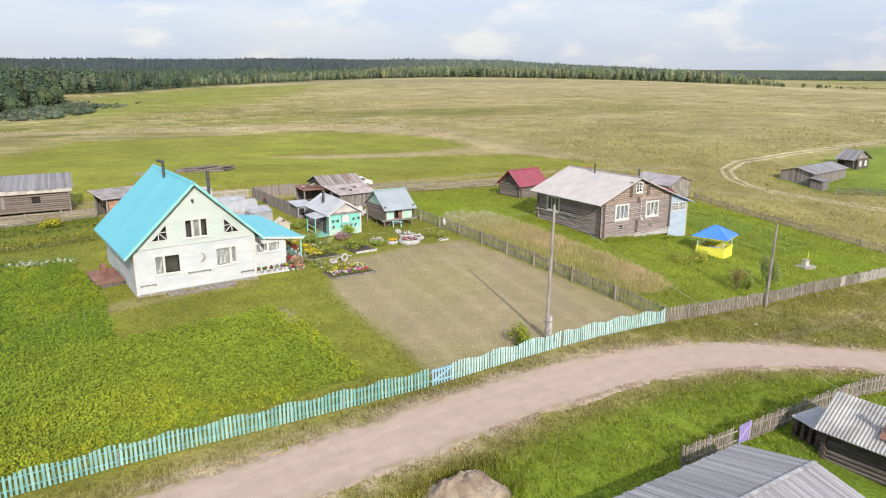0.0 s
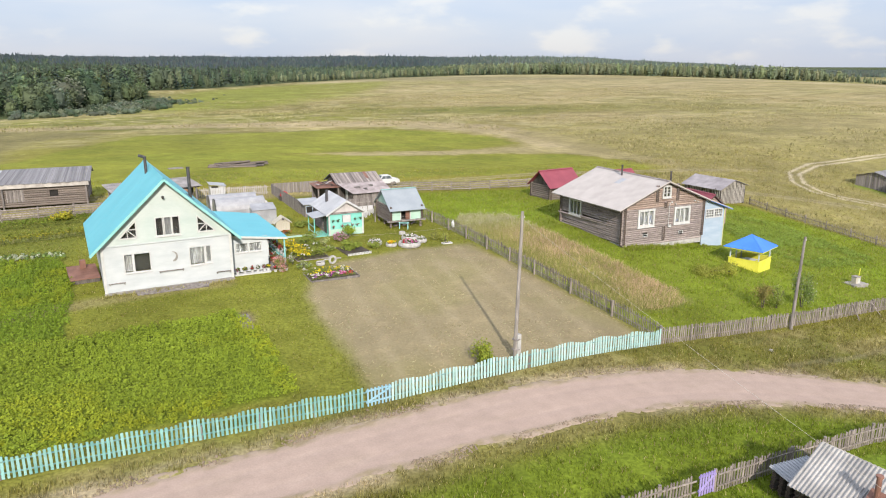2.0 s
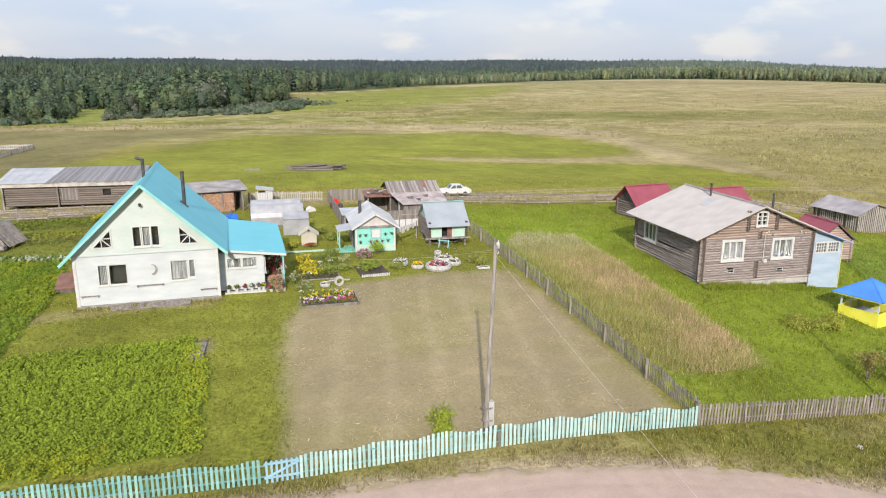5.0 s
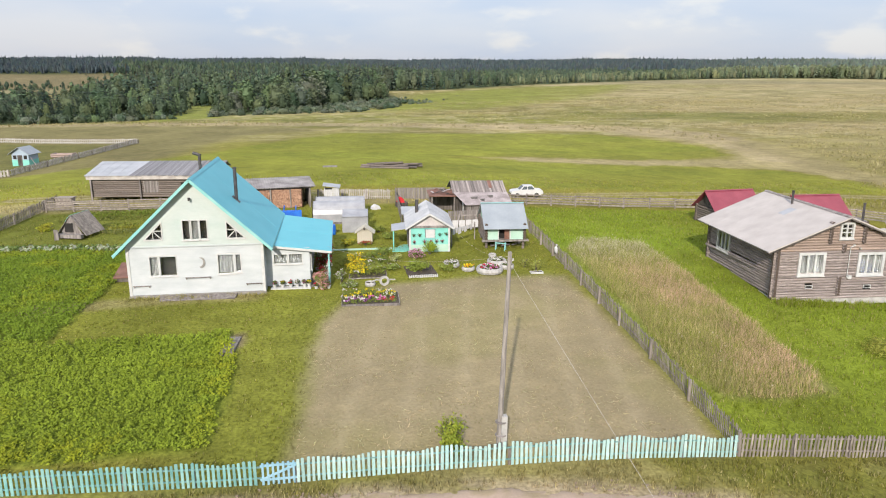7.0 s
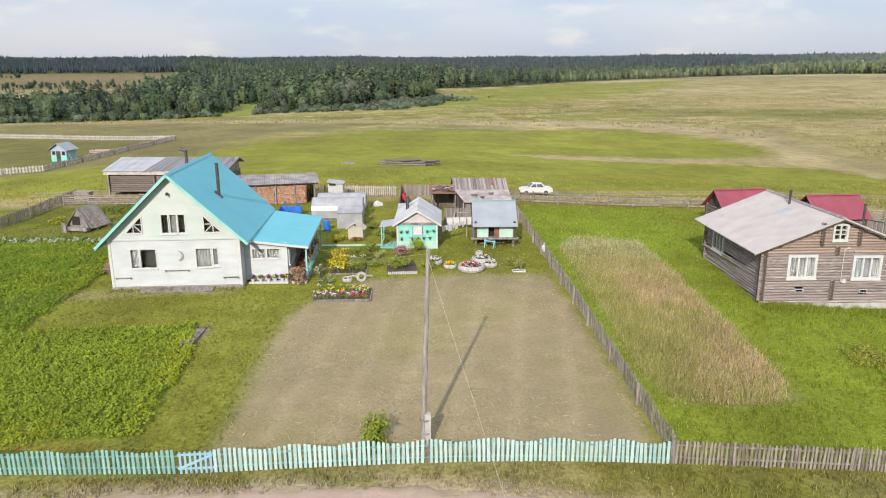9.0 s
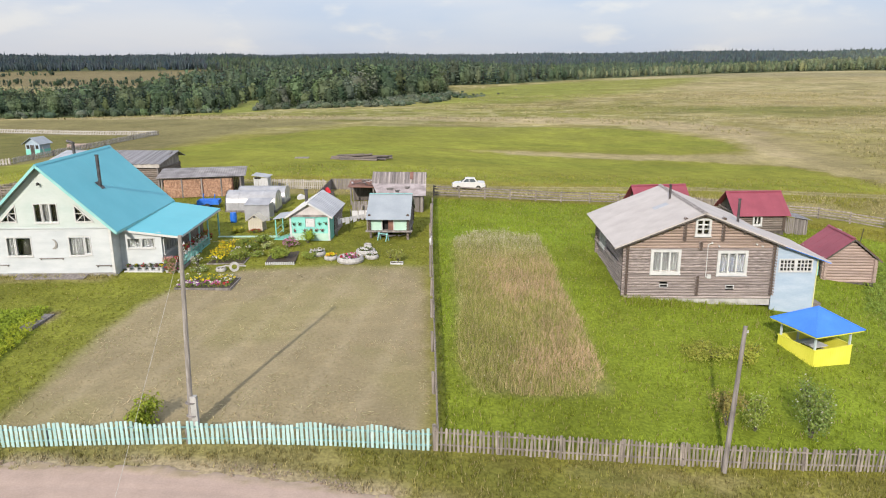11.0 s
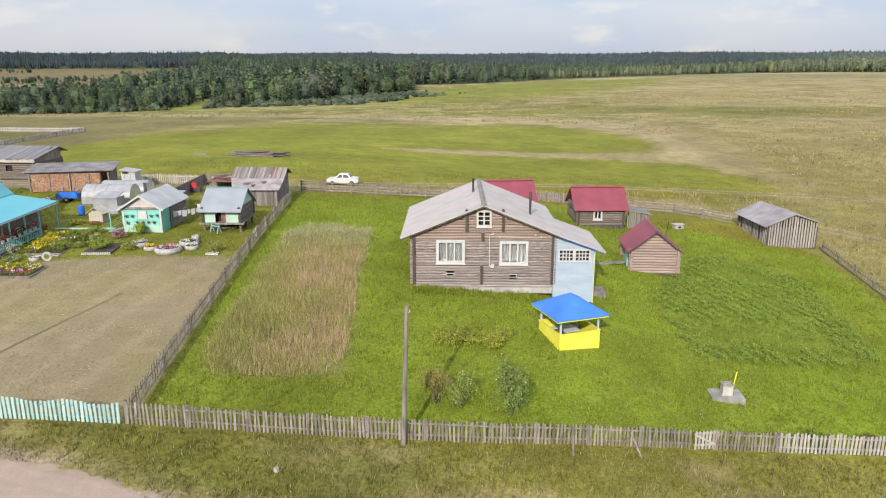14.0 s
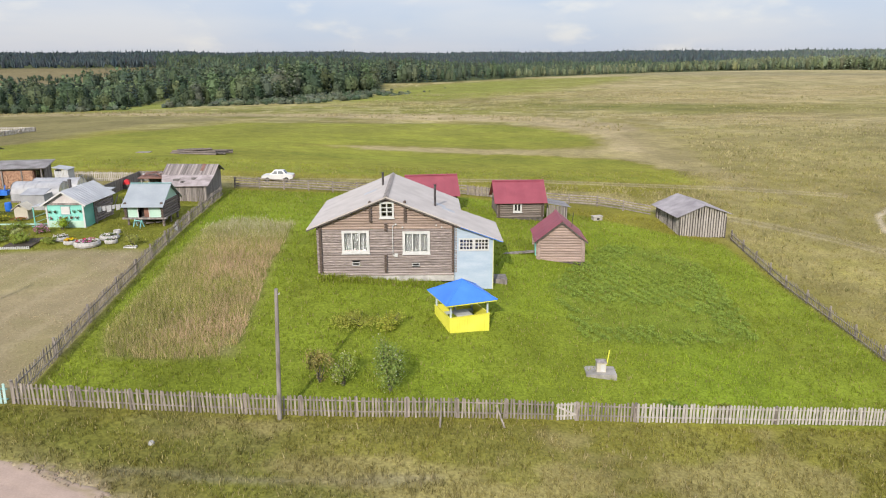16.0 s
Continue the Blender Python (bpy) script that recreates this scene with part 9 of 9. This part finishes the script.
def tussocks(name, label, poly, per, hmin, hmax, straw, wide=0.16, patch=14, cover_at=0.5, blades=4):
    """Tall bleached grass in clumps, thick in drifts and thin between them."""
    C = Cloud()
    x, y = scatter(poly, per)
    k = 0.6 * fbm(x, y * 1.6, patch, 131) + 0.4 * fbm(x, y, patch * 0.22, 133)
    keep = (k > cover_at - 0.06 + 0.14 * rng.uniform(size=len(x))) & (inside(x, y, BAND_GREEN, 1) < 0.5) & (inside(x, y, FAR_YARD, 1) < 0.5)
    for line in (TRACK_EAST, TRACK_BACK, TRACK_BACK_2):
        keep &= way_gap(x, y, line) > 1.6
    x, y = x[keep], y[keep]
    n = len(x)
    z = land(x, y)
    tone = rng.uniform(0.75, 1.25, (n, 1))
    green = (rng.uniform(size=(n, 1)) < 0.35)
    size = rng.uniform(0.7, 1.3, n)
    for j in range(blades):
        col = np.where(green, np.array((0.215, 0.205, 0.080)), np.array(straw)) * tone * rng.uniform(0.85, 1.15, (n, 1))
        root = np.stack([x + rng.normal(0, wide, n), y + rng.normal(0, wide, n), z - 0.02], 1)
        C.blades(root, rng.uniform(hmin, hmax, n) * size, wide * rng.uniform(0.6, 1.3, n), col, 0.55)
    return tagged(new(name, C.mesh(name, M_GRASS)), label, "grass", kind="stuff")


FAR_YARD = [(117, 45), (123, 66), (150, 80), (190, 72), (190, 40)]
tussocks("tall_grass", "bleached tussocks of tall grass on the near meadow", [(96, 31), (150, 24), (175, 75), (150, 118), (110, 118), (96, 84), (90, 84), (90, 74), (96.5, 64)], 1.5, 0.2, 0.48, (0.32, 0.285, 0.135), wide=0.085, patch=9, cover_at=0.53)
tussocks("tall_grass", "drifts of pale tall grass across the wide meadow", [(112, 100), (175, 70), (270, 90), (330, 300), (260, 330), (70, 330), (40, 230), (60, 205), (108, 190), (122, 150)], 0.6, 0.18, 0.48, (0.355, 0.318, 0.165), wide=0.14, patch=30, cover_at=0.54)
tussocks("tall_grass", "pale dry clumps of grass on the road verge", [(44, 25), (60, 17), (90, 15), (92, 30.5), (73, 30), (58, 29), (44, 28.8)], 1.6, 0.15, 0.42, (0.36, 0.31, 0.165), wide=0.05, patch=4, cover_at=0.60)
tussocks("tall_grass", "rank bleached grass behind the back fence", [(43, 80), (70, 81), (91, 78), (97, 70), (112, 84), (108, 91), (70, 86), (43, 83.5)], 4, 0.2, 0.5, (0.34, 0.30, 0.15), wide=0.07, patch=5, cover_at=0.48)
tussocks("tall_grass", "reedy strip of pale grass before the woods", [(-100, 214), (-20, 203), (30, 199), (60, 193), (100, 178), (112, 150), (118, 165), (108, 190), (84, 204), (54, 210), (20, 222), (-20, 222), (-100, 219)], 0.7, 0.2, 0.5, (0.33, 0.285, 0.155), wide=0.14, patch=12, cover_at=0.49)
lawn("weed_fringe", "rank grass along the footing of the log house", [(55.0, 46.9), (65.3, 46.3), (65.3, 47.35), (55.1, 48.05)], 70, 0.15, 0.42)
lawn("weed_fringe", "rank grass along the footing of the white house", [(10.6, 51.0), (19.8, 50.8), (19.8, 51.35), (10.6, 51.6)], 50, 0.10, 0.3)
lawn("weed_fringe", "grass round the foot of the soil heap", [(13.6, 20.6), (16.0, 19.2), (19.4, 20.2), (19.8, 22.8), (17.4, 23.4), (14.0, 22.6)], 70, 0.12, 0.4)


def strewn():
    """Loose hay on the mown plot and clods along the road."""
    C = Cloud()
    x, y = scatter(HAY, 14)
    keep = fbm(x, y, 1.6, 111) > 0.50
    x, y = x[keep], y[keep]
    n = len(x)
    C.leaves(np.stack([x, y, land(x, y) + rng.uniform(0.02, 0.06, n)], 1), rng.uniform(0.06, 0.20, n), shade_of((0.34, 0.295, 0.17), n, 0.3), slim=0.10, out=np.array((0, -0.3, 1.0)), loose=0.25)
    x, y = scatter(HAY, 34)
    n = len(x)
    green = 0.10 + 0.35 * smooth01((fbm(x, y, 5, 95) - 0.5) / 0.15)
    C.blades(np.stack([x, y, land(x, y)], 1), rng.uniform(0.02, 0.055, n), 0.045 * np.ones(n), np.where((rng.uniform(size=n) < green)[:, None], shade_of((0.21, 0.205, 0.085), n, 0.2), shade_of((0.315, 0.262, 0.165), n, 0.14)), 0.8)
    tagged(new("hay_litter", C.mesh("hay_litter", M_GRASS)), "pale hay wisps and stubble on the mown plot", "hay", kind="stuff")
    C = Cloud()
    x = rng.uniform(-12, 58, 9000)
    side = rng.choice((1.0, -1.0), 9000)
    y = np.interp(x, [p[0] for p in ROAD], [p[1] for p in ROAD]) + side * (1.85 + 0.38 * np.abs(rng.normal(size=9000)))
    for px, py, k in zip(x, y, fbm(x, y, 1.9, 121, 4)):
        if k > 0.47 + 0.12 * rng.uniform():
            C.blob((px, py, gz(px, py) + 0.01), min(0.075, abs(rng.normal()) * 0.032 + 0.012), (0.215, 0.172, 0.128))
    tagged(new("road_clods", C.mesh("road_clods", M_ROAD)), "clods of dry earth along the road edge", "earth", kind="stuff")


strewn()

# ---- shrubs and flowers ----
def shrub(label, at, h, w, base, n=420, leaf=0.09, bloom=None, share=0.0, name="shrub"):
    """A bush of stems and small leaves, uneven, with flowers if wanted."""
    x, y = at
    T = thing(name, label, "shrub", (x, y, gz(x, y)), rng.uniform(0, 360))
    g = B()
    for i in range(9):
        a = rng.uniform(0, 2 * math.pi)
        r = w * 0.42 * rng.uniform(0.3, 1)
        mid = Vector((r * 0.4 * math.cos(a), r * 0.4 * math.sin(a), h * 0.45))
        g = B()
        g.tube((0.05 * math.cos(a), 0.05 * math.sin(a), -0.1), mid, 0.022, 0.014, n=5)
        g.tube(mid, (r * math.cos(a), r * math.sin(a), h * rng.uniform(0.7, 0.95)), 0.014, 0.005, n=5)
        part("stem", g, M_BOARD_DARK, T)
    k = 9
    a, q = rng.uniform(0, 2 * math.pi, k), w * 0.5 * rng.uniform(0.15, 0.72, k)
    heart = np.stack([q * np.cos(a), q * np.sin(a), h * rng.uniform(0.26, 0.80, k)], 1)
    at_lump = rng.integers(0, k, n)
    d = rng.normal(size=(n, 3))
    d /= np.linalg.norm(d, axis=1, keepdims=True)
    c = heart[at_lump] + d * np.array((w * 0.25, w * 0.25, h * 0.26)) * rng.uniform(0.35, 1.1, (n, 1)) * rng.uniform(0.7, 1.25, (k, 1))[at_lump]
    c[:, 2] = np.maximum(c[:, 2], 0.04 + 0.05 * rng.uniform(size=n))
    C = Cloud()
    C.leaves(c, leaf * rng.uniform(0.7, 1.3, n), shade_of(np.array(base) * 1.85, n, 0.25), slim=0.6, out=d + (0, 0, 0.4), loose=0.6)
    part("foliage", C.mesh("foliage", M_LEAF), None, T)
    if bloom:
        k = rng.uniform(size=n) < share
        F = Cloud()
        m = int(k.sum())
        F.leaves(c[k] * 1.05, leaf * 0.9 * np.ones(m), shade_of(bloom, m, 0.15), slim=0.9, out=np.array((0, -0.6, 0.8)), loose=0.4)
        part("blossom", F.mesh("blossom", M_LEAF), None, T)
    return T


shrub("rounded green shrub with yellowish tips by the fence", (28.6, 31.2), 1.35, 1.9, (0.125, 0.150, 0.020), n=1400, leaf=0.075)
shrub("low tangle of raspberry canes in the grass", (58.3, 40.2), 0.95, 3.5, (0.150, 0.158, 0.030), n=1900, leaf=0.06)
shrub("low tangle of raspberry canes in the grass", (60.2, 39.9), 1.15, 2.3, (0.175, 0.185, 0.030), n=1200, leaf=0.06)
shrub("reddish currant bush behind the picket fence", (56.2, 33.3), 2.0, 1.7, (0.140, 0.122, 0.040), n=1100, leaf=0.06)
shrub("green currant bush with pale tips", (57.5, 33.0), 1.9, 1.8, (0.125, 0.155, 0.032), n=1300, leaf=0.06, bloom=(0.42, 0.42, 0.24), share=0.10)
shrub("slender grey-green shrub with whitish tips", (60.1, 32.6), 3.6, 2.3, (0.095, 0.128, 0.034), n=2300, leaf=0.065, bloom=(0.46, 0.46, 0.36), share=0.06)
shrub("thick green rhubarb and weeds at the fence", (75.8, 31.6), 0.7, 1.8, (0.085, 0.125, 0.020), n=500, leaf=0.11)
shrub("small weedy bush at the fence", (79.2, 32.0), 0.6, 1.3, (0.120, 0.120, 0.030), n=350, leaf=0.09)
shrub("bright green bush before the cottage wall", (32.0, 59.5), 1.15, 1.5, (0.140, 0.190, 0.022), n=900, leaf=0.06)
shrub("pink phlox clump before the cottage", (30.7, 58.5), 0.75, 1.4, (0.085, 0.125, 0.025), n=700, leaf=0.07, bloom=(0.70, 0.30, 0.56), share=0.85)
shrub("dense green perennials in a flower bed", (30.6, 55.4), 0.9, 2.3, (0.120, 0.150, 0.028), n=1100, leaf=0.08)
shrub("loose green plants beside a flower bed", (32.6, 55.3), 0.5, 1.6, (0.125, 0.150, 0.030), n=500, leaf=0.08)
shrub("green plants with yellow lily blooms", (27.7, 57.8), 0.95, 2.0, (0.095, 0.120, 0.025), n=1000, leaf=0.08, bloom=(0.50, 0.36, 0.02), share=0.04)
shrub("green plants in the long flower bed", (27.2, 55.3), 0.8, 1.8, (0.120, 0.140, 0.028), n=800, leaf=0.08)
shrub("yellow coneflowers in the long flower bed", (25.9, 55.8), 0.8, 1.6, (0.120, 0.130, 0.022), n=700, leaf=0.07, bloom=(0.55, 0.40, 0.02), share=0.25)
shrub("yellow coneflowers in the long flower bed", (26.0, 57.6), 0.8, 1.5, (0.120, 0.130, 0.022), n=600, leaf=0.07, bloom=(0.55, 0.40, 0.02), share=0.18)
shrub("small pale flowering shrub by the walkway", (29.0, 57.7), 0.7, 1.0, (0.150, 0.170, 0.060), n=400, leaf=0.06, bloom=(0.45, 0.44, 0.22), share=0.15)
shrub("white-flowered clump near the tyre ring", (25.2, 52.2), 0.6, 1.3, (0.120, 0.150, 0.040), n=500, leaf=0.06, bloom=(0.48, 0.47, 0.38), share=0.20)
shrub("young leafy plant on the short strip", (39.5, 54.6), 1.0, 1.1, (0.150, 0.160, 0.040), n=350, leaf=0.08)
shrub("young leafy plant on the short strip", (38.9, 55.6), 0.8, 0.9, (0.150, 0.160, 0.040), n=260, leaf=0.08)
shrub("green weeds at the corner of the greenhouse", (28.4, 66.8), 0.6, 1.6, (0.110, 0.130, 0.028), n=450, leaf=0.09)
shrub("yellow and green plants by the well house", (25.5, 62.6), 0.6, 1.3, (0.130, 0.140, 0.025), n=450, leaf=0.07, bloom=(0.5, 0.42, 0.03), share=0.2)
shrub("red flowers at the foot of the well house", (27.0, 62.5), 0.35, 1.2, (0.09, 0.11, 0.02), n=350, leaf=0.05, bloom=(0.36, 0.03, 0.04), share=0.4)
shrub("yellow weeds along the cellar path", (-1.5, 72.8), 0.6, 1.8, (0.170, 0.170, 0.020), n=450, leaf=0.10)
shrub("yellow-green lovage in the kitchen garden", (9.3, 78.0), 0.9, 3.0, (0.190, 0.180, 0.020), n=700, leaf=0.11)

shrub("salmon-pink geraniums massed at the veranda steps", (23.35, 52.1), 1.15, 1.1, (0.10, 0.13, 0.03), n=800, leaf=0.06, bloom=(0.52, 0.26, 0.25), share=0.55)
shrub("white and pink potted flowers beside the veranda", (24.7, 53.4), 0.9, 0.8, (0.12, 0.15, 0.04), n=450, leaf=0.055, bloom=(0.50, 0.46, 0.44), share=0.35)
shrub("loose green plants with white blooms in the garden", (28.7, 55.9), 0.6, 1.5, (0.12, 0.15, 0.035), n=500, leaf=0.06, bloom=(0.48, 0.46, 0.40), share=0.08)
shrub("bushy green plants behind the long flower bed", (28.2, 59.6), 0.7, 1.8, (0.11, 0.14, 0.03), n=650, leaf=0.07)
shrub("weedy green growth between the garden sheds", (29.3, 64.6), 0.7, 1.6, (0.11, 0.135, 0.03), n=500, leaf=0.08)


def planted(name, label, places, size, height, greens, blooms, leaf=0.06, k=10):
    """Small flowering plants at the places, as one planting."""
    C = Cloud()
    for (x, y, z), bloom in zip(places, blooms):
        c = np.array((x, y, z)) + rng.normal(0, 1, (k, 3)) * (size * 0.35, size * 0.35, 0.02) + np.stack([np.zeros(k), np.zeros(k), rng.uniform(0.1, 1, k) * height], 1)
        C.leaves(c, leaf * rng.uniform(0.7, 1.3, k), shade_of(greens, k, 0.3), slim=0.6, out=np.array((0, -0.4, 0.8)), loose=0.6)
        m = max(3, k // 2)
        c = np.array((x, y, z + height)) + rng.normal(0, 1, (m, 3)) * (size * 0.35, size * 0.35, 0.04)
        if bloom is not None:
            C.leaves(c, leaf * rng.uniform(0.8, 1.3, m), shade_of(bloom, m, 0.2), slim=0.9, out=np.array((0, -0.6, 0.7)), loose=0.4)
    tagged(new(name, C.mesh(name, M_LEAF)), label, "flowers", kind="stuff")


WHITE_F, PINK_F, PURPLE_F, YELLOW_F, RED_F, ORANGE_F = (0.5, 0.48, 0.46), (0.46, 0.12, 0.28), (0.22, 0.04, 0.24), (0.55, 0.46, 0.02), (0.38, 0.03, 0.05), (0.5, 0.2, 0.02)


def flower_plantings():
    def rows(x0, x1, y0, y1, nx, ny, pick):
        pts, cols = [], []
        for j in range(ny):
            for i in range(nx):
                x, y = x0 + (x1 - x0) * (i + rng.uniform(0.2, 0.8)) / nx, y0 + (y1 - y0) * (j + rng.uniform(0.2, 0.8)) / ny
                pts.append((x, y, gz(x, y) + 0.07))
                cols.append(pick(i / nx, j / ny))
        return pts, cols

    def asters(u, v):
        k = rng.uniform()
        if v < 0.35:
            return (PURPLE_F if k < 0.3 else WHITE_F if k < 0.55 else None) if u < 0.45 else PINK_F if k < 0.3 else WHITE_F if k < 0.55 else RED_F if k < 0.65 else None
        return YELLOW_F if k < 0.22 else (WHITE_F if k < 0.30 else None)
    p, c = rows(24.75, 28.2, 48.55, 50.9, 15, 8, asters)
    planted("bed_flowers", "mixed purple, pink, white and yellow bedding flowers", p, 0.26, 0.26, (0.15, 0.185, 0.04), c, leaf=0.055, k=14)
    p, c = rows(25.4, 27.9, 54.0, 59.0, 9, 15, lambda u, v: (YELLOW_F if u < 0.4 and rng.uniform() < 0.55 else WHITE_F if rng.uniform() < 0.08 else None))
    planted("bed_flowers", "yellow and green summer flowers in a long bed", p, 0.35, 0.42, (0.16, 0.19, 0.04), c, leaf=0.06, k=12)
    for at, r, h, pick, label in (((33.2, 56.2), 0.45, 0.32, (None, WHITE_F), "grey-green plants in a tyre planter"), ((34.35, 55.2), 0.34, 0.26, (YELLOW_F, YELLOW_F, ORANGE_F), "yellow marigolds in a tyre planter"), ((35.9, 54.7), 0.75, 0.36, (None, PINK_F, WHITE_F, None, RED_F), "mixed low flowers in a tractor tyre"), ((36.95, 56.7), 0.55, 0.32, (None, None, WHITE_F), "green seedlings in a tyre planter"), ((37.5, 55.5), 0.36, 0.28, (WHITE_F, None), "white flowers in a small tyre")):
        n = int(14 + 40 * r)
        t, q = rng.uniform(0, 6.3, n), np.sqrt(rng.uniform(0, 1, n)) * r
        pts = [(at[0] + a * math.cos(b), at[1] + a * math.sin(b), gz(*at) + h * 0.7) for a, b in zip(q, t)]
        planted("planter_flowers", label, pts, 0.2, 0.2, (0.10, 0.13, 0.04), [pick[i % len(pick)] for i in range(n)], leaf=0.06, k=8)
    # pots on the bench and the steps of the veranda
    pot = B().tube((0, 0, 0), (0, 0, 0.22), 0.10, 0.14, n=12).mesh("pot", M_FRAME)
    spots = [(9.25, 0.98, -0.15), (9.8, 1.0, -0.15), (10.35, 0.98, -0.15), (10.8, 1.0, -0.15), (11.3, 0.98, -0.15), (11.6, 1.0, -0.15), (12.1, 0.8, -0.32), (12.5, 0.75, -0.32), (12.95, 0.8, -0.32), (12.2, 1.35, -0.12), (12.6, 1.5, -0.12), (12.85, 1.9, -0.12), (12.3, 2.2, -0.12), (12.7, 2.6, -0.12), (12.4, 3.2, -0.12), (12.8, 3.7, -0.12), (12.5, 4.4, -0.12), (12.8, 5.0, -0.12), (12.4, 5.6, -0.12), (12.8, 6.3, -0.12), (12.6, 7.0, -0.12), (12.05, 4.9, -0.12), (12.1, 6.0, -0.12), (12.05, 7.4, -0.12), (12.75, 7.7, -0.12), (12.3, 8.4, -0.12), (12.7, 9.2, -0.12)] + [(13.03, 1.55 + 0.78 * k, 0.70) for k in range(8)]
    m = pose(10.82, 51.64, 3.5, 0, 0, -1.4)
    for i, q in enumerate(spots):
        w = m @ Vector(q)
        T = thing("flower_pot", "white pot with a flowering house plant" if i % 3 else "white pot with trailing red flowers", "flower pot", w, 0, "pots on the veranda")
        part("pot", pot, None, T)
        C, n = Cloud(), 60
        d = rng.normal(size=(n, 3))
        d /= np.linalg.norm(d, axis=1, keepdims=True)
        big = 1.0 if i < 9 else 1.5
        c = d * (0.19, 0.19, 0.16) * big * rng.uniform(0.5, 1, (n, 1)) + (0, 0, 0.36 * big)
        bloom = (PINK_F, YELLOW_F, RED_F, WHITE_F)[i % 4] if i < 9 else (RED_F, (0.42, 0.14, 0.14), RED_F, WHITE_F)[i % 4]
        col = np.where(rng.uniform(size=(n, 1)) < (0.35 if i < 9 else 0.55), np.array(bloom), np.array((0.09, 0.12, 0.03)))
        C.leaves(c, 0.07 * rng.uniform(0.7, 1.3, n), col * rng.uniform(0.75, 1.25, (n, 1)), slim=0.7, out=d, loose=0.5)
        part("plant", C.mesh("plant", M_LEAF), None, T)
    # hanging baskets on the cottage
    m = pose(30.46, 60.4, 3.42, 0, 0, -5)
    for x, z in ((0.35, 1.32), (0.85, 1.32), (2.5, 1.36), (3.05, 1.40), (0.4, 0.75), (1.25, 0.78), (1.75, 0.80), (2.2, 0.80), (2.7, 0.80)):
        w = m @ Vector((x, -0.16, z))
        T = thing("hanging_pot", "dark hanging pot with trailing plant on the wall", "flower pot", w, 0, "pots on the cottage wall")
        part("pot", B().tube((0, 0, 0), (0, 0, 0.11), 0.05, 0.075, n=10).tube((0, 0.02, 0.13), (0, 0.13, 0.16), 0.012, n=5), M_PIPE, T)
        C, n = Cloud(), 40
        d = rng.normal(size=(n, 3))
        col = np.where(rng.uniform(size=(n, 1)) < (0.6 if z < 1 else 0.1), np.array((0.40, 0.12, 0.13)), np.array((0.13, 0.20, 0.11)))
        C.leaves(d * (0.08, 0.03, 0.06) + (0, -0.02, 0.15), 0.045 * np.ones(n), col, slim=0.7)
        part("plant", C.mesh("plant", M_LEAF), None, T)


flower_plantings()


def kitchen_rows():
    """Cabbages behind the potatoes and rows of vegetables before the barn."""
    C = Cloud()
    for row in range(3):
        for i in range(44):
            x = -9 + 0.42 * i + rng.normal() * 0.05
            y = np.interp(x, [-9, 3.6, 9], [66.2, 64.6, 63.0]) + 0.5 * row + rng.normal() * 0.06
            if x > 8.8:
                continue
            n = 12
            d = rng.normal(size=(n, 3))
            d /= np.linalg.norm(d, axis=1, keepdims=True)
            c = np.array((x, y, gz(x, y) + 0.22)) + d * (0.18, 0.18, 0.14)
            white = rng.uniform() < 0.45
            C.leaves(c, 0.11 * rng.uniform(0.8, 1.2, n), shade_of((0.36, 0.40, 0.28) if white else (0.14, 0.20, 0.06), n, 0.2), slim=0.8, out=d + (0, 0, 0.5), loose=0.3)
    tagged(new("cabbage_rows", C.mesh("cabbage_rows", M_LEAF)), "rows of pale cabbages at the edge of the potatoes", "vegetables", kind="stuff")
    C = Cloud()
    for k, (y0, base) in enumerate(((70.0, (0.14, 0.15, 0.05)), (71.2, (0.20, 0.20, 0.03)), (72.4, (0.16, 0.18, 0.03)), (75.6, (0.12, 0.14, 0.03)), (77.0, (0.13, 0.17, 0.025)), (78.0, (0.12, 0.16, 0.025)))):
        for i in range(60):
            x = -1.0 + 0.24 * i + rng.normal() * 0.08
            if x < 4 and y0 < 74:
                continue
            y = y0 + rng.normal() * 0.15
            n = 9
            c = np.array((x, y, gz(x, y))) + rng.normal(0, 1, (n, 3)) * (0.12, 0.12, 0.02) + np.stack([np.zeros(n), np.zeros(n), rng.uniform(0.1, 0.42, n)], 1)
            col = shade_of((0.27, 0.25, 0.02) if (k in (1, 2) and rng.uniform() < 0.12) else base, n, 0.3)
            C.leaves(c, 0.11 * rng.uniform(0.7, 1.3, n), col, slim=0.6, out=np.array((0, -0.3, 0.8)), loose=0.6)
    tagged(new("vegetable_rows", C.mesh("vegetable_rows", M_LEAF)), "rows of yellowing vegetables before the long barn", "vegetables", kind="stuff")


kitchen_rows()
